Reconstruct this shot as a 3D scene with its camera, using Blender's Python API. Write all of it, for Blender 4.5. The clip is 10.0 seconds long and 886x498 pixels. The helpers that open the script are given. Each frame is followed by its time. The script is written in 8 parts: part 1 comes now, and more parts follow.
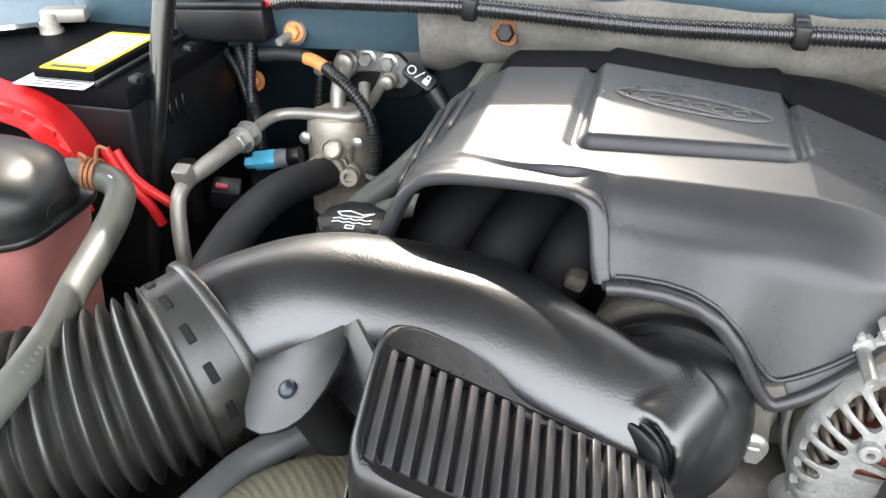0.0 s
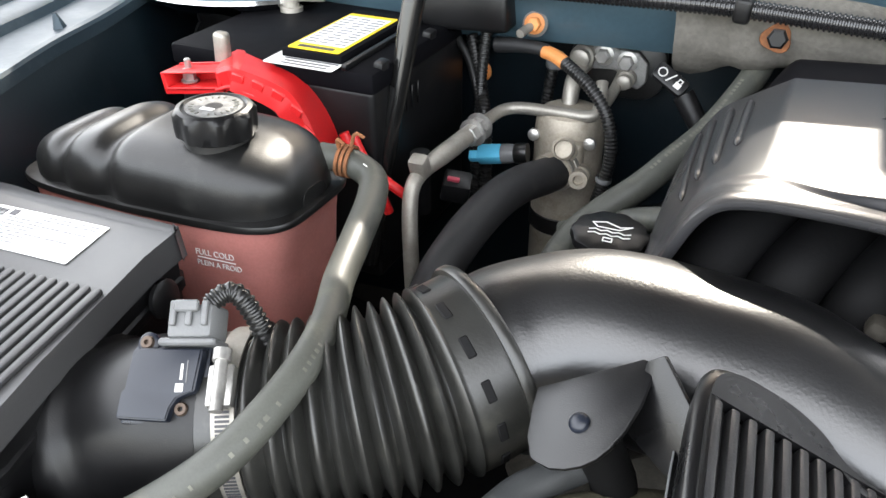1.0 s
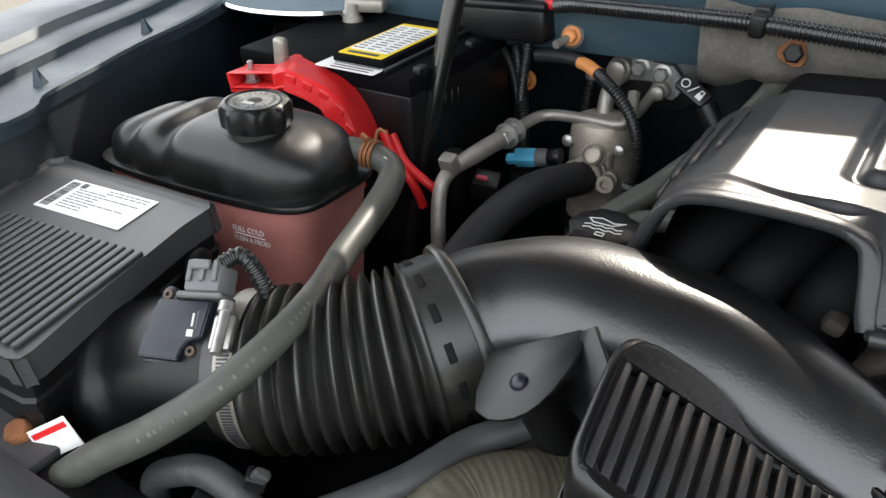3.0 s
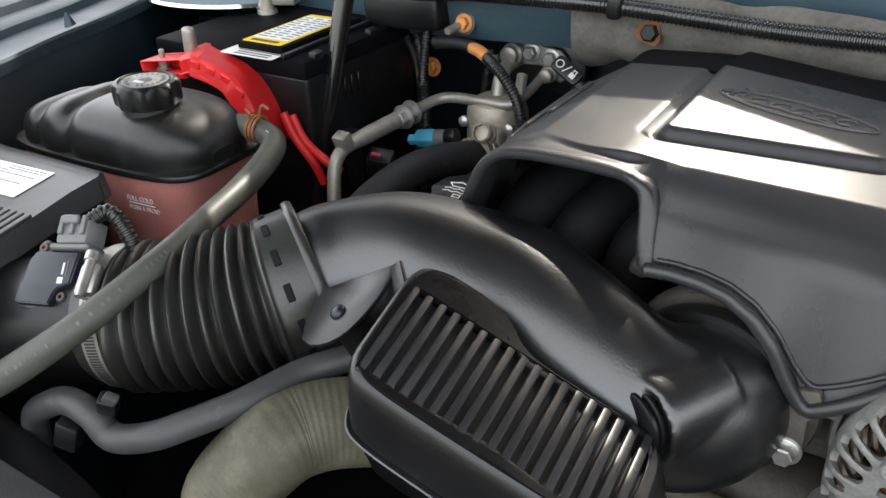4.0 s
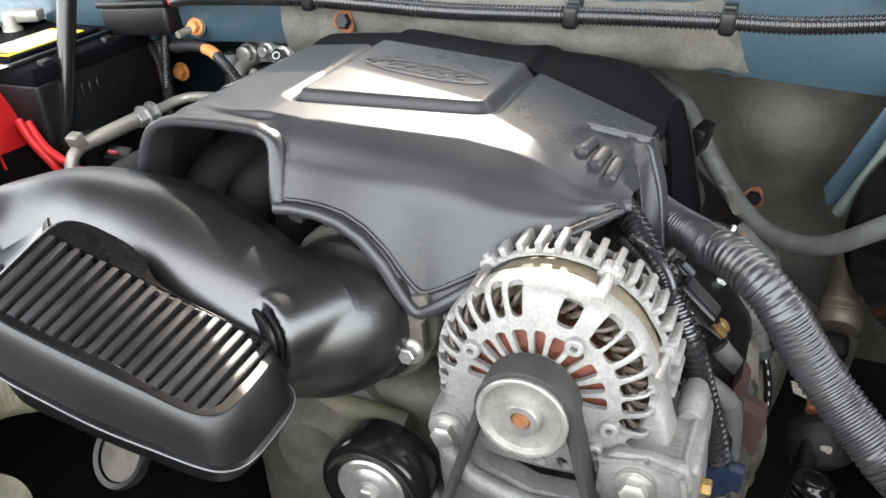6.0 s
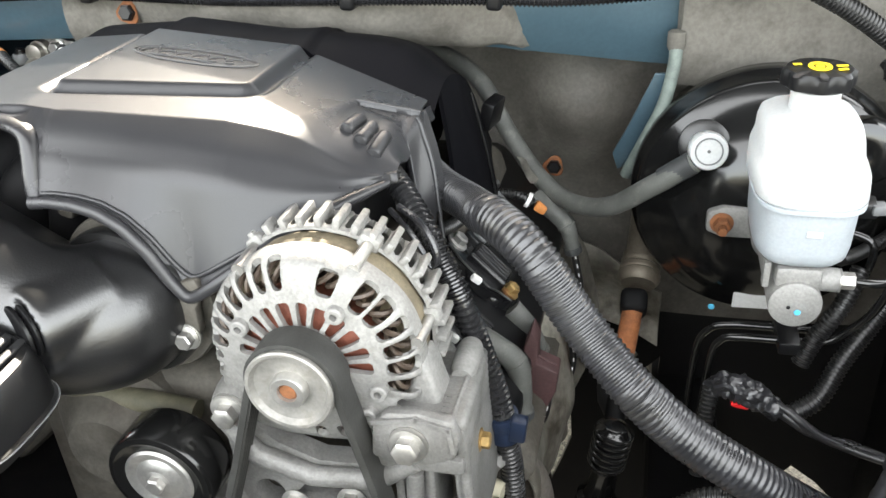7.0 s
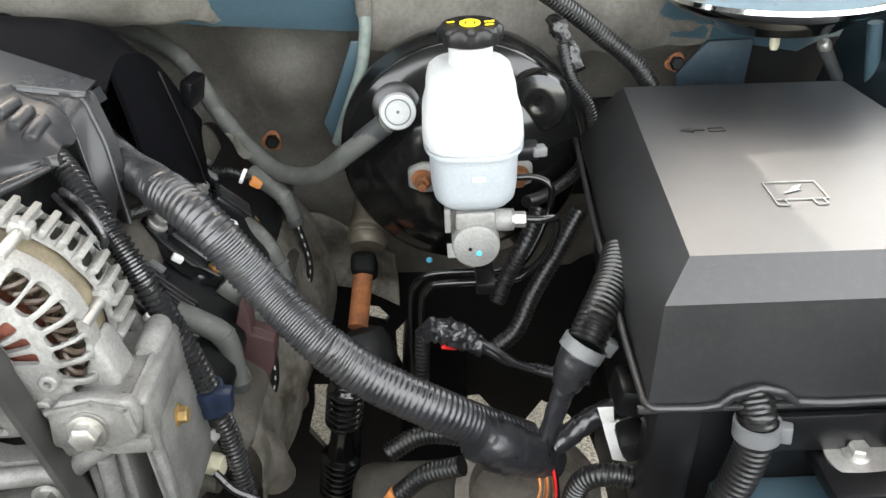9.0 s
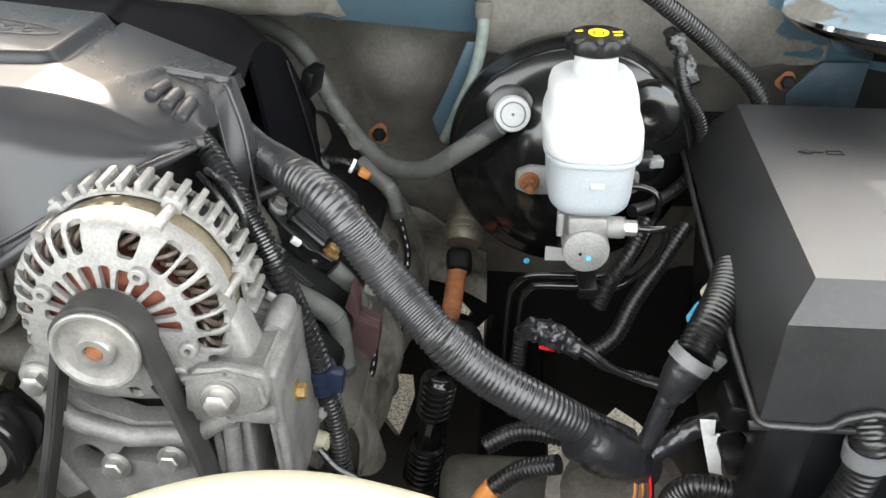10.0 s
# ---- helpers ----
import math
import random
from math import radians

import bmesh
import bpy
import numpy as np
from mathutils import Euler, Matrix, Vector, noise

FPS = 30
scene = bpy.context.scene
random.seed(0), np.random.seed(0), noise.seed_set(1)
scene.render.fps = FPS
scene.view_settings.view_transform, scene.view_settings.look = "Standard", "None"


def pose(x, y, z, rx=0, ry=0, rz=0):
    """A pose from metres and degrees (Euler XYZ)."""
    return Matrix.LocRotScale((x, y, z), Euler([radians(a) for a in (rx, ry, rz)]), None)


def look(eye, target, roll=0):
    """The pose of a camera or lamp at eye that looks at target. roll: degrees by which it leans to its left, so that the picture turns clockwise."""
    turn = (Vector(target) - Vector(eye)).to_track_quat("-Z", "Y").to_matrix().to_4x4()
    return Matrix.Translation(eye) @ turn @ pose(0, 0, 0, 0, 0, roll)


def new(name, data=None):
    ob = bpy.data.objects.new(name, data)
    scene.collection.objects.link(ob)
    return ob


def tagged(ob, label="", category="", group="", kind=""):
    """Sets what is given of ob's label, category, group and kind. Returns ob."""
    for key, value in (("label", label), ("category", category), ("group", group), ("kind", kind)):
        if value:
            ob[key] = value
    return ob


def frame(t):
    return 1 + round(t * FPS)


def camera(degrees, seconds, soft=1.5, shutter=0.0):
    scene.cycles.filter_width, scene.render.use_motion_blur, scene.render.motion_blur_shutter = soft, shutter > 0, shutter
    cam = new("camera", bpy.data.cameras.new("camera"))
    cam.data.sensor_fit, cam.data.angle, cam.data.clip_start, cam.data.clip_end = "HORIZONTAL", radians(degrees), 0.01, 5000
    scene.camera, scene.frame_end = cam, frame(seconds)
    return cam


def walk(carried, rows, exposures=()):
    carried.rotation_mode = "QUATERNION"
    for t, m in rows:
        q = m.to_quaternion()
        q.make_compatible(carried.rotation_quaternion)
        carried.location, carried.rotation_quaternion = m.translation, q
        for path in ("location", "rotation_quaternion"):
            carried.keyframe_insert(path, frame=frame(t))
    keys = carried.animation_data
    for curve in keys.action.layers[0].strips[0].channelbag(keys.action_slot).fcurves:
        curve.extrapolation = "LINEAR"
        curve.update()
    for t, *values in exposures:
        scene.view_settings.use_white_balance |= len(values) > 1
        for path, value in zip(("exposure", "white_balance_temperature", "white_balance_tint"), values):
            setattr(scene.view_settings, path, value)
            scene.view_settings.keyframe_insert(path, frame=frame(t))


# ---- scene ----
cam = camera(55.7, 10.0)
PATH = [
    (0, (0.045, 0.019, 1.411), (-0.379, 1.688, 0.394), -0.3),
    (0.5, (-0.013, 0.02, 1.41), (-0.618, 1.623, 0.379), -0.6),
    (1, (-0.046, 0.029, 1.407), (-0.768, 1.575, 0.365), -0.3),
    (1.5, (-0.064, 0.027, 1.41), (-0.883, 1.516, 0.355), -0.2),
    (2, (-0.055, 0.019, 1.413), (-0.965, 1.459, 0.366), -0.7),
    (2.2, (-0.042, 0.014, 1.415), (-0.978, 1.445, 0.378), -0.7),
    (3.3, (0.08, 0.007, 1.42), (-0.865, 1.457, 0.417), -1.8),
    (3.5, (0.102, 0.004, 1.422), (-0.834, 1.459, 0.419), -1.6),
    (4, (0.165, 0.005, 1.412), (-0.778, 1.464, 0.42), -2.2),
    (4.5, (0.216, -0.002, 1.408), (-0.741, 1.458, 0.431), -3.6),
    (5, (0.268, -0.013, 1.404), (-0.678, 1.467, 0.449), -4.1),
    (5.5, (0.311, -0.012, 1.402), (-0.54, 1.535, 0.462), -3.8),
    (6.8, (0.415, 0.002, 1.383), (-0.093, 1.674, 0.411), -3.5),
    (7, (0.431, 0.002, 1.383), (-0.026, 1.687, 0.407), -3.6),
    (7.5, (0.471, -0.002, 1.378), (0.143, 1.695, 0.373), -4.1),
    (8, (0.497, -0.007, 1.376), (0.354, 1.718, 0.373), -3.1),
    (8.5, (0.517, -0.007, 1.375), (0.462, 1.708, 0.348), -2.8),
    (9, (0.525, -0.009, 1.374), (0.517, 1.704, 0.342), -2.6),
    (9.5, (0.525, -0.008, 1.37), (0.49, 1.699, 0.329), -2.4),
    (10, (0.479, -0.026, 1.385), (0.338, 1.681, 0.352), -0.6),
]
walk(cam, [(t, look(eye, target, roll)) for t, eye, target, roll in PATH],
     exposures=((0.0, 2.75, 6900, 10), (1.0, 2.35, 6900, 10), (2.0, 1.85, 6900, 10), (3.3, 1.38, 6900, 10), (4.0, 1.5, 6900, 10), (4.5, 2.05, 6900, 10), (5.5, 2.6, 6900, 10), (7.2, 2.8, 7150, 8), (9.0, 2.7, 7150, 8), (10.0, 2.62, 7150, 8)))

# ---- sky, sun, exposure ----
SUN_ELEVATION, SUN_AZIMUTH = 35.0, -8.0        # degrees above the horizon; degrees from straight behind the cab
world = bpy.data.worlds.new("sky")
scene.world = world
world.use_nodes = True
_n, _l = world.node_tree.nodes, world.node_tree.links
_sky = _n.new("ShaderNodeTexSky")
_sky.sky_type, _sky.sun_disc = "NISHITA", False
_sky.sun_elevation, _sky.sun_rotation = radians(SUN_ELEVATION), radians(SUN_AZIMUTH)
_sky.air_density, _sky.dust_density, _sky.ozone_density = 1.0, 3.0, 1.0
_n["Background"].inputs["Strength"].default_value = 0.12
_haze = _n.new("ShaderNodeMixRGB")             # thin bright overcast veiling the whole sky
_haze.blend_type, _haze.inputs["Fac"].default_value = "ADD", 1.0
_haze.inputs["Color2"].default_value = (8.0, 8.1, 8.2, 1)
_l.new(_sky.outputs["Color"], _haze.inputs["Color1"])
_l.new(_haze.outputs["Color"], _n["Background"].inputs["Color"])

_sun = bpy.data.lights.new("sun", "SUN")
_sun.energy, _sun.angle, _sun.color = 2.2, radians(0.7), (1.0, 0.96, 0.89)
sun = new("sun", _sun)
_e, _a = radians(SUN_ELEVATION), radians(SUN_AZIMUTH)
_to = Vector((math.sin(_a) * math.cos(_e), math.cos(_a) * math.cos(_e), math.sin(_e)))
sun.matrix_world = look(_to * 20, (0, 0, 0))


# ---- materials ----
def rgb(c):
    return (c, c, c, 1) if isinstance(c, (int, float)) else (*c, 1)


def surface(name, color, rough=0.5, metal=0.0, grain=(900, 0.05), blotch=(14, 0.25), dirt=None, coat=0.0, trans=0.0, sss=0.0, ior=1.45, vary=0.0, streak=None, spec=0.5):
    """A procedural surface. grain: scale and strength of fine relief; blotch: scale and share of slow tone change;
    dirt: (colour, scale, low, high) for a second tone in patches; streak: stretch of the blotches along z."""
    m = bpy.data.materials.new(name)
    m.use_nodes = True
    n, l = m.node_tree.nodes, m.node_tree.links
    b = n["Principled BSDF"]
    b.inputs["Metallic"].default_value = metal
    b.inputs["IOR"].default_value = ior
    b.inputs["Specular IOR Level"].default_value = spec
    b.inputs["Coat Weight"].default_value = coat
    b.inputs["Coat Roughness"].default_value = 0.12
    b.inputs["Transmission Weight"].default_value = trans
    if sss:
        b.inputs["Subsurface Weight"].default_value = sss
        b.inputs["Subsurface Radius"].default_value = (1, 0.8, 0.7)
        b.inputs["Subsurface Scale"].default_value = 0.012
    tc = n.new("ShaderNodeTexCoord")
    where = tc.outputs["Object"]
    if streak:
        mp = n.new("ShaderNodeMapping")
        mp.inputs["Scale"].default_value = streak
        l.new(where, mp.inputs["Vector"])
        where = mp.outputs["Vector"]
    n1 = n.new("ShaderNodeTexNoise")
    n1.inputs["Scale"].default_value, n1.inputs["Detail"].default_value, n1.inputs["Roughness"].default_value = blotch[0], 6, 0.6
    l.new(where, n1.inputs["Vector"])
    hi = n.new("ShaderNodeMixRGB")
    hi.blend_type = "MULTIPLY"
    hi.inputs["Color1"].default_value = rgb(color)
    ramp = n.new("ShaderNodeMapRange")
    ramp.inputs["From Min"].default_value, ramp.inputs["From Max"].default_value = 0.3, 0.7
    ramp.inputs["To Min"].default_value, ramp.inputs["To Max"].default_value = 1 - blotch[1], 1 + blotch[1]
    l.new(n1.outputs["Fac"], ramp.inputs["Value"])
    l.new(ramp.outputs["Result"], hi.inputs["Color2"])
    hi.inputs["Fac"].default_value = 1.0
    out = hi.outputs["Color"]
    if dirt:
        n2 = n.new("ShaderNodeTexNoise")
        n2.inputs["Scale"].default_value, n2.inputs["Detail"].default_value, n2.inputs["Roughness"].default_value = dirt[1], 8, 0.65
        l.new(tc.outputs["Object"], n2.inputs["Vector"])
        r2 = n.new("ShaderNodeMapRange")
        r2.inputs["From Min"].default_value, r2.inputs["From Max"].default_value = dirt[2], dirt[3]
        l.new(n2.outputs["Fac"], r2.inputs["Value"])
        mx = n.new("ShaderNodeMixRGB")
        mx.inputs["Color2"].default_value = rgb(dirt[0])
        l.new(out, mx.inputs["Color1"])
        l.new(r2.outputs["Result"], mx.inputs["Fac"])
        out = mx.outputs["Color"]
    if grain[1]:
        n3 = n.new("ShaderNodeTexNoise")
        n3.inputs["Scale"].default_value, n3.inputs["Detail"].default_value = grain[0], 3
        l.new(tc.outputs["Object"], n3.inputs["Vector"])
        gm = n.new("ShaderNodeMapRange")
        gm.inputs["From Min"].default_value, gm.inputs["From Max"].default_value = 0.35, 0.65
        k = min(0.10, 0.04 + 0.15 * grain[1])
        gm.inputs["To Min"].default_value, gm.inputs["To Max"].default_value = 1 - k, 1 + k
        l.new(n3.outputs["Fac"], gm.inputs["Value"])
        gx = n.new("ShaderNodeMixRGB")
        gx.blend_type = "MULTIPLY"
        gx.inputs["Fac"].default_value = 1
        l.new(out, gx.inputs["Color1"])
        l.new(gm.outputs["Result"], gx.inputs["Color2"])
        out = gx.outputs["Color"]
    if vary:
        oi = n.new("ShaderNodeObjectInfo")
        mv = n.new("ShaderNodeMapRange")
        mv.inputs["To Min"].default_value, mv.inputs["To Max"].default_value = 1 - vary, 1 + vary
        l.new(oi.outputs["Random"], mv.inputs["Value"])
        mm = n.new("ShaderNodeMixRGB")
        mm.blend_type = "MULTIPLY"
        mm.inputs["Fac"].default_value = 1
        l.new(out, mm.inputs["Color1"])
        l.new(mv.outputs["Result"], mm.inputs["Color2"])
        out = mm.outputs["Color"]
    l.new(out, b.inputs["Base Color"])
    rr = n.new("ShaderNodeMapRange")
    rr.inputs["From Min"].default_value, rr.inputs["From Max"].default_value = 0.3, 0.7
    rr.inputs["To Min"].default_value, rr.inputs["To Max"].default_value = max(0.03, rough * 0.85), min(1, rough * 1.18)
    l.new(n1.outputs["Fac"], rr.inputs["Value"])
    l.new(rr.outputs["Result"], b.inputs["Roughness"])
    if grain[1]:
        bp = n.new("ShaderNodeBump")
        bp.inputs["Strength"].default_value, bp.inputs["Distance"].default_value = grain[1], 0.001
        l.new(n3.outputs["Fac"], bp.inputs["Height"])
        l.new(bp.outputs["Normal"], b.inputs["Normal"])
    return m


M_DUCT = surface("glossy_black_moulded_plastic", (0.007, 0.007, 0.0076), 0.31, grain=(560, 0.16), blotch=(9, 0.3), spec=0.9, ior=1.54)
M_RESON = surface("satin_black_plastic", (0.005, 0.005, 0.0055), 0.30, spec=0.6, grain=(1400, 0.12), blotch=(12, 0.3), dirt=((0.03, 0.03, 0.028), 60, 0.6, 0.85))
M_SHROUD = surface("grey_shroud_plastic", (0.045, 0.045, 0.047), 0.4, spec=0.6, grain=(700, 0.2), blotch=(12, 0.25))
# resonator plastic in two tones: groove shade and rib gleam put into colour
M_BED = surface("groove_shade_plastic", (0.009, 0.009, 0.0095), 0.55, spec=0.4, grain=(900, 0.15), blotch=(20, 0.3))
M_RIB = surface("pale_gleam_black_plastic", (0.020, 0.020, 0.021), 0.40, spec=0.6, grain=(900, 0.15), blotch=(30, 0.3))
M_BLACK = surface("black_plastic", (0.005, 0.005, 0.0055), 0.36, spec=0.4, grain=(1100, 0.08), blotch=(16, 0.3), dirt=((0.03, 0.029, 0.025), 35, 0.62, 0.9))
M_DARK = surface("dull_black_parts_and_shade", (0.004, 0.004, 0.0045), 0.7, spec=0.25, grain=(300, 0.15), blotch=(9, 0.4), dirt=((0.010, 0.009, 0.007), 25, 0.6, 0.85))
M_COVER = surface("grey_metallic_cover_plastic", (0.026, 0.026, 0.028), 0.29, 0.0, grain=(1700, 0.16), blotch=(10, 0.07))
M_COVERREAR = surface("black_textured_cover_plastic", (0.0035, 0.0035, 0.0045), 0.6, spec=0.05, grain=(1500, 0.10), blotch=(10, 0.2))
M_RUBBER = surface("black_rubber", (0.008, 0.008, 0.008), 0.33, spec=0.7, grain=(700, 0.12), blotch=(20, 0.35), dirt=((0.05, 0.047, 0.038), 30, 0.58, 0.9))
M_BELLOWS = surface("dusty_black_bellows_rubber", (0.017, 0.017, 0.0155), 0.36, spec=0.8, grain=(600, 0.12), blotch=(20, 0.3), dirt=((0.075, 0.073, 0.06), 24, 0.55, 0.85))
M_RUBBERSOFT = surface("matt_black_rubber_hose", (0.014, 0.014, 0.015), 0.6, grain=(900, 0.15), blotch=(18, 0.3), dirt=((0.06, 0.057, 0.05), 40, 0.6, 0.9))
M_HOSE = surface("weathered_grey_green_hose", (0.058, 0.060, 0.052), 0.5, grain=(800, 0.1), blotch=(16, 0.25), dirt=((0.11, 0.11, 0.085), 45, 0.55, 0.85))
M_DUSTHOSE = surface("dusty_grey_rubber_hose", (0.085, 0.087, 0.080), 0.6, grain=(700, 0.15), blotch=(30, 0.3), dirt=((0.17, 0.168, 0.15), 60, 0.55, 0.85))
M_HOSEGREY = surface("grey_rubber_hose", (0.036, 0.038, 0.039), 0.5, grain=(900, 0.1), blotch=(20, 0.25), dirt=((0.13, 0.13, 0.12), 50, 0.58, 0.85))
M_RADHOSE = surface("dusty_olive_radiator_hose", (0.062, 0.058, 0.038), 0.6, grain=(600, 0.2), blotch=(14, 0.3), dirt=((0.14, 0.128, 0.088), 22, 0.45, 0.75))
M_AIRBOX = surface("charcoal_airbox_plastic", (0.046, 0.046, 0.0475), 0.42, grain=(1600, 0.12), blotch=(9, 0.15), dirt=((0.07, 0.068, 0.062), 30, 0.6, 0.9))
M_FUSE = surface("grained_black_box_plastic", (0.015, 0.015, 0.0160), 0.36, spec=0.7, grain=(1300, 0.22), blotch=(8, 0.2), dirt=((0.026, 0.026, 0.025), 180, 0.5, 0.85))
M_TANKTOP = surface("black_coated_tank_plastic", (0.007, 0.007, 0.007), 0.34, grain=(900, 0.12), blotch=(14, 0.4), dirt=((0.035, 0.035, 0.033), 18, 0.6, 0.9))
M_TANK = surface("pink_translucent_tank_plastic", (0.40, 0.16, 0.14), 0.42, grain=(500, 0.05), blotch=(10, 0.15), dirt=((0.30, 0.11, 0.09), 12, 0.5, 0.75), sss=0.4)
M_RED = surface("red_plastic", (0.62, 0.018, 0.02), 0.38, grain=(900, 0.04), blotch=(20, 0.08))
M_ALU = surface("cast_aluminium", (0.225, 0.221, 0.211), 0.6, 0.3, grain=(420, 0.5), blotch=(50, 0.18), dirt=((0.16, 0.15, 0.13), 60, 0.6, 0.85))
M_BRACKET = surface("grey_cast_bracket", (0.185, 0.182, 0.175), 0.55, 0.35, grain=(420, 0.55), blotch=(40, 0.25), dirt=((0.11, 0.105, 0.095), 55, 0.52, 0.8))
M_ALUPIPE = surface("dull_aluminium_pipe", (0.32, 0.30, 0.265), 0.45, 0.6, grain=(500, 0.08), blotch=(40, 0.2), dirt=((0.25, 0.24, 0.21), 40, 0.6, 0.85))
M_CAN = surface("tan_grey_aluminium", (0.38, 0.34, 0.28), 0.5, 0.45, grain=(400, 0.2), blotch=(30, 0.2), dirt=((0.24, 0.20, 0.15), 45, 0.55, 0.8))
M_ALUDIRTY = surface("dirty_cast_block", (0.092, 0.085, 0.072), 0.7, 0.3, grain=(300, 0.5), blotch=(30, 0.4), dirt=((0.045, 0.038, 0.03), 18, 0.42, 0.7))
M_SHIELD = surface("stained_sheet_heat_shield", (0.25, 0.235, 0.20), 0.5, 0.4, grain=(120, 0.35), blotch=(22, 0.35), dirt=((0.085, 0.072, 0.055), 26, 0.45, 0.68))
M_MANIFOLD = surface("heat_stained_manifold", (0.23, 0.21, 0.185), 0.55, 0.5, grain=(250, 0.4), blotch=(22, 0.3), dirt=((0.13, 0.09, 0.075), 20, 0.5, 0.75))
M_STEEL = surface("zinc_plated_steel", (0.42, 0.41, 0.39), 0.38, 0.8, grain=(400, 0.08), blotch=(60, 0.2))
M_STEELDARK = surface("browned_steel_screw", (0.09, 0.065, 0.05), 0.5, 0.4, grain=(400, 0.1), blotch=(60, 0.2))
M_COIL = surface("satin_black_coil_plastic", (0.007, 0.007, 0.0078), 0.26, spec=0.7, grain=(700, 0.08), blotch=(24, 0.3), dirt=((0.03, 0.029, 0.026), 50, 0.6, 0.9))
M_BRASS = surface("yellow_zinc_bolt", (0.33, 0.22, 0.09), 0.4, 0.6, grain=(500, 0.15), blotch=(80, 0.5), dirt=((0.20, 0.08, 0.03), 90, 0.5, 0.7))
M_PULLEY = surface("worn_grey_pulley_steel", (0.27, 0.262, 0.245), 0.5, 0.6, grain=(350, 0.2), blotch=(50, 0.3), dirt=((0.12, 0.105, 0.085), 50, 0.52, 0.8))
M_CHROME = surface("bright_chrome", (0.72, 0.73, 0.73), 0.08, 1.0, grain=(60, 0.03), blotch=(8, 0.1))
M_RUST = surface("rusty_steel", (0.22, 0.085, 0.035), 0.75, 0.2, grain=(500, 0.4), blotch=(60, 0.4), dirt=((0.12, 0.05, 0.02), 50, 0.45, 0.7))
M_RUSTBRIGHT = surface("bright_orange_rust", (0.34, 0.125, 0.05), 0.8, 0.1, grain=(400, 0.5), blotch=(60, 0.35), dirt=((0.16, 0.07, 0.035), 45, 0.5, 0.75))
M_TANSTEEL = surface("tan_stained_steel", (0.15, 0.128, 0.098), 0.5, 0.4, grain=(300, 0.25), blotch=(40, 0.35), dirt=((0.07, 0.055, 0.04), 40, 0.5, 0.75))
M_COPPER = surface("copper_windings", (0.17, 0.055, 0.035), 0.5, 0.3, grain=(800, 0.3), blotch=(90, 0.3))
M_WINDING = surface("varnished_windings", (0.055, 0.040, 0.030), 0.4, 0.2, grain=(900, 0.3), blotch=(120, 0.5))
M_STATOR = surface("stained_laminations", (0.15, 0.125, 0.085), 0.6, 0.3, grain=(500, 0.3), blotch=(40, 0.35), dirt=((0.24, 0.20, 0.13), 60, 0.5, 0.75))
M_BLUE = surface("blue_grey_body_paint", (0.050, 0.088, 0.112), 0.3, 0.25, grain=(200, 0.02), blotch=(6, 0.15), dirt=((0.055, 0.075, 0.082), 14, 0.55, 0.85), coat=0.5)
M_RAIL = surface("dusty_blue_grey_rail_paint", (0.024, 0.040, 0.052), 0.48, 0.2, grain=(200, 0.05), blotch=(9, 0.2), dirt=((0.05, 0.068, 0.08), 25, 0.5, 0.8))
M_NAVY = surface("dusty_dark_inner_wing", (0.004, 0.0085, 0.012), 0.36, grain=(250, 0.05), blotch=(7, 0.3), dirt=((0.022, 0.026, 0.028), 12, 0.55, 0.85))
M_FELT = surface("grey_dash_insulation", (0.105, 0.098, 0.086), 0.85, grain=(220, 0.7), blotch=(12, 0.25), dirt=((0.055, 0.05, 0.042), 16, 0.5, 0.75))
M_MAT = surface("brown_grey_moulded_dash_mat", (0.098, 0.090, 0.078), 0.68, grain=(240, 0.5), blotch=(14, 0.4), dirt=((0.045, 0.041, 0.034), 11, 0.45, 0.72))
M_BOOST = surface("gloss_black_enamel", (0.006, 0.006, 0.006), 0.17, grain=(40, 0.02), blotch=(10, 0.3), dirt=((0.022, 0.02, 0.017), 45, 0.62, 0.9), coat=0.3)
M_WHITE = surface("milky_white_nylon", (0.42, 0.43, 0.43), 0.4, grain=(400, 0.03), blotch=(15, 0.05), sss=0.35)
M_MILKY = surface("translucent_reservoir_plastic", (0.30, 0.325, 0.345), 0.4, grain=(400, 0.03), blotch=(15, 0.08), sss=0.35)
M_YELLOW = surface("yellow_print", (0.80, 0.58, 0.02), 0.5, grain=(300, 0.02), blotch=(30, 0.05))
M_PAPER = surface("white_label", (0.78, 0.78, 0.76), 0.45, grain=(300, 0.02), blotch=(25, 0.06))
M_INK = surface("dark_print", (0.05, 0.05, 0.055), 0.5, grain=(300, 0.0), blotch=(30, 0.1))
M_INKLIGHT = surface("pale_print", (0.55, 0.55, 0.53), 0.5, grain=(300, 0.0), blotch=(30, 0.1))
M_SCUFF = surface("scuffed_grey_plastic", (0.17, 0.17, 0.165), 0.5, grain=(700, 0.15), blotch=(150, 0.5))
M_PRINTDIM = surface("worn_pale_print", (0.115, 0.115, 0.095), 0.6, grain=(300, 0.0), blotch=(60, 0.3))
M_INKGREY = surface("grey_print", (0.16, 0.16, 0.17), 0.5, grain=(300, 0.0), blotch=(30, 0.1))
M_GREYCONN = surface("grey_connector_plastic", (0.12, 0.123, 0.125), 0.45, grain=(900, 0.05), blotch=(30, 0.15))
M_SYMBOL = surface("pale_moulded_symbol", (0.16, 0.16, 0.155), 0.4, grain=(900, 0.05), blotch=(30, 0.15))
M_BLUECONN = surface("sky_blue_connector", (0.08, 0.42, 0.62), 0.4, grain=(900, 0.04), blotch=(30, 0.1))
M_SENSOR = surface("slate_sensor_plastic", (0.011, 0.014, 0.022), 0.30, grain=(1200, 0.05), blotch=(20, 0.15))
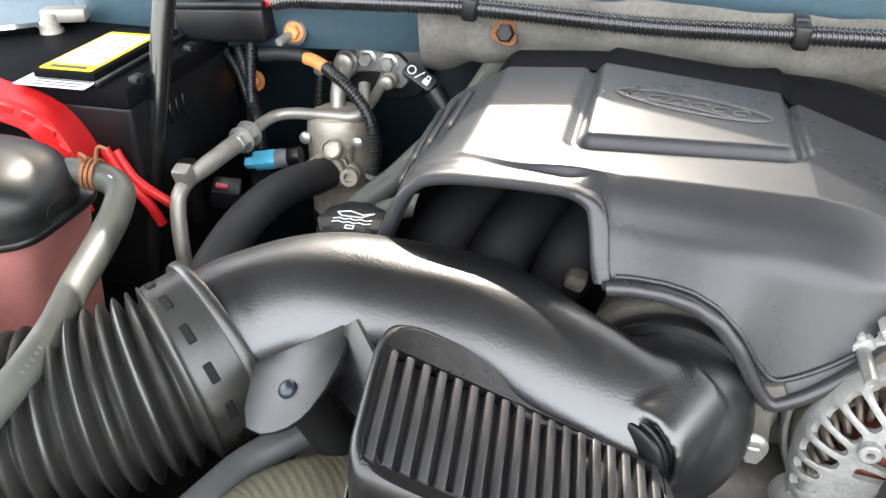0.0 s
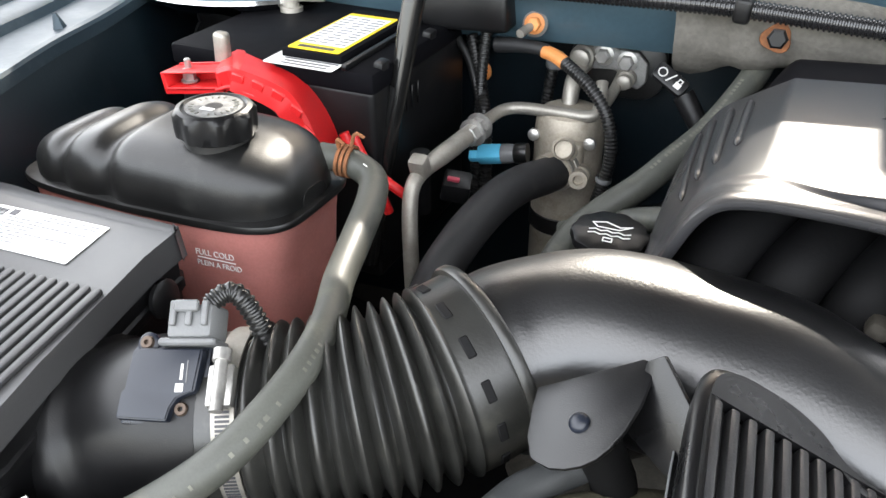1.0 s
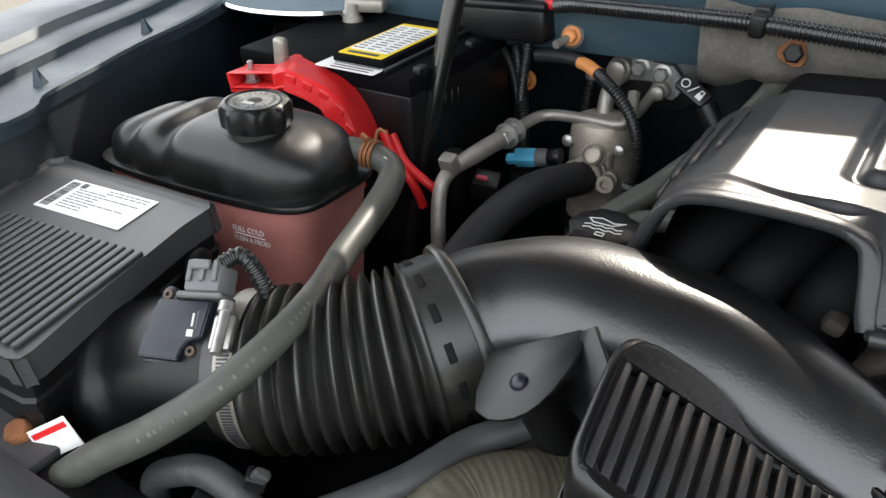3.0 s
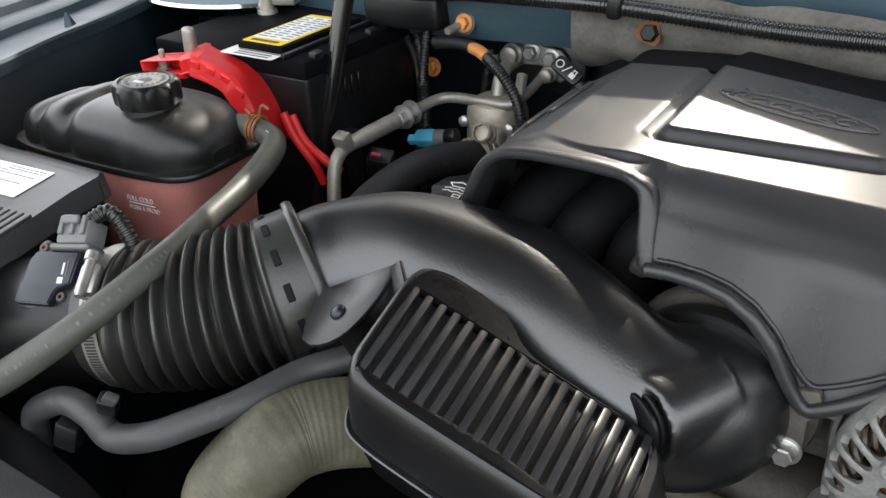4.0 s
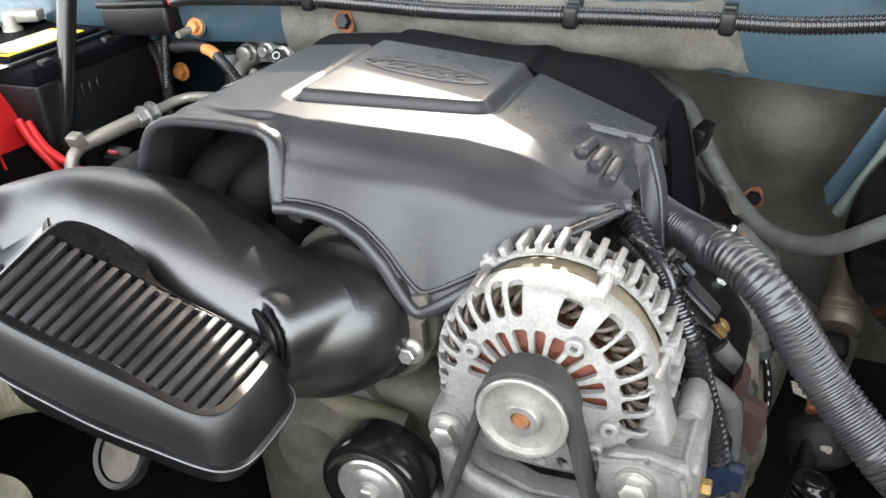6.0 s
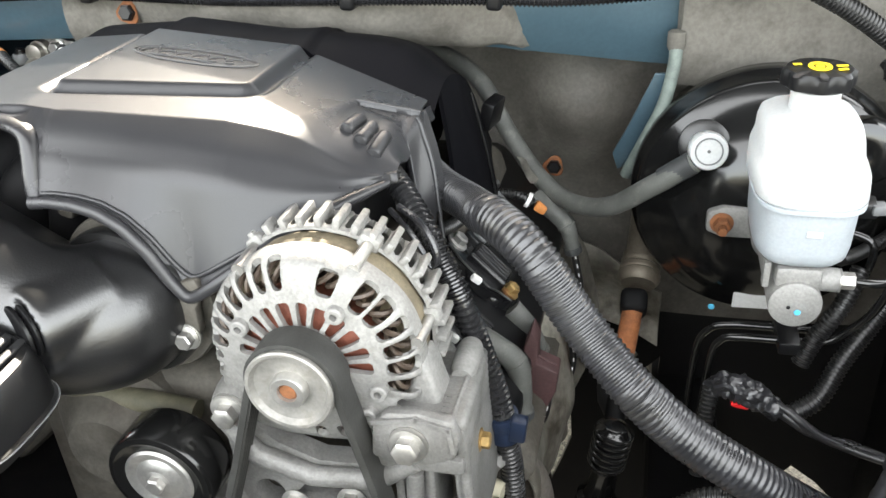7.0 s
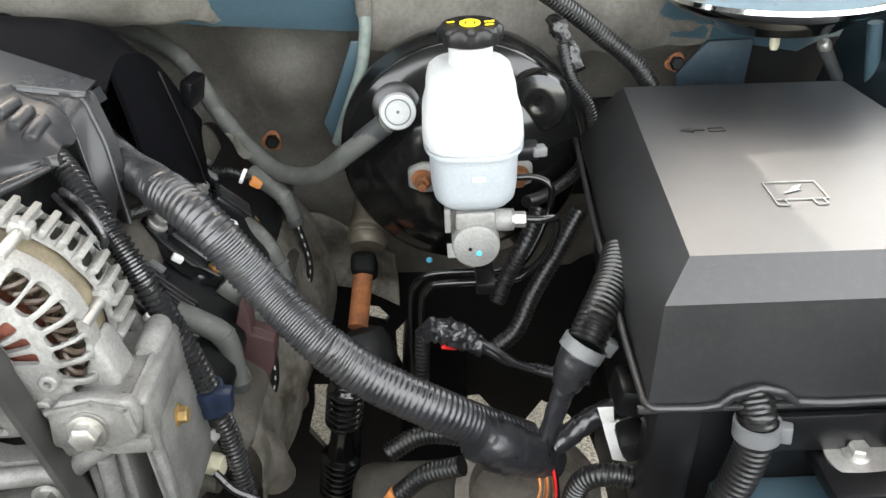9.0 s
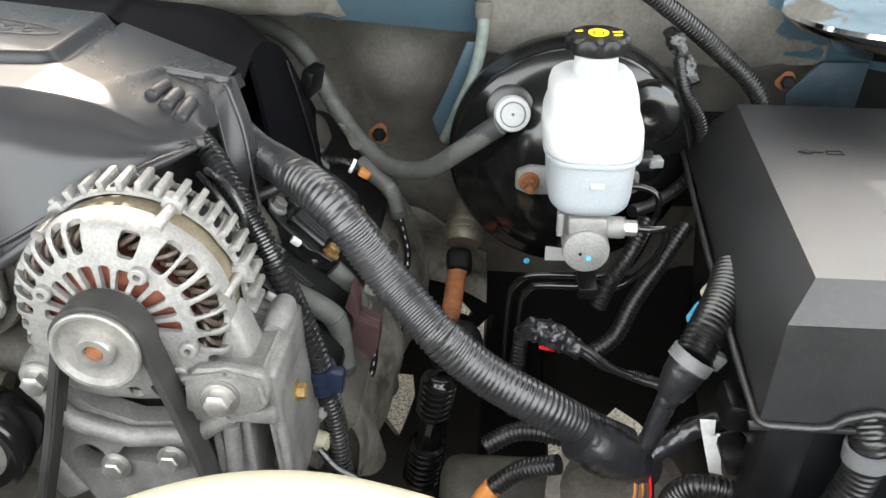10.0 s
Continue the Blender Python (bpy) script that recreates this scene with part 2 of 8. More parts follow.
M_NAVYCLIP = surface("dark_blue_clip_plastic", (0.010, 0.017, 0.036), 0.35, grain=(900, 0.08), blotch=(30, 0.2))
M_TAPE = surface("shiny_black_tape", (0.016, 0.016, 0.018), 0.27, grain=(260, 0.5), blotch=(40, 0.3), spec=0.9)
M_GLOSSLOOM = surface("glossy_black_corrugated_conduit", (0.012, 0.012, 0.013), 0.24, spec=1.0, grain=(500, 0.15), blotch=(30, 0.3), dirt=((0.04, 0.038, 0.033), 40, 0.6, 0.85))
M_LOOM = surface("shiny_black_taped_conduit", (0.018, 0.018, 0.020), 0.34, grain=(260, 0.30), blotch=(45, 0.5), dirt=((0.035, 0.034, 0.031), 30, 0.55, 0.75), spec=0.85)
M_WRAP = surface("crumpled_black_tape", (0.015, 0.015, 0.017), 0.30, grain=(150, 0.6), blotch=(40, 0.3), spec=0.85)
M_CREAM = surface("cream_plastic", (0.46, 0.43, 0.32), 0.4, grain=(300, 0.03), blotch=(9, 0.06))
M_ORANGE = surface("orange_tape", (0.55, 0.21, 0.06), 0.5, grain=(500, 0.1), blotch=(40, 0.2))
M_BELT = surface("ribbed_belt_rubber", (0.03, 0.03, 0.028), 0.6, grain=(500, 0.2), blotch=(50, 0.3))
M_CONC = surface("pale_aggregate_concrete", (0.150, 0.134, 0.105), 0.9, grain=(150, 0.8), blotch=(110, 0.6), dirt=((0.028, 0.025, 0.020), 150, 0.49, 0.56))
M_MAROON = surface("maroon_heat_sleeve", (0.055, 0.026, 0.026), 0.7, grain=(400, 0.3), blotch=(30, 0.3))


# ---- mesh tools ----
def smooth(a, b, x):
    x = min(1, max(0, (x - a) / (b - a)))
    return x * x * (3 - 2 * x)


REST = {}                                      # where each thing's base stands


def thing(name, base, label, category, group="", kind=""):
    ob = new(name)
    ob.location = base
    REST[ob] = Matrix.Translation(base)
    return tagged(ob, label, category, group, kind)


def finish(ob, parent, angle):
    me = ob.data
    me.polygons.foreach_set("use_smooth", [True] * len(me.polygons))
    me.set_sharp_from_angle(angle=radians(angle))
    if parent is not None:
        ob.parent = parent
        ob.matrix_parent_inverse = REST[parent].inverted()
    REST[ob] = Matrix.Identity(4)
    return ob


def part(name, bm, material, parent, label="", angle=38):
    """Link a bmesh, given in world metres, as one mesh object under a thing or part."""
    me = bpy.data.meshes.new(name)
    bmesh.ops.recalc_face_normals(bm, faces=bm.faces)
    bm.to_mesh(me)
    bm.free()
    me.materials.append(material)
    ob = finish(new(name, me), parent, angle)
    return tagged(ob, label) if label else ob


def solid(name, bm, material, label, category, group="", kind="", angle=38):
    """A thing that is one mesh."""
    return tagged(part(name, bm, material, None, "", angle), label, category, group, kind)


def catmull(pts, n=8):
    p = [Vector(q) for q in pts]
    p = [2 * p[0] - p[1], *p, 2 * p[-1] - p[-2]]
    out = []
    for i in range(1, len(p) - 2):
        a, b, c, d = p[i - 1:i + 3]
        for k in range(n):
            t = k / n
            out.append(0.5 * ((2 * b) + (c - a) * t + (2 * a - 5 * b + 4 * c - d) * t * t + (3 * b - a - 3 * c + d) * t ** 3))
    out.append(p[-2].copy())
    return out


def resample(pts, step):
    s = [0.0]
    for a, b in zip(pts, pts[1:]):
        s.append(s[-1] + (b - a).length)
    m = max(2, int(round(s[-1] / step)))
    out, i = [], 0
    for k in range(m + 1):
        u = s[-1] * k / m
        while i < len(s) - 2 and s[i + 1] < u:
            i += 1
        w = (u - s[i]) / max(1e-9, s[i + 1] - s[i])
        out.append(pts[i].lerp(pts[i + 1], min(1, w)))
    return out, s[-1]


def frames(pts):
    """A steady pair of cross directions at each point of a line."""
    tang = [(pts[min(i + 1, len(pts) - 1)] - pts[max(i - 1, 0)]).normalized() for i in range(len(pts))]
    side = tang[0].orthogonal().normalized()
    if abs(tang[0].z) < 0.95:
        side = tang[0].cross(Vector((0, 0, 1))).normalized()
    out = []
    for t in tang:
        side = (side - t * side.dot(t)).normalized()
        out.append((t, side, side.cross(t)))
    return out


def sweep(pts, radius, seg=16, shape=None, caps=True, bm=None):
    """A tube along points. radius: a number or a function of the share of the way; shape: r(angle) factor, or None."""
    bm = bm or bmesh.new()
    rings = []
    m = len(pts) - 1
    for i, (p, (t, a, b)) in enumerate(zip(pts, frames(pts))):
        r = radius(i / m) if callable(radius) else radius
        ring = []
        for k in range(seg):
            w = 2 * math.pi * k / seg
            rr = r * (shape(w, i / m) if shape else 1)
            ring.append(bm.verts.new(p + a * (rr * math.cos(w)) + b * (rr * math.sin(w))))
        rings.append(ring)
    for q, s in zip(rings, rings[1:]):
        for k in range(seg):
            bm.faces.new((q[k], q[(k + 1) % seg], s[(k + 1) % seg], s[k]))
    if caps:
        bm.faces.new(rings[0])
        bm.faces.new(rings[-1][::-1])
    return bm


def hose(pts, radius, seg=18, step=0.006, wobble=0.0, bm=None):
    line, length = resample(catmull(pts, 10), step)
    if wobble:
        line = [p + Vector([noise.noise(p * 25 + Vector((7 * j, 0, 0))) for j in range(3)]) * wobble for p in line]
    return sweep(line, radius, seg, bm=bm)


def crumple(pts, radius, seg=28, step=0.002, depth=0.16):
    """A taped tube with wrinkled, uneven sides."""
    line, length = resample(catmull(pts, 10), step)
    o = Vector(pts[0]) * 40

    def fold(w, s):
        q = Vector((2.2 * math.cos(w), 2.2 * math.sin(w), s * length * 150)) + o
        return 1 + depth * noise.noise(q) + 0.5 * depth * noise.noise(q * 2.3)
    return sweep(line, radius, seg, fold)


def conduit(pts, radius, pitch=0.004, depth=0.0013, seg=16, bm=None):
    """Corrugated tube: four rings to each corrugation."""
    line, length = resample(catmull(pts, 10), pitch / 4)
    m = len(line) - 1
    return sweep(line, lambda s: radius - (0, depth, depth, 0)[int(round(s * m)) % 4], seg, bm=bm)


def lathe(profile, origin, axis=(0, 0, 1), seg=32, lobes=None, bm=None, cap=True):
    """Turn (radius, height) pairs about an axis. lobes: f(angle, radius, height) -> radius."""
    bm = bm or bmesh.new()
    ax = Vector(axis).normalized()
    a = ax.orthogonal().normalized()
    if abs(ax.z) < 0.9:
        a = ax.cross(Vector((0, 0, 1))).normalized()
    b = ax.cross(a)
    o = Vector(origin)
    rings = []
    for r, h in profile:
        ring = []
        for k in range(seg):
            w = 2 * math.pi * k / seg
            rr = lobes(w, r, h) if lobes else r
            ring.append(bm.verts.new(o + ax * h + a * (rr * math.cos(w)) + b * (rr * math.sin(w))))
        rings.append(ring)
    for q, s in zip(rings, rings[1:]):
        for k in range(seg):
            bm.faces.new((q[k], q[(k + 1) % seg], s[(k + 1) % seg], s[k]))
    if cap:
        bm.faces.new(rings[0][::-1])
        bm.faces.new(rings[-1])
    return bm


def bevelled(bm, width, segments=2, angle=30):
    edges = [e for e in bm.edges if len(e.link_faces) == 2 and e.calc_face_angle(0) > radians(angle)]
    if width and edges:
        bmesh.ops.bevel(bm, geom=edges, offset=width, segments=segments, profile=0.5, affect="EDGES", clamp_overlap=True)
    return bm


def block(m, sx, sy, sz, bevel=0.002, segments=2, taper=None, bm=None):
    """A bevelled box of size sx, sy, sz centred on the pose m. taper: (x share, y share) of the top."""
    tmp = bmesh.new()
    bmesh.ops.create_cube(tmp, size=1)
    for v in tmp.verts:
        f = taper if taper and v.co.z > 0 else (1, 1)
        v.co = Vector((v.co.x * sx * f[0], v.co.y * sy * f[1], v.co.z * sz))
    bevelled(tmp, bevel, segments)
    tmp.transform(m)
    return join(tmp, bm)


def join(tmp, bm):
    if bm is None:
        return tmp
    me = bpy.data.meshes.new("tmp")
    tmp.to_mesh(me)
    tmp.free()
    bm.from_mesh(me)
    bpy.data.meshes.remove(me)
    return bm


def frame_of(origin, xdir, ydir):
    """A pose whose x and y run along the two directions (y made square to x)."""
    x = Vector(xdir).normalized()
    z = x.cross(Vector(ydir)).normalized()
    y = z.cross(x)
    m = Matrix((x, y, z)).transposed().to_4x4()
    m.translation = origin
    return m


def prism(outline, m, depth, bevel=0.0, segments=2, bm=None, holes=()):
    """A flat outline (x, y) drawn out along the pose's z, with holes."""
    tmp = bmesh.new()
    if holes:
        loops = []
        for ring in (outline, *holes):
            vs = [tmp.verts.new((x, y, 0)) for x, y in ring]
            loops += [tmp.edges.new((vs[i], vs[(i + 1) % len(vs)])) for i in range(len(vs))]
        bmesh.ops.triangle_fill(tmp, use_beauty=True, use_dissolve=False, edges=loops)
        faces = list(tmp.faces)
    else:
        faces = [tmp.faces.new([tmp.verts.new((x, y, 0)) for x, y in outline])]
    bmesh.ops.recalc_face_normals(tmp, faces=tmp.faces)
    ret = bmesh.ops.extrude_face_region(tmp, geom=faces)
    for v in ret["geom"]:
        if isinstance(v, bmesh.types.BMVert):
            v.co.z += depth
    bmesh.ops.recalc_face_normals(tmp, faces=tmp.faces)
    if bevel:
        bevelled(tmp, bevel, segments, 40)
    tmp.transform(m)
    return join(tmp, bm)


def loft(rings, caps=True, bm=None, closed=True):
    """Skin rings of equally many points."""
    bm = bm or bmesh.new()
    vs = [[bm.verts.new(p) for p in ring] for ring in rings]
    for q, s in zip(vs, vs[1:]):
        m = len(q)
        for k in range(m if closed else m - 1):
            bm.faces.new((q[k], q[(k + 1) % m], s[(k + 1) % m], s[k]))
    if caps and closed:
        bm.faces.new(vs[0][::-1])
        bm.faces.new(vs[-1])
    return bm


def sheet(fn, nu, nv, thick=0.0, bm=None):
    """A grid sheet fn(u, v) -> place, u and v from 0 to 1, with a thickness."""
    bm = bm or bmesh.new()
    vs = [[bm.verts.new(fn(i / nu, j / nv)) for j in range(nv + 1)] for i in range(nu + 1)]
    faces = [bm.faces.new((vs[i][j], vs[i + 1][j], vs[i + 1][j + 1], vs[i][j + 1])) for i in range(nu) for j in range(nv)]
    if thick:
        bmesh.ops.recalc_face_normals(bm, faces=faces)
        bmesh.ops.solidify(bm, geom=faces, thickness=thick)
    return bm


def rounded(w, h, r, n=6, cx=0.0, cy=0.0):
    """A rounded rectangle's outline."""
    out = []
    for sx, sy, a0 in ((1, 1, 0), (-1, 1, 90), (-1, -1, 180), (1, -1, 270)):
        for k in range(n + 1):
            a = radians(a0 + 90 * k / n)
            out.append((cx + sx * (w / 2 - r) + r * math.cos(a), cy + sy * (h / 2 - r) + r * math.sin(a)))
    return out


def circle(r, n=20, cx=0.0, cy=0.0):
    return [(cx + r * math.cos(2 * math.pi * k / n), cy + r * math.sin(2 * math.pi * k / n)) for k in range(n)]


def hexbolt(origin, axis, r=0.0075, h=0.006, bm=None):
    """A flanged hexagon head."""
    bm = lathe([(r * 1.35, 0), (r * 1.4, 0.0012), (r * 1.1, 0.002)], origin, axis, 20, bm=bm)
    hexa = lambda w, rr, hh: rr / math.cos((w % (math.pi / 3)) - math.pi / 6) * 0.87
    return lathe([(r, 0.0015), (r, h - 0.001), (r * 0.82, h)], origin, axis, 24, lobes=hexa, bm=bm)


def bezel(outline, m, width, height, bm=None):
    """A raised line of printing or moulding along an outline, as thin bars."""
    for (ax, ay), (bx, by) in zip(outline, outline[1:]):
        d = Vector((bx - ax, by - ay, 0))
        bm = block(m @ Matrix.Translation(((ax + bx) / 2, (ay + by) / 2, height / 2)) @ Matrix.Rotation(math.atan2(d.y, d.x), 4, "Z"), d.length + width, width, height, 0, bm=bm)
    return bm


def lettering(name, words, m, size, material, parent, label=""):
    """Built-in letters as thin solid mesh, centred on the pose's plane."""
    cu = bpy.data.curves.new(name, "FONT")
    cu.body, cu.size, cu.extrude, cu.align_x, cu.align_y = words, size, 0.00015, "CENTER", "CENTER"
    tmp = bpy.data.objects.new(name, cu)
    me = bpy.data.meshes.new_from_object(tmp)
    bpy.data.objects.remove(tmp)
    bpy.data.curves.remove(cu)
    me.transform(m)
    me.materials.clear()
    me.materials.append(material)
    ob = finish(new(name, me), parent, 30)
    return tagged(ob, label) if label else ob


# ---- the setting: ground, bulkhead, wings, open bonnet ----
def flat_ground():
    bm = bmesh.new()
    bmesh.ops.create_grid(bm, x_segments=8, y_segments=8, size=150)
    solid("ground", bm, M_CONC, "pale aggregate concrete driveway under the vehicle", "ground", kind="structure")


flat_ground()


def bulkhead(u, v):
    """The moulded dash mat: nearly upright, set back on the driver's side, with one soft swelling."""
    x, z = -0.86 + 1.92 * u, 0.74 + 0.45 * v
    s = min(1, max(0, (x - 0.02) / 0.22))
    s = s * s * (3 - 2 * s)
    y = 0.885 + 0.10 * s - 0.05 * max(0, (z - 1.02) / 0.17) * s + 0.16 * max(0, 0.8 - z)
    y -= 0.050 * math.exp(-((x - 0.352) / 0.055) ** 2 - ((z - 1.035) / 0.065) ** 2)
    y -= 0.030 * math.exp(-((x - 0.20) / 0.06) ** 2 - ((z - 0.96) / 0.09) ** 2)
    y += 0.010 * noise.noise(Vector((x * 9, z * 9, 3)))
    return Vector((x, y, z))


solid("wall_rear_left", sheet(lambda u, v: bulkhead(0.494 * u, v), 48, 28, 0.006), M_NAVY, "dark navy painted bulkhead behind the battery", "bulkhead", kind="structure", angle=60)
solid("wall_rear", sheet(lambda u, v: bulkhead(0.494 + 0.506 * u, v), 56, 28, 0.006), M_MAT, "brown-grey moulded dash mat on the bulkhead", "bulkhead", kind="structure", angle=60)


def strip(name, xs, ys, zs_low, zs_high, material, label, thick=0.02, ragged=0.0, lip=0.0):
    """A band across the vehicle whose front face follows (x, y) with its own lower and upper edge."""
    base = [(Vector((x, y, a)), Vector((x, y, b))) for x, y, a, b in zip(xs, ys, zs_low, zs_high)]
    low, _ = resample(catmull([p for p, q in base], 8), 0.012)
    high, _ = resample(catmull([q for p, q in base], 8), 0.012)
    m = min(len(low), len(high))
    n = 8

    def fn(u, v):
        i = min(m - 1, int(round(u * (m - 1))))
        p = low[min(i, len(low) - 1)].lerp(high[min(i, len(high) - 1)], v)
        k = noise.noise(Vector((p.x * 30, p.z * 30, 1)))
        p.z += ragged * k * (1 - v)
        p.y += ragged * 0.8 * noise.noise(Vector((p.x * 22, p.z * 40, 8))) - lip * math.sin(math.pi * v) + (0.012 * (0.15 - v) / 0.15 if v < 0.15 else 0)
        return p
    return solid(name, sheet(fn, m - 1, n, thick), material, label, "bulkhead", kind="structure", angle=55)


# the cowl: painted steel with grey felt pads hung over it
strip("cowl_panel", (-0.86, -0.45, -0.14, 0.16, 0.45, 0.78, 1.05), (0.83, 0.80, 0.80, 0.795, 0.875, 0.92, 0.95), (1.12, 1.150, 1.162, 1.165, 1.118, 1.085, 1.03), (1.30,) * 7, M_BLUE,
      "blue-grey painted steel cowl above the engine", 0.01)
strip("cowl_pad", (-0.165, -0.02, 0.12, 0.24, 0.315), (0.785, 0.765, 0.755, 0.80, 0.858), (1.160, 1.182, 1.181, 1.164, 1.142), (1.222, 1.224, 1.222, 1.214, 1.205), M_FELT,
      "ragged grey felt insulation pad over the cowl", 0.014, 0.010, 0.006)
strip("cowl_pad", (0.452, 0.56, 0.68, 0.76, 0.835), (0.862, 0.888, 0.905, 0.925, 0.935), (1.106, 1.090, 1.078, 1.073, 1.070), (1.27,) * 5, M_FELT,
      "grey felt insulation pad above the brake servo", 0.014, 0.008, 0.004)


def wing(side):
    """Inner wing wall and the painted rail of the outer wing along one side."""
    if side < 0:
        line = [(-0.52, 0.10), (-0.565, 0.24), (-0.582, 0.298), (-0.588, 0.324), (-0.587, 0.351), (-0.597, 0.383), (-0.618, 0.406), (-0.641, 0.471), (-0.668, 0.548), (-0.701, 0.668), (-0.80, 0.92)]
        top, low = 1.178, 0.5
    else:
        line = [(0.97, 0.10), (0.975, 0.36), (0.985, 0.66), (1.0, 0.92)]
        top, low = 1.15, 0.5
    pts, _ = resample(catmull([(x, y, 0) for x, y in line], 8), 0.01)
    m = len(pts) - 1
    name = "wall_left" if side < 0 else "wall_right"

    def inner(u, v):
        p = pts[int(round(u * m))]
        w = v * (top - 0.008 - low)
        z = top - 0.008 - w
        out = 0.010 - 0.045 * min(1, w / 0.12) - 0.06 * max(0, w - 0.2)
        return Vector((p.x + side * out, p.y, z))
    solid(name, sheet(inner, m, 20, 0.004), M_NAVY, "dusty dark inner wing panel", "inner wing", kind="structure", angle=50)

    prof = [(0.0, -0.014), (0.0, -0.003), (0.002, 0.0), (0.008, 0.0005), (0.012, -0.003), (0.030, -0.005), (0.066, -0.004), (0.070, 0.004), (0.076, 0.007), (0.105, 0.007), (0.112, 0.015), (0.125, 0.019), (0.20, 0.014), (0.34, -0.05)]

    def rail(u, v):
        p = pts[int(round(u * m))]
        k = v * (len(prof) - 1)
        i = min(len(prof) - 2, int(k))
        a, b = prof[i], prof[i + 1]
        f = k - i
        return Vector((p.x + side * (a[0] + (b[0] - a[0]) * f), p.y, top + a[1] + (b[1] - a[1]) * f))
    return solid("wing_rail", sheet(rail, m, len(prof) - 1, 0.003), M_RAIL, "blue-grey painted wing rail along the engine bay", "wing", kind="structure", angle=30)


wing(-1)
wing(1)

# small upright tabs on the passenger wing rail
for x, y in ((-0.700, 0.592), (-0.650, 0.428)):
    solid("rail_tab", loft([[Vector((x - 0.006, y - 0.014, 1.160)), Vector((x + 0.008, y - 0.006, 1.160)), Vector((x - 0.004, y + 0.012, 1.160))],
                            [Vector((x - 0.012, y - 0.003, 1.187)), Vector((x - 0.010, y - 0.001, 1.187)), Vector((x - 0.011, y + 0.001, 1.187))]]),
          M_RAIL, "small bright metal gusset on the wing rail", "tab", "rail tabs", angle=20)


# the foam seal under the passenger rail and the drain hole of the inner wing
solid("wing_seal", hose([(-0.585, 0.255, 1.09), (-0.600, 0.285, 1.107), (-0.610, 0.318, 1.115), (-0.614, 0.350, 1.114), (-0.612, 0.378, 1.10)], 0.011, 14, 0.005, 0.004), M_RADHOSE, "crumbling olive foam seal under the wing flange", "seal")
solid("drain_hole", lathe([(0.020, 0.0), (0.024, 0.002), (0.026, 0.0), (0.024, -0.004)], (-0.690, 0.790, 1.112), (0.8, -0.6, 0.1), 28), M_DARK, "round dark hole with a rolled rim in the panel", "hole", kind="structure")


def open_bonnet():
    """The lifted bonnet: outer skin, its frame ribs, hinged behind the cowl."""
    t = thing("bonnet", (0.2, 0.78, 1.40), "open blue-grey bonnet propped above the engine", "bonnet", kind="structure")
    a = radians(43)
    m = Matrix.Translation((0.17, 0.765, 1.424)) @ Matrix.Rotation(-a, 4, "X")

    def skin(u, v):
        x, y = -0.95 + 1.90 * u, -1.35 * v
        return m @ Vector((x, y, 0.02 - 0.05 * (2 * u - 1) ** 2))
    part("skin", sheet(skin, 24, 16, 0.004), M_BLUE, t)

    def lining(u, v):
        x, y = -0.88 + 1.76 * u, -0.04 - 1.24 * v
        dent = 0.012 if 0.12 < (4 * u) % 1 < 0.88 and 0.1 < (3 * v) % 1 < 0.9 else 0
        return m @ Vector((x, y, -0.035 - 0.05 * (2 * u - 1) ** 2 + dent))
    part("lining", sheet(lining, 40, 30, 0.004), M_DARK, t)


open_bonnet()

# windscreen base behind the cowl: unseen scuttle and two covers added to trim sunlight
solid("scuttle", block(pose(-0.10, 1.04, 1.3145), 1.62, 0.46, 0.137, 0.01), M_BLACK, "unseen black scuttle block raised to trim the sun", "scuttle", kind="structure")
SUN_BLOCK = [(0.16, 0.0), (0.60, 0.0), (0.58, 0.065), (0.18, 0.065)]
solid("sun_trim_block", prism(SUN_BLOCK, frame_of((0, 0.87, 1.346), (1, 0, 0), (0, 0, 1)), 0.05, 0.008), M_BLACK, "unseen black sun block added on the scuttle, driver's side", "scuttle", kind="structure")
# second added block, keeps the sun off the passenger side
SUN_BLOCK_END = [(-0.90, 0.0), (-0.105, 0.0), (-0.125, 0.075), (-0.90, 0.075)]
solid("vent_cover", prism(SUN_BLOCK_END, frame_of((0, 0.87, 1.346), (1, 0, 0), (0, 0, 1)), 0.05, 0.008), M_BLACK, "unseen black sun block added on the scuttle, passenger side", "scuttle", kind="structure")
solid("cab_floor", block(pose(0.1, 2.75, 0.91), 1.9, 3.2, 0.60, 0.08, 3), M_BLUE, "blue-grey painted body behind the bulkhead", "cab", kind="structure")

TOE = [(-0.85, 0.90), (-0.85, 0.05), (0.48, 0.05), (0.485, 0.50), (0.566, 0.506), (0.602, 0.451), (0.638, 0.449), (0.664, 0.489), (0.70, 0.463), (0.739, 0.42), (0.78, 0.30), (1.05, 0.30), (1.05, 0.90)]
TOEHOLES = [[(0.400, 0.684), (0.424, 0.680), (0.438, 0.661), (0.431, 0.648), (0.408, 0.656)], [(0.313, 0.540), (0.346, 0.538), (0.348, 0.495), (0.334, 0.449), (0.318, 0.400), (0.294, 0.444), (0.309, 0.497)], [(0.445, 0.634), (0.468, 0.661), (0.466, 0.602), (0.453, 0.557), (0.444, 0.582)]]
solid("floor_pan", sheet(lambda u, v: Vector((0.27 + 0.19 * u, 0.905 + 0.03 * math.sin(3 * u) + 0.012 * math.sin(5 * v), 0.735 + (0.14 - 0.05 * smooth(0.45, 1, u)) * v + 0.02 * math.sin(3.1 * u) * (1 - v))), 24, 12, 0.003), M_SHIELD,
      "pale grey sheet metal behind the steering shaft", "floor pan", kind="structure", angle=60)
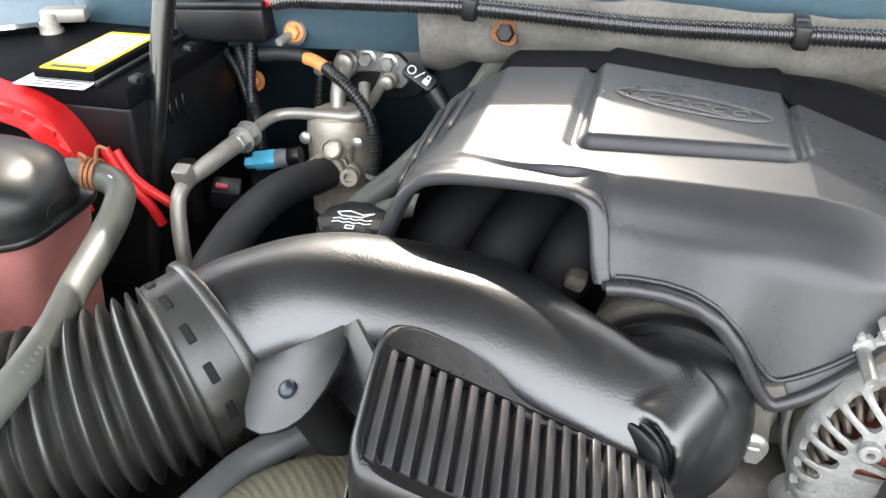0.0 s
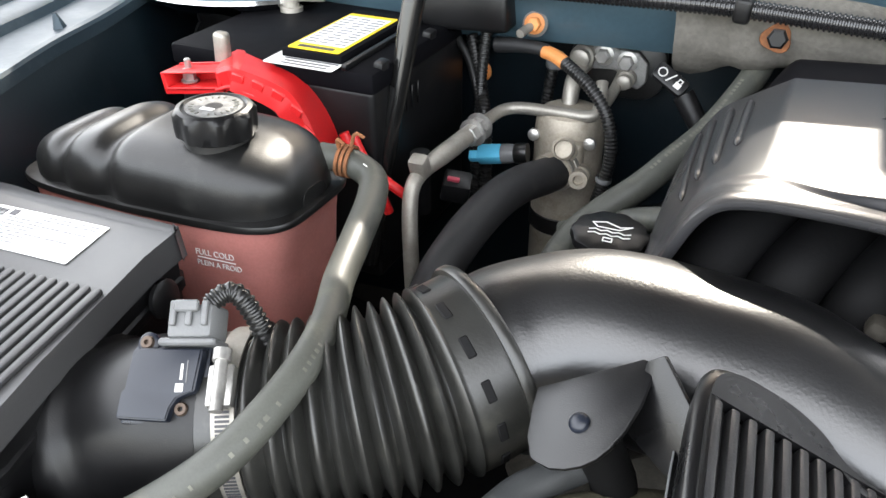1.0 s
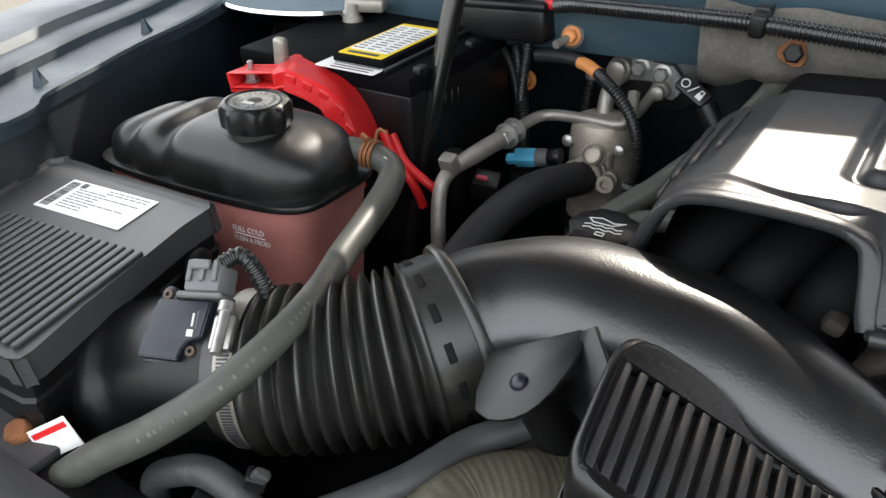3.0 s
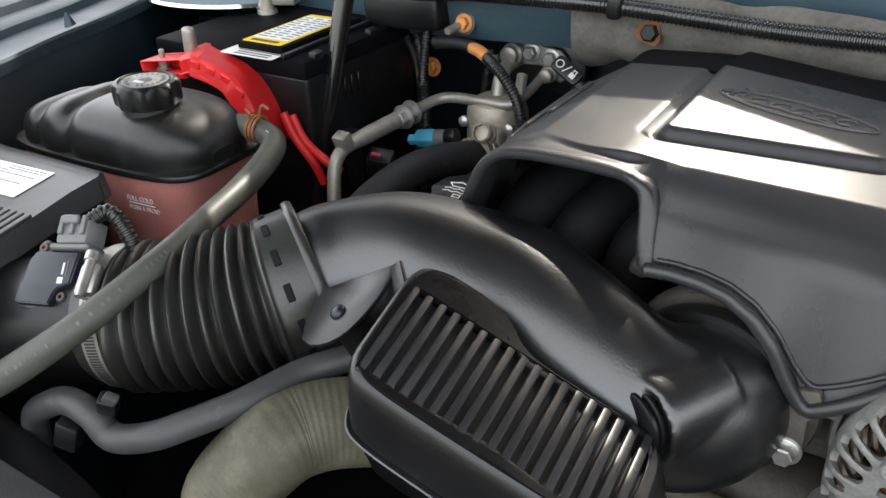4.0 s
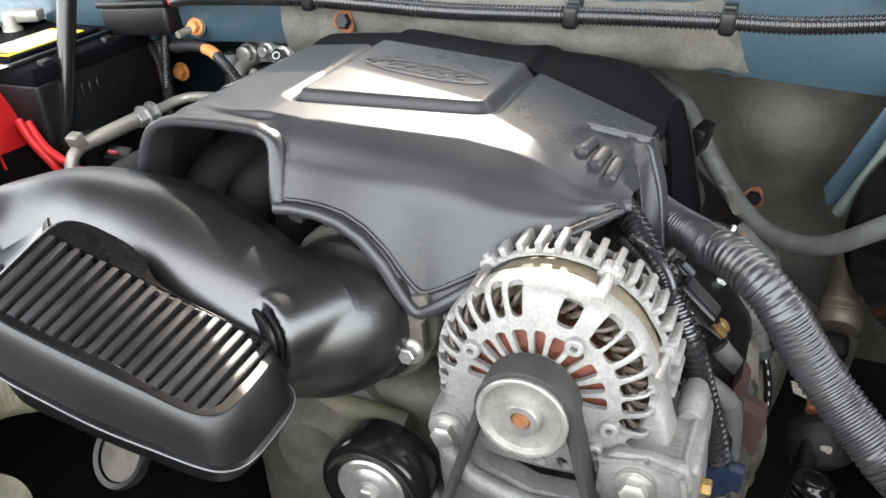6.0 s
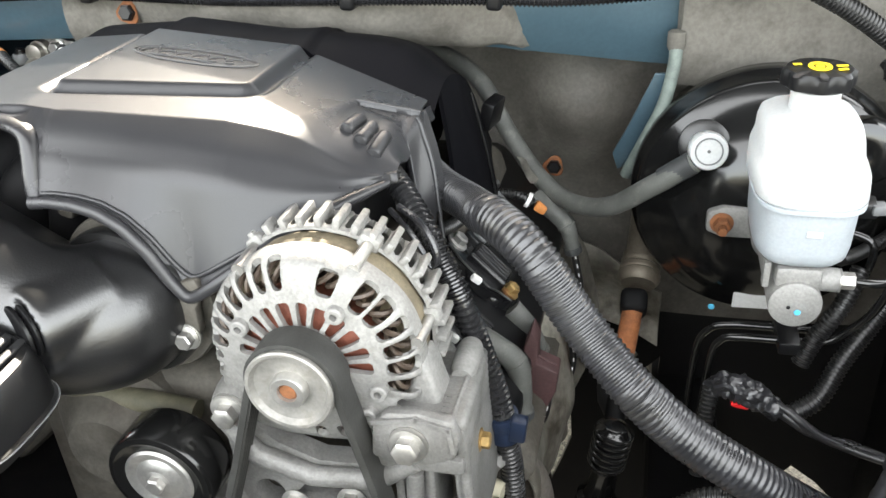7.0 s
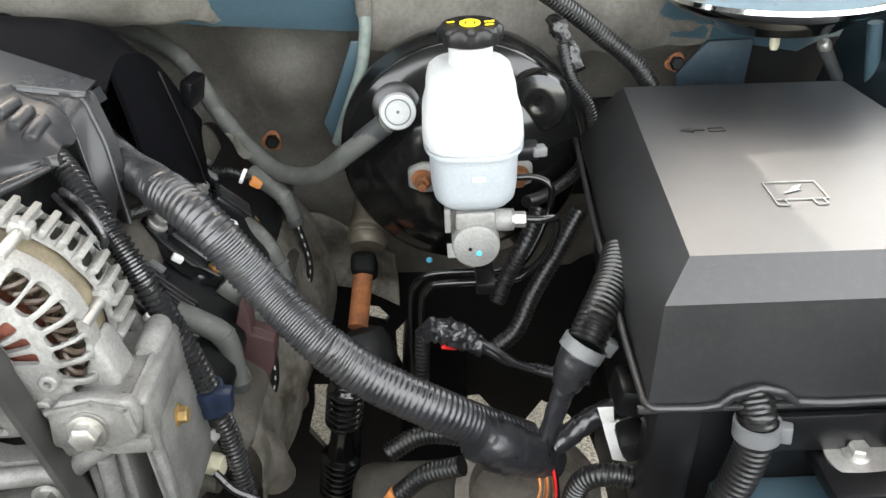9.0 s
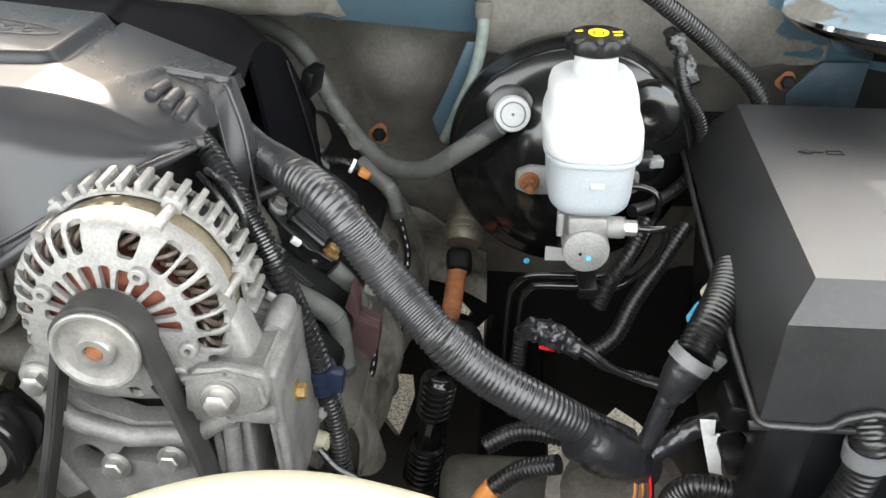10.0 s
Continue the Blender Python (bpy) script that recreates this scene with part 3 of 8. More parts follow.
# both panels: black stands in for the deep shade low on the bulkhead
solid("toe_board", prism(TOE, frame_of((0, 0.99, 0), (1, 0, 0), (0, 0, 1)), -0.012, holes=TOEHOLES), M_DARK, "lower bulkhead behind the engine, shade put into its black", "bulkhead", kind="structure")
solid("bulkhead_shade", block(pose(0.632, 0.963, 0.930), 0.35, 0.010, 0.13, 0.003), M_DARK, "black panel standing in for shade behind the servo", "bulkhead", kind="structure")
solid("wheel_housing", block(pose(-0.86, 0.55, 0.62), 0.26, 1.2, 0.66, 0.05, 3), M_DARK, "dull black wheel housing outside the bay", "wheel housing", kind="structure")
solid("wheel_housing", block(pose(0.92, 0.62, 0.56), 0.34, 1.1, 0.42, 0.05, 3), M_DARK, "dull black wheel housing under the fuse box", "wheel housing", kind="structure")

# below the line of sight: front panel, dark sheet added for deep shade
solid("front_panel", block(pose(0.2, -0.02, 0.72), 1.5, 0.16, 0.60, 0.02), M_DARK, "dull black radiator support across the front", "front panel", kind="structure")
solid("low_dark_sheet", sheet(lambda u, v: Vector((-0.66 + 0.62 * u, 0.10 + 0.82 * v, 0.70 - 0.06 * math.sin(3 * u) + 0.01 * noise.noise(Vector((u * 8, v * 8, 0))))), 20, 20, 0.006), M_DARK,
      "added dark sheet for the deep shade low in the bay", "shield", kind="structure")
solid("chassis_rail", block(pose(0.50, 0.62, 0.56), 0.09, 1.1, 0.14, 0.012), M_DARK, "dull black chassis rail below the steering shaft", "chassis", kind="structure")
solid("cross_member", block(pose(0.2, 0.62, 0.42), 0.75, 0.14, 0.10, 0.015), M_DARK, "dirty black cross member beneath the engine", "chassis", kind="structure")


# ---- passenger side: air cleaner, coolant tank, battery ----
def air_cleaner():
    t = thing("air_cleaner", (-0.52, 0.30, 0.95), "charcoal plastic air cleaner box with a ribbed lid", "air cleaner")
    # the lid's top is a slightly tilted plane
    o = Vector((-0.390, 0.3745, 1.1405))
    m = frame_of(o, (-0.999, 0.001, -0.035), (0.002, -0.994, -0.109))   # back edge to the wing, driver-side edge to the front
    out = [(-0.001, 0.006), (0.005, 0.0), (0.060, -0.001), (0.130, -0.002), (0.150, -0.004), (0.184, -0.005), (0.193, 0.003), (0.188, 0.050), (0.172, 0.115), (0.160, 0.172), (0.152, 0.179), (-0.008, 0.179), (-0.0165, 0.175), (-0.0172, 0.166), (-0.0098, 0.126), (-0.0045, 0.074), (0.0, 0.033)]
    bm = prism(out, m @ Matrix.Translation((0, 0, 0)), -0.012 if m.col[2].z > 0 else 0.012)
    lid = part("lid", bevelled(bm, 0.0045, 3, 20), M_AIRBOX, t)
    sgn = 1 if m.col[2].z > 0 else -1
    cen = sum((Vector((x, y, 0)) for x, y in out), Vector()) / len(out)
    body = []
    for g, h in ((0.985, -0.010), (0.980, -0.028), (1.0, -0.030), (1.0, -0.036), (0.97, -0.040), (0.93, -0.17)):
        body.append([m @ (cen + (Vector((x, y, 0)) - cen) * g) + Vector((0, 0, h)) for x, y in out])
    # lower box lies in shadow; that shade is put into its black
    part("body", loft(body), M_BLACK, t, "plastic lower box with its shade in the black", angle=30)
    # raised bars on the lid, running to the front, with rounded ends
    for k in range(18):
        x = 0.0065 + k * 0.00855
        skew = -0.0052 * (1 - k / 26)
        y0, y1 = 0.0675 + 0.0003 * k, 0.1665 + 0.0004 * k
        bar = [(0.0028 * math.cos(a) + (skew if a > 0 else 0), (y1 - y0) / 2 * (1 if a > 0 else -1) + 0.0028 * math.sin(a)) for a in [math.pi * (j / 6) for j in range(7)] + [-math.pi + math.pi * (j / 6) for j in range(7)]]
        part("rib", prism(bar, m @ pose(x, (y0 + y1) / 2, sgn * 0.0028), -sgn * 0.0030, 0.0008, 2), M_AIRBOX, lid)
    # round plug on the side
    part("plug", lathe([(0.013, 0), (0.013, 0.003), (0.010, 0.005), (0.0, 0.005)], (-0.389, 0.347, 1.107), (1, 0.1, 0.1), 24), M_BLACK, t)
    # label with its print
    lm = frame_of(m @ Vector((0.0965, 0.0330, sgn * 0.0006)), m.to_3x3() @ Vector((1, 0.02, 0)), m.to_3x3() @ Vector((0, 1, 0)))
    lab = part("label", prism(rounded(0.0975, 0.0400, 0.001, 2), lm, sgn * 0.0005), M_PAPER, t, "white paper label with black print")
    rnd = random.Random(4)
    for row in range(10):
        y = -0.0165 + row * 0.0033
        x, stop = (0.030, 0.004) if row > 1 else (0.002, -0.042)
        if row in (3, 6):
            stop = -0.034
        while x > stop:
            ln = rnd.uniform(0.003, 0.010)
            part("print_line", block(lm @ pose(x - ln / 2, y, sgn * 0.0007), ln, 0.0010, 0.0003, 0), M_INKGREY, lab)
            x -= ln + 0.0014
    for k in range(24):
        part("bar", block(lm @ pose(0.0410, -0.0165 + k * 0.00142, sgn * 0.0007), 0.010, rnd.choice((0.0005, 0.0008, 0.0010)), 0.0003, 0), M_INK, lab)
    part("mark", block(lm @ pose(0.0295, -0.0150, sgn * 0.0008), 0.006, 0.006, 0.0003, 0), M_INK, lab)
    # outlet spigot leading to the bellows
    pts = [(-0.405, 0.274, 1.054), (-0.380, 0.278, 1.062), (-0.350, 0.283, 1.074), (-0.325, 0.288, 1.082), (-0.295, 0.295, 1.0865)]
    line, _ = resample(catmull(pts, 8), 0.005)
    part("outlet", sweep(line, lambda s: 0.0555 - 0.0075 * smooth(0.30, 0.42, s), 48), M_BLACK, t)
    return t


air_cleaner()


def flow_sensor():
    t = thing("flow_sensor", (-0.320, 0.275, 1.120), "slate plastic air flow sensor on the air cleaner outlet", "sensor")
    o = Vector((-0.3155, 0.2680, 1.1230))
    xd, yd = Vector((0.93, 0.30, 0.10)), Vector((-0.30, 0.68, 0.66))
    m = frame_of(o, xd, yd)
    top = [(-0.0202, -0.0171), (0.0074, -0.0185), (0.0090, -0.0120), (0.0120, -0.0070), (0.0170, -0.0048), (0.0211, -0.0035), (0.0236, 0.0184), (-0.0113, 0.0190), (-0.0155, 0.0130), (-0.0172, -0.0022), (-0.0190, -0.0040)]
    base = [(-0.0210, -0.0190), (0.0200, -0.0200), (0.0240, -0.0120), (0.0250, 0.0200), (-0.0130, 0.0260), (-0.0190, 0.0180)]
    part("base", prism(base, m @ pose(0, 0, -0.006), 0.009, 0.0015), M_SENSOR, t)
    part("housing", prism(top, m, 0.0095, 0.0015), M_SENSOR, t)
    part("rim", prism([(x * 0.94 + 0.0001, y * 0.94) for x, y in top], m @ pose(0, 0, 0.0095), 0.0010, 0.0004), M_SENSOR, t)
    for x, y in ((0.0130, -0.0118), (-0.0095, 0.0222)):
        part("screw_bush", lathe([(0.0058, 0), (0.0058, 0.004), (0.0046, 0.0048)], m @ Vector((x, y, 0.0)), m.col[2].xyz, 20), M_SENSOR, t)
        part("screw", lathe([(0.0036, 0), (0.0036, 0.0052), (0.0030, 0.006), (0.0014, 0.006), (0.0012, 0.004)], m @ Vector((x, y, 0.001)), m.col[2].xyz, 16), M_STEELDARK, t)
    part("print_line", block(m @ pose(0.0137, 0.0062, 0.0107), 0.0014, 0.0080, 0.0003, 0), M_INKLIGHT, t)
    part("print_line", block(m @ pose(0.0165, 0.0064, 0.0107), 0.0006, 0.0110, 0.0003, 0), M_GREYCONN, t)
    part("data_mark", block(m @ pose(0.0131, -0.0018, 0.0107), 0.0042, 0.0042, 0.0003, 0), M_INKLIGHT, t)
    cm = m @ pose(0.0158, 0.0320, 0.004)
    con = part("connector", block(cm, 0.0275, 0.019, 0.018, 0.0022, 2, (0.86, 0.9)), M_GREYCONN, t, "grey plug with locking ribs")
    part("collar", block(cm @ pose(-0.001, -0.0105, -0.001), 0.031, 0.004, 0.019, 0.0012, 1), M_GREYCONN, con)
    for dx in (-0.0085, 0.0, 0.0085):
        part("rib", block(cm @ pose(dx, 0.0035, 0.0096), 0.0034, 0.013, 0.0036, 0.0006, 1), M_GREYCONN, con)
    part("latch", block(cm @ pose(-0.001, 0.007, 0.0115), 0.013, 0.006, 0.003, 0.0008, 1), M_GREYCONN, con)
    a = cm @ Vector((0.006, 0.009, 0.002))
    part("lead", conduit([a, a + Vector((0.006, 0.010, 0.004)), a + Vector((0.014, 0.012, -0.001)), a + Vector((0.024, 0.012, -0.020)), a + Vector((0.032, 0.012, -0.055)), a + Vector((0.034, 0.012, -0.10))], 0.0058, 0.0034, 0.0009), M_RUBBER, t)


flow_sensor()


def worm_clamp(name, centre, axis, r, width, material, label):
    t = thing(name, centre, label, "hose clamp", "worm drive clamps")
    ax = Vector(axis).normalized()
    part("band", lathe([(r, -width / 2), (r + 0.0012, -width / 2), (r + 0.0012, width / 2), (r, width / 2)], centre, ax, 56, cap=False), material, t)
    up = (Vector((0.25, -0.35, 0.9)) - ax * ax.dot(Vector((0.25, -0.35, 0.9)))).normalized()
    side = ax.cross(up)
    for k in range(40):
        w = radians(14 + 2.6 * k)
        d = up * math.cos(w) + side * math.sin(w)
        part("slot", block(frame_of(Vector(centre) + d * (r + 0.0013), ax, d.cross(ax)), width * 0.62, 0.0014, 0.0004, 0), M_INK, t)
    hd = (up * 0.99 + side * 0.10).normalized()
    m = frame_of(Vector(centre) + hd * (r + 0.004), ax, hd.cross(ax))
    part("housing", block(m, width * 1.15, 0.022, 0.007, 0.002), M_STEEL, t)
    part("screw", lathe([(0.0035, -0.014), (0.0035, 0.012), (0.0048, 0.012), (0.0048, 0.018), (0.002, 0.018)], Vector(centre) + hd * (r + 0.008), m.col[1].xyz, 12), M_STEEL, t)
    return t


worm_clamp("hose_clamp", (-0.2865, 0.2985, 1.0878), (0.92, 0.37, 0.10), 0.0490, 0.012, M_ALUPIPE, "dull steel worm-drive clamp round the bellows end")


def bellows():
    t = thing("intake_bellows", (-0.24, 0.33, 1.03), "black ribbed rubber intake bellows", "intake bellows")
    pts = [(-0.300, 0.2935, 1.0865), (-0.272, 0.3035, 1.089), (-0.236, 0.325, 1.093), (-0.203, 0.352, 1.099), (-0.181, 0.379, 1.106)]
    line, length = resample(catmull(pts, 12), 0.0011)
    n = len(line) - 1
    pitch = 0.0095

    def r(s):
        d = s * length
        if d < 0.020:
            return 0.0475
        if d > length - 0.030:
            e = (d - (length - 0.030)) / 0.030
            return 0.0545 + (0.0015 if e > 0.82 else 0)
        k = ((d - 0.020) % pitch) / pitch
        return 0.0450 + 0.0012 * s + (0.0076 + 0.0030 * s) * (0.5 - 0.5 * math.cos(2 * math.pi * k)) ** 0.75
    part("tube", sweep(line, r, 64), M_BELLOWS, t, angle=60)
    # lip and slots of the cuff
    fr = frames(line)
    i = n - 3
    part("lip", lathe([(0.052, -0.003), (0.0575, -0.003), (0.0585, -0.001), (0.0585, 0.002), (0.057, 0.004), (0.050, 0.004)], line[i], fr[i][0], 64, cap=False), M_BELLOWS, t)
    j = int(n * 0.86)
    tt, a, b = fr[j]
    for w in (-118, -92, -66, -40, -14, 14, 40):
        d = a * math.cos(radians(w + 92)) * 1 + b * math.sin(radians(w + 92))
        part("slot", block(frame_of(line[j] + d * 0.0545, tt, d.cross(tt)), 0.0050, 0.012, 0.0016, 0.0006, 1), M_DARK, t)


bellows()


def intake_duct():
    t = thing("intake_duct", (-0.03, 0.40, 1.03), "glossy black moulded plastic intake duct", "intake duct")
    pts = [(-0.182, 0.374, 1.104), (-0.160, 0.394, 1.109), (-0.125, 0.407, 1.116), (-0.080, 0.406, 1.117), (-0.030, 0.401, 1.114), (0.018, 0.395, 1.099), (0.051, 0.397, 1.083), (0.074, 0.416, 1.073), (0.080, 0.440, 1.071)]
    line, length = resample(catmull(pts, 12), 0.0035)

    def r(s):
        return 0.0520 + 0.001 * math.sin(math.pi * s) - 0.002 * max(0, 0.05 - s) / 0.05

    def flat(w, s):
        return 1.0 + 0.05 * math.cos(2 * w) * math.sin(math.pi * s)
    # the round stub that takes the resonator's spout grows out of the duct in one skin
    neck, lean = (0.060, 0.3585, 1.0965), (-0.40, -0.80, 0.02)
    bm = sweep(line, r, 72, flat)
    cut = Vector((0.42, 0.56, 0.71)).normalized()     # flat moulded facet on the shoulder beside the cover
    for v in bm.verts:
        over = (v.co - Vector((0.012, 0.4260, 1.1420))).dot(cut)
        if over > 0 and -0.05 < v.co.x < 0.075:
            v.co -= cut * over * smooth(-0.035, -0.005, v.co.x) * smooth(0.075, 0.050, v.co.x)
    lathe([(0.0300, -0.052), (0.0292, -0.030), (0.0285, -0.012), (0.0280, -0.004), (0.0262, 0.0), (0.0232, 0.0), (0.0225, -0.010), (0.0222, -0.020)], neck, lean, 48, bm=bm)
    shell = part("shell", bm, M_DUCT, t, angle=180)
    mod = shell.modifiers.new("skin", "REMESH")
    mod.mode, mod.voxel_size, mod.use_smooth_shade = "VOXEL", 0.0020, True
    mod = shell.modifiers.new("soften", "SMOOTH")
    mod.factor, mod.iterations = 0.5, 9
    for k, (rr, h) in enumerate(((0.0222, -0.010), (0.0218, -0.005), (0.0214, 0.0), (0.0208, 0.005))):
        part("seal", lathe([(rr - 0.0022, h - 0.0024), (rr, h - 0.0010), (rr, h + 0.0010), (rr - 0.0022, h + 0.0024)], neck, lean, 40), M_BLACK, t)
    part("moulding_dot", lathe([(0.0028, 0), (0.0028, 0.0012), (0.0016, 0.0016)], (-0.072, 0.418, 1.1640), (0.05, 0.2, 0.97), 16), M_DARK, t)
    # clamp ring at the throttle body
    part("end_ring", lathe([(0.050, -0.006), (0.0565, -0.006), (0.0575, -0.004), (0.0575, 0.004), (0.0565, 0.006), (0.050, 0.006)], (0.080, 0.437, 1.071), (0.12, 0.99, 0), 64, cap=False), M_RUBBER, t)


intake_duct()


def throttle_body():
    t = thing("throttle_body", (0.082, 0.465, 1.02), "grey cast aluminium throttle body behind the duct", "throttle body")
    part("flange", lathe([(0.040, 0.0), (0.0625, 0.0), (0.064, 0.003), (0.064, 0.012), (0.058, 0.016), (0.058, 0.05)], (0.082, 0.445, 1.071), (0.1, 0.99, 0), 56), M_ALUDIRTY, t)
    part("ear", prism([(-0.010, 0.016), (0.010, 0.020), (0.016, 0.006), (0.006, -0.006), (0.006, -0.028), (-0.002, -0.037), (-0.011, -0.032), (-0.012, -0.012)], frame_of((0.134, 0.433, 1.082), (1, 0, 0.05), (0, 0.1, 1)) @ Matrix.Scale(0.85, 4), 0.010, 0.002), M_ALUDIRTY, t, "pale cast lug with a bolt")
    part("washer", lathe([(0.0098, 0), (0.0098, 0.002), (0.007, 0.0024)], (0.131, 0.4225, 1.056), (0, -1, 0.1), 24), M_STEEL, t)
    part("bolt", hexbolt((0.131, 0.4205, 1.056), (0, -1, 0.1), 0.0064, 0.009), M_STEEL, t)
    return t


throttle_body()


def mount_bracket():
    t = thing("mount_bracket", (-0.105, 0.32, 1.06), "black plastic mounting bracket with a steel rivet", "bracket")
    m = frame_of((-0.113, 0.312, 1.136), (0.90, 0.06, 0.42), (-0.24, 0.90, 0.36))
    out = [(-0.024, 0.022), (-0.026, 0.012), (-0.027, -0.004), (-0.024, -0.015), (-0.0205, -0.0175), (-0.014, -0.0210), (-0.006, -0.0220), (0.002, -0.0212), (0.009, -0.0185), (0.015, -0.014), (0.022, -0.006), (0.029, 0.006), (0.036, 0.026), (0.030, 0.030)]
    part("plate", prism(out, m, -0.003, 0.001), M_RESON, t)
    part("rivet", lathe([(0.0052, 0), (0.0050, 0.0016), (0.0036, 0.0030), (0.0012, 0.0035)], m @ Vector((0, 0, 0)), m.col[2].xyz, 20), M_SENSOR, t)
    part("flange", prism([(0.0, 0.0), (0.020, -0.030), (0.052, -0.022), (0.040, 0.006), (0.004, 0.010)], frame_of(m @ Vector((0.033, 0.028, 0)), (0.6, -0.55, -0.3), (0.2, 0.3, 0.9)), 0.003, 0.001), M_RESON, t)
    part("post", sweep([Vector((-0.108, 0.315, 1.132)), Vector((-0.098, 0.330, 1.09)), Vector((-0.09, 0.34, 1.04))], 0.012, 12), M_DARK, t)

    t.location += Vector((0.002, 0.004, 0.001))


mount_bracket()


def resonator():
    t = thing("resonator", (0.02, 0.30, 1.0), "satin black plastic resonator box with raised ribs", "resonator box")
    BL, BR, TR, TL = Vector((-0.0555, 0.263, 1.156)), Vector((0.071, 0.279, 1.0985)), Vector((0.066, 0.341, 1.0960)), Vector((-0.0612, 0.3155, 1.165))

    def q(s, k):
        return BL.lerp(BR, s).lerp(TL.lerp(TR, s), k)
    up = (BR - BL).cross(TL - BL).normalized()
    out = [(-0.07, 0.1), (-0.07, 0.6), (-0.065, 1.1), (-0.035, 1.38), (0.04, 1.50), (0.15, 1.52), (0.25, 1.50), (0.35, 1.40), (0.43, 1.22), (0.52, 1.14), (0.65, 1.12), (0.8, 1.12), (0.95, 1.12), (1.05, 1.05), (1.10, 0.85), (1.115, 0.5), (1.11, 0.05), (1.06, -0.17),
           (0.96, -0.25), (0.75, -0.25), (0.5, -0.25), (0.25, -0.26), (0.08, -0.26), (-0.02, -0.21), (-0.06, -0.06)]
    P = [q(*o) for o in out]
    c = sum(P, Vector()) / len(P)
    down = Vector((0.03, 0.0, -1)).normalized()

    def rim(grow, h):
        r = []
        for p in P:
            d = p - c
            low = 1 - 0.26 * smooth(0.0, 0.09, p.x)       # the box grows shallower towards the engine
            r.append(p + d.normalized() * grow + (up * h if h > 0 else down * -h * low))
        return catmull(r + [r[0]], 5)[:-1]
    part("upper_shell", loft([rim(-0.013, -0.010), rim(-0.0125, -0.004), rim(-0.0115, 0.0036), rim(-0.0090, 0.0040), rim(-0.0066, 0.0036), rim(-0.0044, 0.0024), rim(-0.0024, 0.0004), rim(-0.0009, -0.0025), rim(0.0, -0.007), rim(0.0012, -0.014), rim(0.0020, -0.034)]), M_RESON, t, angle=60)
    part("lower_shell", loft([rim(0.0015, -0.0345), rim(0.0042, -0.035), rim(0.0042, -0.038), rim(0.001, -0.0385), rim(-0.006, -0.060), rim(-0.018, -0.068)]), M_RESON, t, angle=50)

    # flush top plate with a rectangular field let into it
    plate = [(0.5 + (a - 0.5) * 0.930, 0.5 + (b - 0.5) * 0.925) for a, b in out]
    plate = [(p.x, p.y) for p in catmull([(a, b, 0) for a, b in plate + [plate[0]]], 5)[:-1]]
    field = [(-0.020, -0.115), (0.25, -0.118), (0.5, -0.118), (0.75, -0.115), (0.99, -0.105), (1.025, 0.05), (1.035, 0.5), (1.03, 0.96), (1.0, 1.065), (0.75, 1.065), (0.5, 1.065), (0.25, 1.065), (-0.022, 1.065), (-0.022, 0.5)]
    bm = bmesh.new()
    loops = []
    for ring in (plate, field):
        vs = [bm.verts.new((a, b, 0)) for a, b in ring]
        loops += [bm.edges.new((vs[i], vs[(i + 1) % len(vs)])) for i in range(len(vs))]
    bmesh.ops.triangle_fill(bm, use_beauty=True, use_dissolve=False, edges=loops)
    for v in bm.verts:
        v.co = q(v.co.x, v.co.y) + up * 0.0043
    made = bmesh.ops.extrude_face_region(bm, geom=bm.faces[:])["geom"]
    for v in made:
        if isinstance(v, bmesh.types.BMVert):
            v.co -= up * 0.006
    part("top_plate", bm, M_RESON, t, angle=30)
    part("rib_bed", sheet(lambda u, v: q(-0.03 + 1.07 * u, -0.13 + 1.16 * v) - up * 0.0010, 8, 4, 0.002), M_BED, t, "matt black floor between the ribs, toned for groove shade")
    # ribs across the field, each with an arched end along the near edge
    n = 17
    for i in range(n + 1):
        s = 0.004 + 0.992 * i / n
        a, b = q(s, -0.10 + 0.03 * smooth(0.9, 1, s)), q(s, 1.05)
        wide = 0.0046 + 0.0006 * i / n
        m = frame_of((a + b) / 2 + up * 0.0008, b - a, up.cross(b - a))
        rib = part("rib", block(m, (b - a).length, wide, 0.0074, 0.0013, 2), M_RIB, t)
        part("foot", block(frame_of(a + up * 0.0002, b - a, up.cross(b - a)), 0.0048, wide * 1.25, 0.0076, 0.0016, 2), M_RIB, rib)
    # moulding line between the two halves; its edge glint is painted pale
    part("seam_glint", sweep([p for p in rim(0.0046, -0.0362)] + [rim(0.0046, -0.0362)[0]], 0.0006, 6), M_GREYCONN, t, "moulding line with a painted pale glint")
    t.location += Vector((0.005, 0.000, 0.002))


resonator()


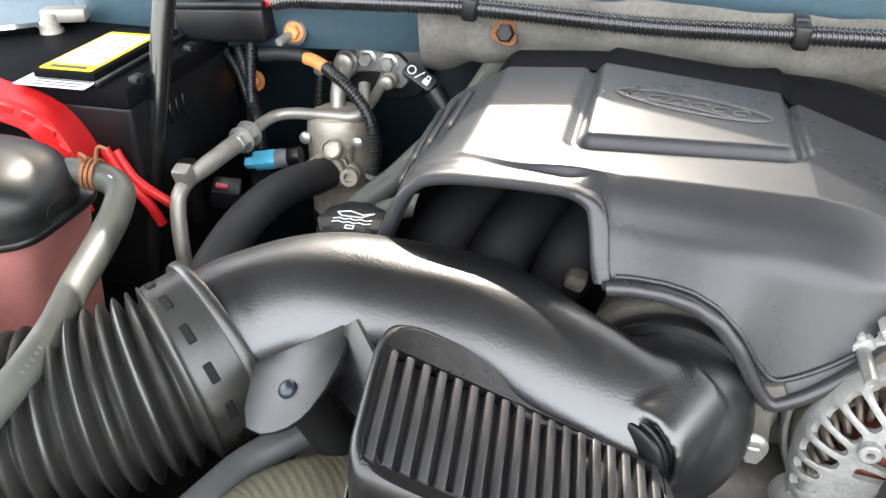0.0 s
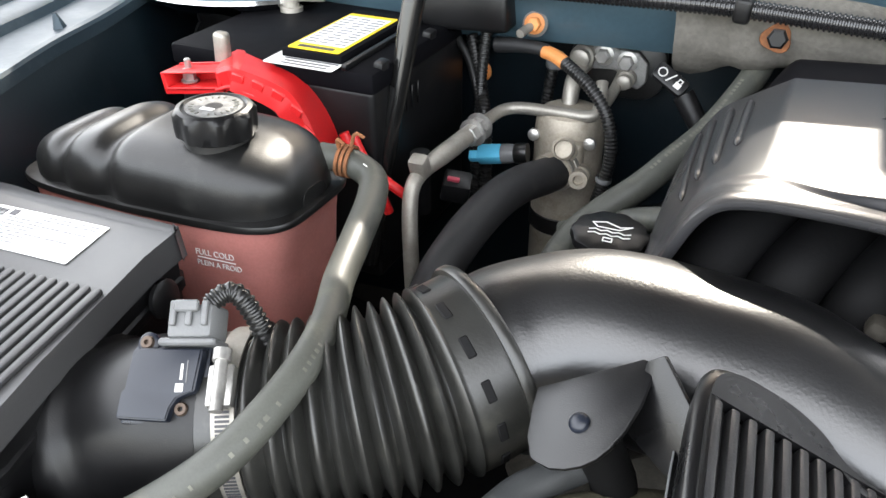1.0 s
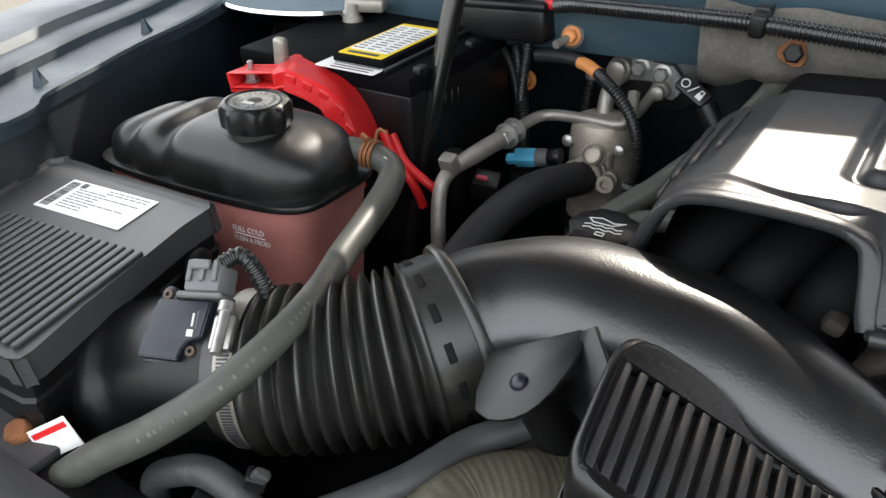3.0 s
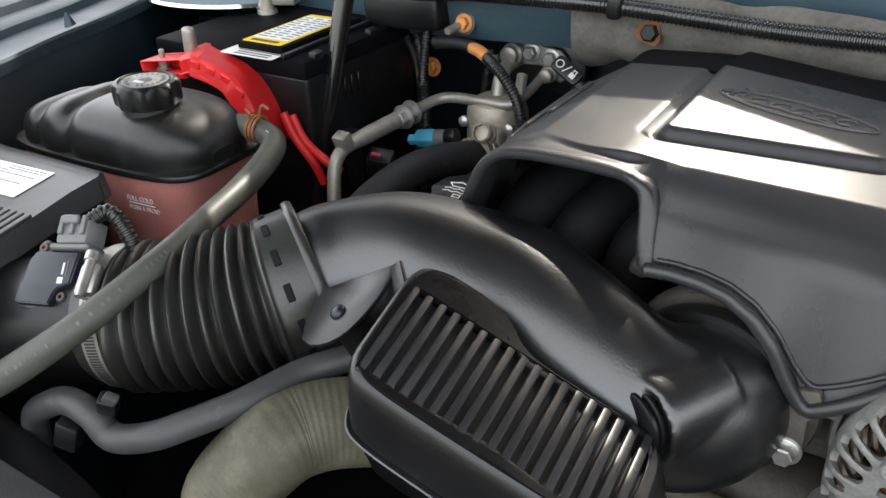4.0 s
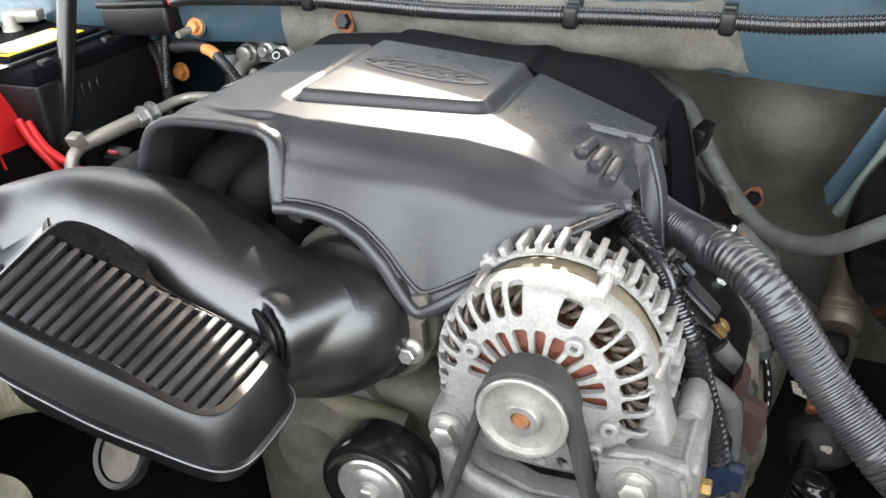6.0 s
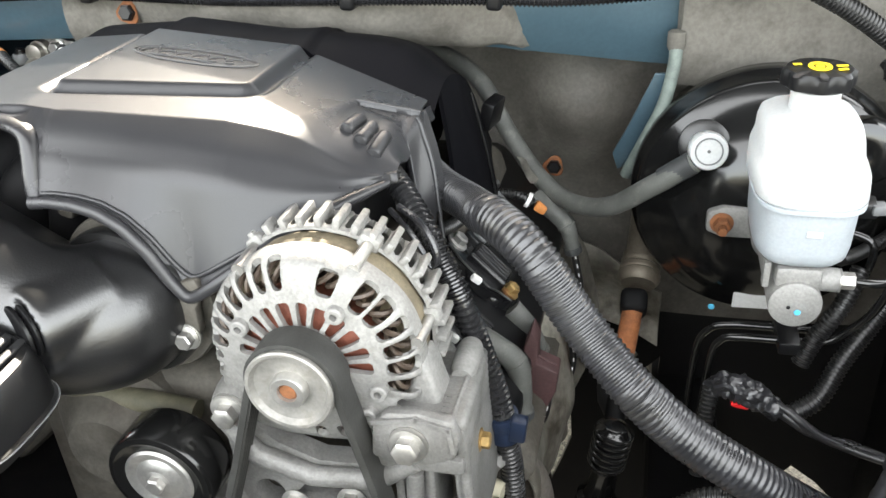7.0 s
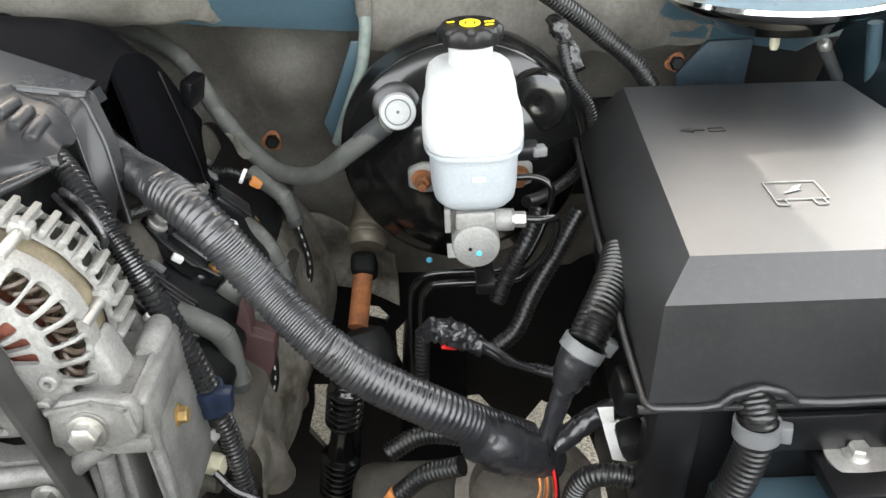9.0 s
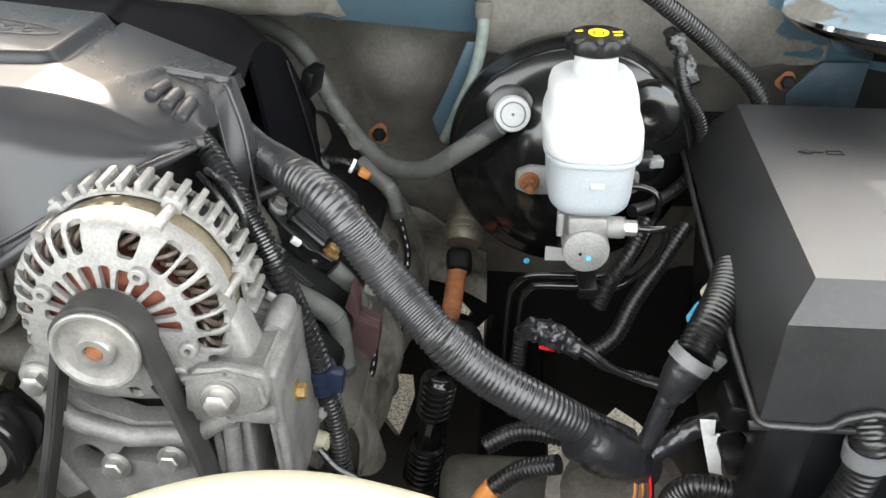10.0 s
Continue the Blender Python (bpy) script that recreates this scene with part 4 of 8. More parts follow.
def coolant_tank():
    t = thing("coolant_tank", (-0.46, 0.46, 0.98), "pink translucent coolant tank with a black coated top", "coolant tank")
    fl, fr, br, bl = Vector((-0.590, 0.405, 1.121)), Vector((-0.352, 0.412, 1.129)), Vector((-0.345, 0.515, 1.129)), Vector((-0.585, 0.520, 1.121))

    def outline(z0, grow=1.0, n=72, pinch=0.0):
        c = (fl + fr + br + bl) / 4
        hx, hy = 0.122 * grow, 0.056 * grow
        out = []
        for k in range(n):
            w = 2 * math.pi * k / n
            cx, sy = math.cos(w), math.sin(w)
            e = 0.42
            x = hx * abs(cx) ** e * (1 if cx > 0 else -1)
            y = hy * abs(sy) ** e * (1 if sy > 0 else -1)
            y *= 1 - 0.10 * max(0, -x / hx)
            groove = pinch * (math.exp(-((x + 0.028) / 0.007) ** 2) + math.exp(-((x + 0.072) / 0.007) ** 2)) * (1 if abs(sy) > 0.3 else 0)
            y *= 1 - groove
            out.append(Vector((c.x + x, c.y + y, z0 + 0.035 * x)))
        return out
    rings = [outline(z, g) for z, g in ((0.985, 0.86), (1.00, 0.90), (1.04, 0.93), (1.10, 0.965), (1.118, 0.985), (1.122, 0.99))]
    part("lower_body", loft(rings), M_TANK, t, angle=60)
    part("seam", loft([outline(z, g) for z, g in ((1.121, 0.99), (1.1215, 1.035), (1.1245, 1.04), (1.1265, 1.03), (1.1270, 0.99))]), M_TANKTOP, t, angle=50)
    # top shell: a dome drawn along x, pinched between its three lobes
    c0 = (fl + fr + br + bl) / 4
    hx, n, m = 0.121, 96, 40
    top = []
    for i in range(n + 1):
        q = -math.cos(math.pi * i / n)
        x = hx * q
        e = max(0.03, (1 - abs(q) ** 4.5)) ** (1 / 2.6)
        dip = math.exp(-((x + 0.022) / 0.0095) ** 2) + math.exp(-((x + 0.070) / 0.0095) ** 2)
        w = 0.0555 * e * (1 - 0.085 * dip) * (1 - 0.10 * max(0, -x / hx))
        h = (0.0465 - 0.010 * smooth(-0.01, -0.11, x)) * e * (1 - 0.17 * dip)
        z0 = 1.1255 + 0.035 * x
        ring = []
        for j in range(m + 1):
            an = math.pi * j / m
            cy, sz = math.cos(an), math.sin(an)
            ring.append(Vector((c0.x + x, c0.y + w * abs(cy) ** 0.55 * (-1 if cy > 0 else 1), z0 + h * sz ** 0.62)))
        top.append(ring)
    part("top_shell", loft(top), M_TANKTOP, t, angle=70)
    # neck and screw cap
    part("neck", lathe([(0.026, -0.012), (0.0235, 0.0), (0.0225, 0.012)], (-0.4125, 0.4480, 1.166), (0.02, 0.0, 1), 36), M_TANKTOP, t)
    knurl = lambda w, r, h: r * (1 + (0.045 * math.cos(8 * w) if 0.001 < h < 0.018 else 0))
    cap = part("cap", lathe([(0.0245, 0.0), (0.0268, 0.0016), (0.0272, 0.008), (0.0272, 0.0165), (0.0258, 0.0195), (0.0225, 0.0205), (0.0212, 0.0192), (0.004, 0.0200)], (-0.4125, 0.4480, 1.175), (0.02, 0.0, 1), 90, knurl), M_BLACK, t, "ribbed black screw cap with a scuffed top")
    part("emblem", lathe([(0.0195, 0.0), (0.0195, 0.0004), (0.0, 0.0004)], (-0.4121, 0.4480, 1.1945), (0.02, 0.0, 1), 36), M_SCUFF, cap)
    for k in range(22):
        w = 2 * math.pi * k / 22
        if k % 6 != 5:
            part("print_bar", block(pose(-0.4121 + 0.0155 * math.cos(w), 0.4480 + 0.0155 * math.sin(w), 1.1953, 0, 0, 360 * k / 22), 0.0030, 0.0010, 0.0005, 0), M_PRINTDIM, cap)
    part("mark", block(pose(-0.4121, 0.441, 1.1954), 0.010, 0.004, 0.0005, 0.0001, 1), M_INKLIGHT, cap)
    part("tab", lathe([(0.007, -0.004), (0.007, 0.004)], (-0.565, 0.396, 1.113), (0, 1, 0.2), 24), M_TANKTOP, t)
    part("bolt", hexbolt((-0.563, 0.391, 1.113), (0, -1, 0.4), 0.0036, 0.004), M_STEEL, t)
    # level marks moulded on the side
    lettering("level_mark", "FULL COLD", frame_of((-0.3905, 0.4010, 1.1085), (1, 0.02, 0.05), (0, 0.06, 1)), 0.0062, M_INKLIGHT, t, "raised level mark")
    lettering("level_mark", "PLEIN A FROID", frame_of((-0.3885, 0.4018, 1.0995), (1, 0.02, 0.05), (0, 0.06, 1)), 0.0056, M_INKLIGHT, t, "raised level mark")
    part("level_line", block(pose(-0.3900, 0.4016, 1.1040, -4, -3, 0), 0.032, 0.0008, 0.0007, 0.0002, 1), M_INKLIGHT, t)
    part("spigot", sweep([Vector((-0.372, 0.493, 1.1475)), Vector((-0.352, 0.497, 1.1475)), Vector((-0.338, 0.498, 1.146))], 0.0088, 20), M_TANKTOP, t)


coolant_tank()


def tank_hose():
    t = thing("coolant_hose", (-0.30, 0.44, 1.10), "weathered grey-green coolant hose with faint print", "hose", "coolant hoses")
    pts = [(-0.362, 0.496, 1.1475), (-0.340, 0.498, 1.146), (-0.318, 0.492, 1.141), (-0.306, 0.470, 1.136), (-0.293, 0.425, 1.131), (-0.277, 0.378, 1.133), (-0.256, 0.330, 1.139), (-0.248, 0.285, 1.137), (-0.258, 0.242, 1.122), (-0.288, 0.216, 1.098), (-0.330, 0.203, 1.068), (-0.375, 0.190, 1.030)]
    body = part("hose_body", hose(pts, lambda s: 0.0098 + 0.0008 * math.sin(9 * s), 24, 0.004), M_HOSE, t)
    line, L = resample(catmull(pts, 10), 0.004)
    fr = frames(line)
    rnd = random.Random(8)
    for lo, hi in ((0.52, 0.80),):
        k = int(lo * len(line))
        while k < hi * len(line):
            tt, a, b = fr[k]
            d = (Vector((0.55, -0.65, 0.5)) - tt * tt.dot(Vector((0.55, -0.65, 0.5)))).normalized()
            part("print_bar", block(frame_of(line[k] + d * 0.0101, tt, d.cross(tt)), rnd.choice((0.0015, 0.002, 0.0028)), 0.0026, 0.0002, 0), M_PRINTDIM, body)
            k += rnd.choice((1, 1, 1, 2, 5))
    # wire spring clamp at the tank end
    for k in range(3):
        o = Vector((-0.345 + 0.004 * k, 0.4975, 1.1465))
        part("clamp_wire", lathe([(0.0105, -0.0012), (0.0122, -0.0012), (0.0122, 0.0012), (0.0105, 0.0012)], o, (1, 0.08, -0.1), 28, cap=False), M_RUST, t, "rusty wire clamp")
    part("clamp_ear", hose([(-0.344, 0.493, 1.158), (-0.343, 0.490, 1.166), (-0.336, 0.488, 1.164)], 0.0014, 8, 0.003), M_RUST, t)
    part("clamp_ear", hose([(-0.337, 0.498, 1.158), (-0.334, 0.500, 1.168), (-0.328, 0.502, 1.165)], 0.0014, 8, 0.003), M_RUST, t)
    part("print_mark", bezel([(0, 0), (0.004, 0), (0.004, 0.003)], frame_of((-0.322, 0.489, 1.1512), (1, -0.3, -0.3), (0.2, 0.9, 0)), 0.0008, 0.0004), M_PAPER, t)


tank_hose()


def battery():
    t = thing("battery", (-0.49, 0.70, 0.96), "black car battery with yellow and white labels", "battery")
    part("case", block(pose(-0.492, 0.715, 1.055, 0, 0, 0), 0.212, 0.195, 0.19, 0.006, 3), M_BLACK, t)
    part("lid", block(pose(-0.492, 0.715, 1.156), 0.216, 0.199, 0.020, 0.004), M_COVERREAR, t)
    part("vent_cover", block(pose(-0.449, 0.690, 1.1695), 0.062, 0.135, 0.011, 0.003), M_COVERREAR, t)
    part("handle_bar", block(pose(-0.412, 0.690, 1.168), 0.006, 0.15, 0.006, 0.002), M_BLACK, t)
    for y in (0.640, 0.735):
        part("handle_clip", block(pose(-0.390, y, 1.158, 0, 8, 0), 0.010, 0.016, 0.026, 0.003), M_BLACK, t)
    for k in range(4):
        part("side_ridge", block(pose(-0.3845, 0.665 + 0.012 * k, 1.122), 0.002, 0.004, 0.022, 0.0008, 1), M_BLACK, t)
    m = frame_of((-0.449, 0.682, 1.1752), (1, 0.0, 0.0), (0.0, 1, 0.0))
    lab = part("warning_label", prism(rounded(0.052, 0.112, 0.002, 3), m, 0.0006), M_YELLOW, t, "yellow-edged warning label with small print")
    part("panel", block(m @ pose(0, 0.003, 0.0009), 0.046, 0.088, 0.0004, 0), M_PAPER, lab)
    rnd = random.Random(2)
    for r in range(11):
        for cc in range(3):
            part("print_line", block(m @ pose(-0.0155 + 0.0155 * cc + rnd.uniform(-.001, .001), -0.036 + 0.0076 * r, 0.0013), rnd.uniform(0.008, 0.0130), 0.0022, 0.0003, 0), M_INKGREY if (r + cc) % 4 else M_GREYCONN, lab)
    part("heading", block(m @ pose(0, -0.0495, 0.0009), 0.036, 0.005, 0.0004, 0), M_INK, lab)
    m2 = frame_of((-0.452, 0.6195, 1.1672), (1, 0, 0.0), (0.0, 0.98, 0.0))
    lab2 = part("rating_label", prism(rounded(0.070, 0.032, 0.002, 3), m2, 0.0006), M_PAPER, t, "white rating label with bars")
    for r in range(5):
        part("print_line", block(m2 @ pose(rnd.uniform(-0.006, 0.006), -0.012 + 0.006 * r, 0.0009), rnd.uniform(0.04, 0.06), 0.002, 0.0003, 0), M_INK, lab2)
    part("terminal", lathe([(0.012, 0), (0.0115, 0.004), (0.009, 0.005), (0.008, 0.018), (0.007, 0.019)], (-0.555, 0.752, 1.166), (0, 0, 1), 20), M_ALUPIPE, t)
    part("clamp_lead", block(pose(-0.545, 0.765, 1.182, 0, 0, 20), 0.045, 0.022, 0.014, 0.003), M_ALUPIPE, t)


battery()


def red_cover():
    t = thing("terminal_cover", (-0.476, 0.58, 1.10), "bright red plastic battery terminal cover", "terminal cover")
    # section: near edge and far edge of the bent ribbon, from the tray to the cable end
    near = [(-0.512, 0.570, 1.166), (-0.497, 0.571, 1.171), (-0.484, 0.572, 1.168), (-0.459, 0.572, 1.163), (-0.438, 0.572, 1.154), (-0.425, 0.572, 1.136), (-0.416, 0.572, 1.113), (-0.412, 0.574, 1.085)]
    far = [(-0.540, 0.626, 1.163), (-0.527, 0.628, 1.166), (-0.500, 0.628, 1.162), (-0.469, 0.628, 1.154), (-0.450, 0.628, 1.141), (-0.437, 0.627, 1.126), (-0.426, 0.626, 1.104), (-0.421, 0.624, 1.080)]
    na, _ = resample(catmull(near, 8), 0.004)
    fa = catmull(far, 8)
    fa = [fa[int(round(i / (len(na) - 1) * (len(fa) - 1)))] for i in range(len(na))]
    rings = []
    for i, (p, q) in enumerate(zip(na, fa)):
        t3 = (na[min(i + 1, len(na) - 1)] - na[max(0, i - 1)]).normalized()
        w = (q - p)
        nrm = t3.cross(w).normalized()
        nrm = nrm if nrm.z > 0 else -nrm
        rings.append([p - nrm * 0.020, p - nrm * 0.003, p + w * 0.06, p + w * 0.94, q - nrm * 0.003, q - nrm * 0.020])
    shell = part("arched_cover", bevelled(loft(rings), 0.0012, 1, 40), M_RED, t)
    for k in range(5):
        p = na[min(6 + 5 * k, len(na) - 1)]
        part("clip_tab", block(pose(p.x, p.y - 0.0012, p.z - 0.007, 0, 8 + 7 * k, 0), 0.012, 0.003, 0.008, 0.001, 1), M_RED, shell)
    part("edge_rib", sweep([p + Vector((0, -0.001, -0.017)) for p in na], 0.0018, 8), M_RED, shell)
    part("open_tray", prism([(-0.033, -0.010), (0.033, -0.010), (0.033, 0.010), (-0.033, 0.010)], frame_of((-0.541, 0.571, 1.150), (1, 0.0, 0.16), (0, 0, 1)), -0.024, 0.001,
                            holes=[[(-0.029, -0.004), (0.029, -0.004), (0.029, 0.0085), (-0.029, 0.0085)]]), M_RED, t)
    part("tray_back", block(pose(-0.541, 0.597, 1.151, 0, -9, 0), 0.064, 0.002, 0.020, 0.0005, 1), M_RED, t)
    part("tray_floor", block(pose(-0.541, 0.583, 1.144, 0, -9, 0), 0.062, 0.024, 0.002, 0.0005, 1), M_RED, t)
    part("stud_nut", hexbolt((-0.553, 0.584, 1.146), (0, 0, 1), 0.0058, 0.012), M_STEEL, t)
    part("stud", lathe([(0.003, 0), (0.003, 0.02), (0.002, 0.021)], (-0.553, 0.584, 1.146), (0, 0, 1), 12), M_STEEL, t)
    part("post", block(pose(-0.527, 0.602, 1.172, 0, 3, 0), 0.014, 0.011, 0.034, 0.004, 3), M_ALUPIPE, t, "grey lead terminal post")


red_cover()

for k, pts in enumerate((((-0.408, 0.602, 1.115), (-0.396, 0.602, 1.090), (-0.378, 0.605, 1.065), (-0.372, 0.612, 1.040)), ((-0.404, 0.610, 1.110), (-0.388, 0.608, 1.085), (-0.362, 0.608, 1.068), (-0.350, 0.615, 1.056)))):
    solid("battery_cable", hose(pts, 0.0046, 12), M_RED, "red insulated battery cable below the cover", "cable", "red battery cables")

solid("support_rod", hose([(-0.362, 0.692, 1.295), (-0.371, 0.675, 1.228), (-0.378, 0.660, 1.166), (-0.384, 0.642, 1.10), (-0.388, 0.628, 1.05), (-0.392, 0.61, 0.98)], lambda s: 0.0112 - 0.0045 * s, 20), M_BOOST,
      "tapered gloss black support rod beside the battery", "support rod")


def hinge_dish(x, y, z, r):
    t = thing("hinge_cover", (x, y, z - 0.04), "bright chromed dished cover over the bonnet hinge", "hinge cover", "hinge covers")
    part("dish", lathe([(r * 0.55, -0.030), (r * 0.80, -0.012), (r * 0.96, -0.004), (r, 0.002), (r * 0.985, 0.006), (r * 0.90, 0.004), (r * 0.70, 0.012), (r * 0.3, 0.018), (0.004, 0.019)], (x, y, z), (0, 0.05, 1), 48), M_CHROME, t)
    part("arm", block(pose(x, y + 0.055, z - 0.022, 12, 0, 0), 0.05, 0.10, 0.014, 0.004), M_DARK, t)
    part("stem", lathe([(0.0035, -0.055), (0.0050, -0.050), (0.0045, -0.012)], (x, y - 0.008, z), (0, 0.05, 1), 16), M_CREAM, t, "pale pin under the dish")
    return t


hinge_dish(-0.660, 0.815, 1.168, 0.120)
hinge_dish(0.868, 0.835, 1.148, 0.115)


# corner beside the driver-side hinge: dark sheet for shade, painted flange, small strut
solid("hinge_shade", sheet(lambda u, v: Vector((0.872 + 0.115 * u, 0.945 + 0.004 * math.sin(5 * u), 0.985 + 0.115 * v)), 8, 8, 0.004), M_DARK, "dark sheet for the shade below the bonnet hinge", "bulkhead", kind="structure")
FLANGE = [(0.0, 0.0), (0.016, 0.012), (0.030, 0.004), (0.045, 0.010), (0.058, 0.002), (0.078, 0.0), (0.080, 0.062), (0.028, 0.062), (0.018, 0.050), (-0.004, 0.022)]
solid("hinge_flange", prism(FLANGE, frame_of((0.803, 0.925, 1.012), (1, 0, 0), (0, -0.1, 1)), -0.006, 0.0015), M_RAIL, "dusty blue-grey painted flange below the hinge", "bulkhead", kind="structure")
solid("wing_edge", sweep([Vector((0.9645, 0.82, 1.118)), Vector((0.9720, 0.82, 1.07)), Vector((0.981, 0.82, 1.02)), Vector((0.988, 0.82, 0.96))], 0.0075, 14), M_BLUE, "blue-grey painted folded edge of the inner wing", "inner wing", kind="structure")
strut = thing("bonnet_stay", (0.958, 0.87, 1.03), "short grey bonnet stay below the chromed cover", "stay")
part("rod", sweep([Vector((0.943, 0.872, 1.076)), Vector((0.955, 0.870, 1.055)), Vector((0.970, 0.868, 1.030)), Vector((0.985, 0.866, 1.0))], lambda s: 0.0075 - 0.002 * s, 14), M_HOSEGREY, strut)
part("ball", lathe([(0.002, 0.008), (0.0065, 0.005), (0.008, 0.0), (0.0065, -0.005)], (0.942, 0.871, 1.079), (-0.5, 0, 0.86), 16), M_STEEL, strut)


# ---- engine: cover, block, alternator ----
def engine_cover():
    t = thing("engine_cover", (0.08, 0.60, 1.02), "grey metallic plastic engine cover with a raised centre plate", "engine cover")
    L, C, R = -0.060, 0.037, 0.257                # seam of the left shoulder, edge of the opening, driver-side end

    def top_z(x, y):
        z = 1.2045 - 0.115 * max(0, x - 0.01) - 0.16 * max(0, x - 0.15) - 0.055 * max(0, -x)
        z -= 2.6 * max(0, y - 0.68) ** 2
        d = max(0, 0.6 * (x - 0.205) + 0.8 * (0.56 - y))
        z -= 5.5 * d * d * smooth(0.19, 0.228, x)
        # a small ledge near the driver-side corner, and the side rolling down
        gap = ledge(x) - y
        z -= 0.0042 * smooth(0, 0.0015, gap) * smooth(0.2095 - 0.5 * max(0, gap), 0.2125, x)
        return z - 45 * max(0, x - 0.239) ** 2 * smooth(0.535, 0.562, y) * smooth(0, 0.018, gap)
    ledge = lambda x: 0.5880 + 0.27 * (x - 0.2105)
    joint = lambda x: 0.648 + 0.03 * x - 0.30 * max(0, x - 0.155)

    def ridge(x):
        """Front edge of the raised top, in plan."""
        if x < C:
            return 0.4685 + 0.016 * smooth(-0.015, -0.075, x)
        return 0.468 + 0.20 * (x - C) + 1.2 * max(0, x - 0.15) ** 2

    def plated(x, y):
        """The raised centre plate inside its groove, which runs on to the rear joint."""
        px, py = x - 0.077, y - 0.640
        qx, qy = abs(px) - 0.058, abs(py) - 0.104 + 0.02 * px / 0.06
        d = math.hypot(max(qx, 0), max(qy, 0)) + min(max(qx, qy), 0) - 0.010
        return 0.0050 * (1 - smooth(-0.005, 0.0015, d)) - 0.0045 * math.exp(-((d - 0.0045) / 0.0038) ** 2)

    # the rim of the dark opening: up the left side, along the top, round the corner and down
    rim = [(-0.119, 0.452, 1.112), (-0.111, 0.452, 1.136), (-0.103, 0.451, 1.156), (-0.092, 0.450, 1.180), (-0.079, 0.450, 1.1930), (-0.060, 0.450, 1.1978), (-0.035, 0.450, 1.1988), (-0.008, 0.450, 1.1985), (0.012, 0.449, 1.1968), (0.0235, 0.446, 1.1905), (0.0280, 0.440, 1.1790), (0.0300, 0.4345, 1.1680), (0.0315, 0.431, 1.1590), (0.0335, 0.4285, 1.1530)]
    line = catmull(rim, 12)
    seam = 12 * 5                                 # where the left shoulder ends
    turn = 12 * 7                                 # where the corner begins

    def tail_opening(x, end, n):
        """From the top over a soft step and the flat brow to the rim."""
        yb = ridge(x)
        z = top_z(x, yb) + plated(x, yb)
        out = []
        for k in range(1, n + 1):
            f = k / n
            p = Vector((x, yb, z)).lerp(end, f)
            brow = end.z + 0.0018 * math.sin(math.pi * f)
            p.z = z + (brow - z) * smooth(0.0, 0.34, f)
            out.append(p)
        return out

    def tail_front(x, n):
        """From the ridge over a sloping facet and a crease to the arched lower edge."""
        yr = ridge(x)
        zr = top_z(x, yr) + plated(x, yr)
        cy = 0.443 + 0.10 * (x - 0.042) + 7.5 * max(0, x - 0.16) ** 2
        cz = min(1.176 - 0.123 * (x - 0.042) - 0.22 * max(0, x - 0.16), zr - 0.003)
        if x < 0.138:
            arch = ((-0.05, 1.150), (0.037, 1.1535), (0.052, 1.1548), (0.068, 1.1535), (0.084, 1.1490), (0.099, 1.1390), (0.113, 1.1220), (0.125, 1.1000), (0.133, 1.0890), (0.1381, 1.0865))
            low = next(z0 + (z1 - z0) * (x - x0) / (x1 - x0) for (x0, z0), (x1, z1) in zip(arch, arch[1:]) if x0 <= x <= x1)
        else:
            f = (x - 0.138) / 0.124
            low = 1.0865 + 0.046 * smooth(0, 0.80, f) ** 0.62 + 0.001 * f
        ly = 0.4275 + 0.035 * max(0, x - 0.06) + 8.2 * max(0, x - 0.145) ** 2
        cz = max(cz, low + 0.003)
        a, b, c = Vector((x, yr, zr)), Vector((x, cy, cz)), Vector((x, ly, low))
        keys = [a, a.lerp(b, 0.10), a.lerp(b, 0.80), b, b.lerp(c, 0.12), c]
        pts = [keys[0]]
        for k in range(1, 5):                      # gentle facet
            pts.append(keys[1].lerp(keys[2], k / 4) + Vector((0, -0.0012, 0.0008)) * math.sin(math.pi * k / 4))
        for k in range(1, 5):                      # rounded crease
            f = k / 4
            pts.append(keys[2] * (1 - f) ** 2 + keys[3] * 2 * f * (1 - f) + keys[4] * f * f)
        m = n - len(pts) + 1
        for k in range(1, m + 1):
            f = k / m
            q = keys[4].lerp(keys[5], f)
            q.y -= 0.006 * max(0, f - 0.88) / 0.12
            pts.append(q)
        return pts[1:]

    nv, nf = 92, 26

    def top_col(x):
        y0, y1, yl = ridge(x), joint(x), ledge(max(x, 0.2105))
        out = []
        for j in range(nv + 1):
            if j <= 30:                            # rows meet along the ledge
                y = y1 + (yl - y1) * j / 30
            else:
                y = yl - 0.0016 + (y0 - yl + 0.0016) * ((j - 31) / (nv - 31)) ** 0.92
            e = max(0, 0.0035 - (y - y0)) / 0.0035                    # rounded over at the ridge
            out.append(Vector((x, y, top_z(x, y) + plated(x, y) - 0.0010 * e * e * smooth(C, C + 0.01, x))))
        return out
    cols = []
    first = top_col(L) + tail_opening(L, line[seam], nf)
    # left shoulder: the first column carried round to the cheek
    rear_end = [Vector((-0.060, joint(L), top_z(L, 0.64))), Vector((-0.085, 0.645, 1.1860)), Vector((-0.104, 0.640, 1.1740)), Vector((-0.118, 0.635, 1.1520)), Vector((-0.128, 0.630, 1.1250)), Vector((-0.134, 0.625, 1.0950))]
    rear_line, _ = resample(catmull(rear_end, 8), 0.001)
    for i in range(0, seam, 2):
        s = 1 - i / seam
        at_rear = rear_line[int(round(s * (len(rear_line) - 1)))] - rear_line[0]
        at_rim = line[i] - line[seam]
        cols.append([p + at_rim.lerp(at_rear, 1 - min(1, k / (nv + nf)) ** 1.3) for k, p in enumerate(first)])
    cols.append(first)
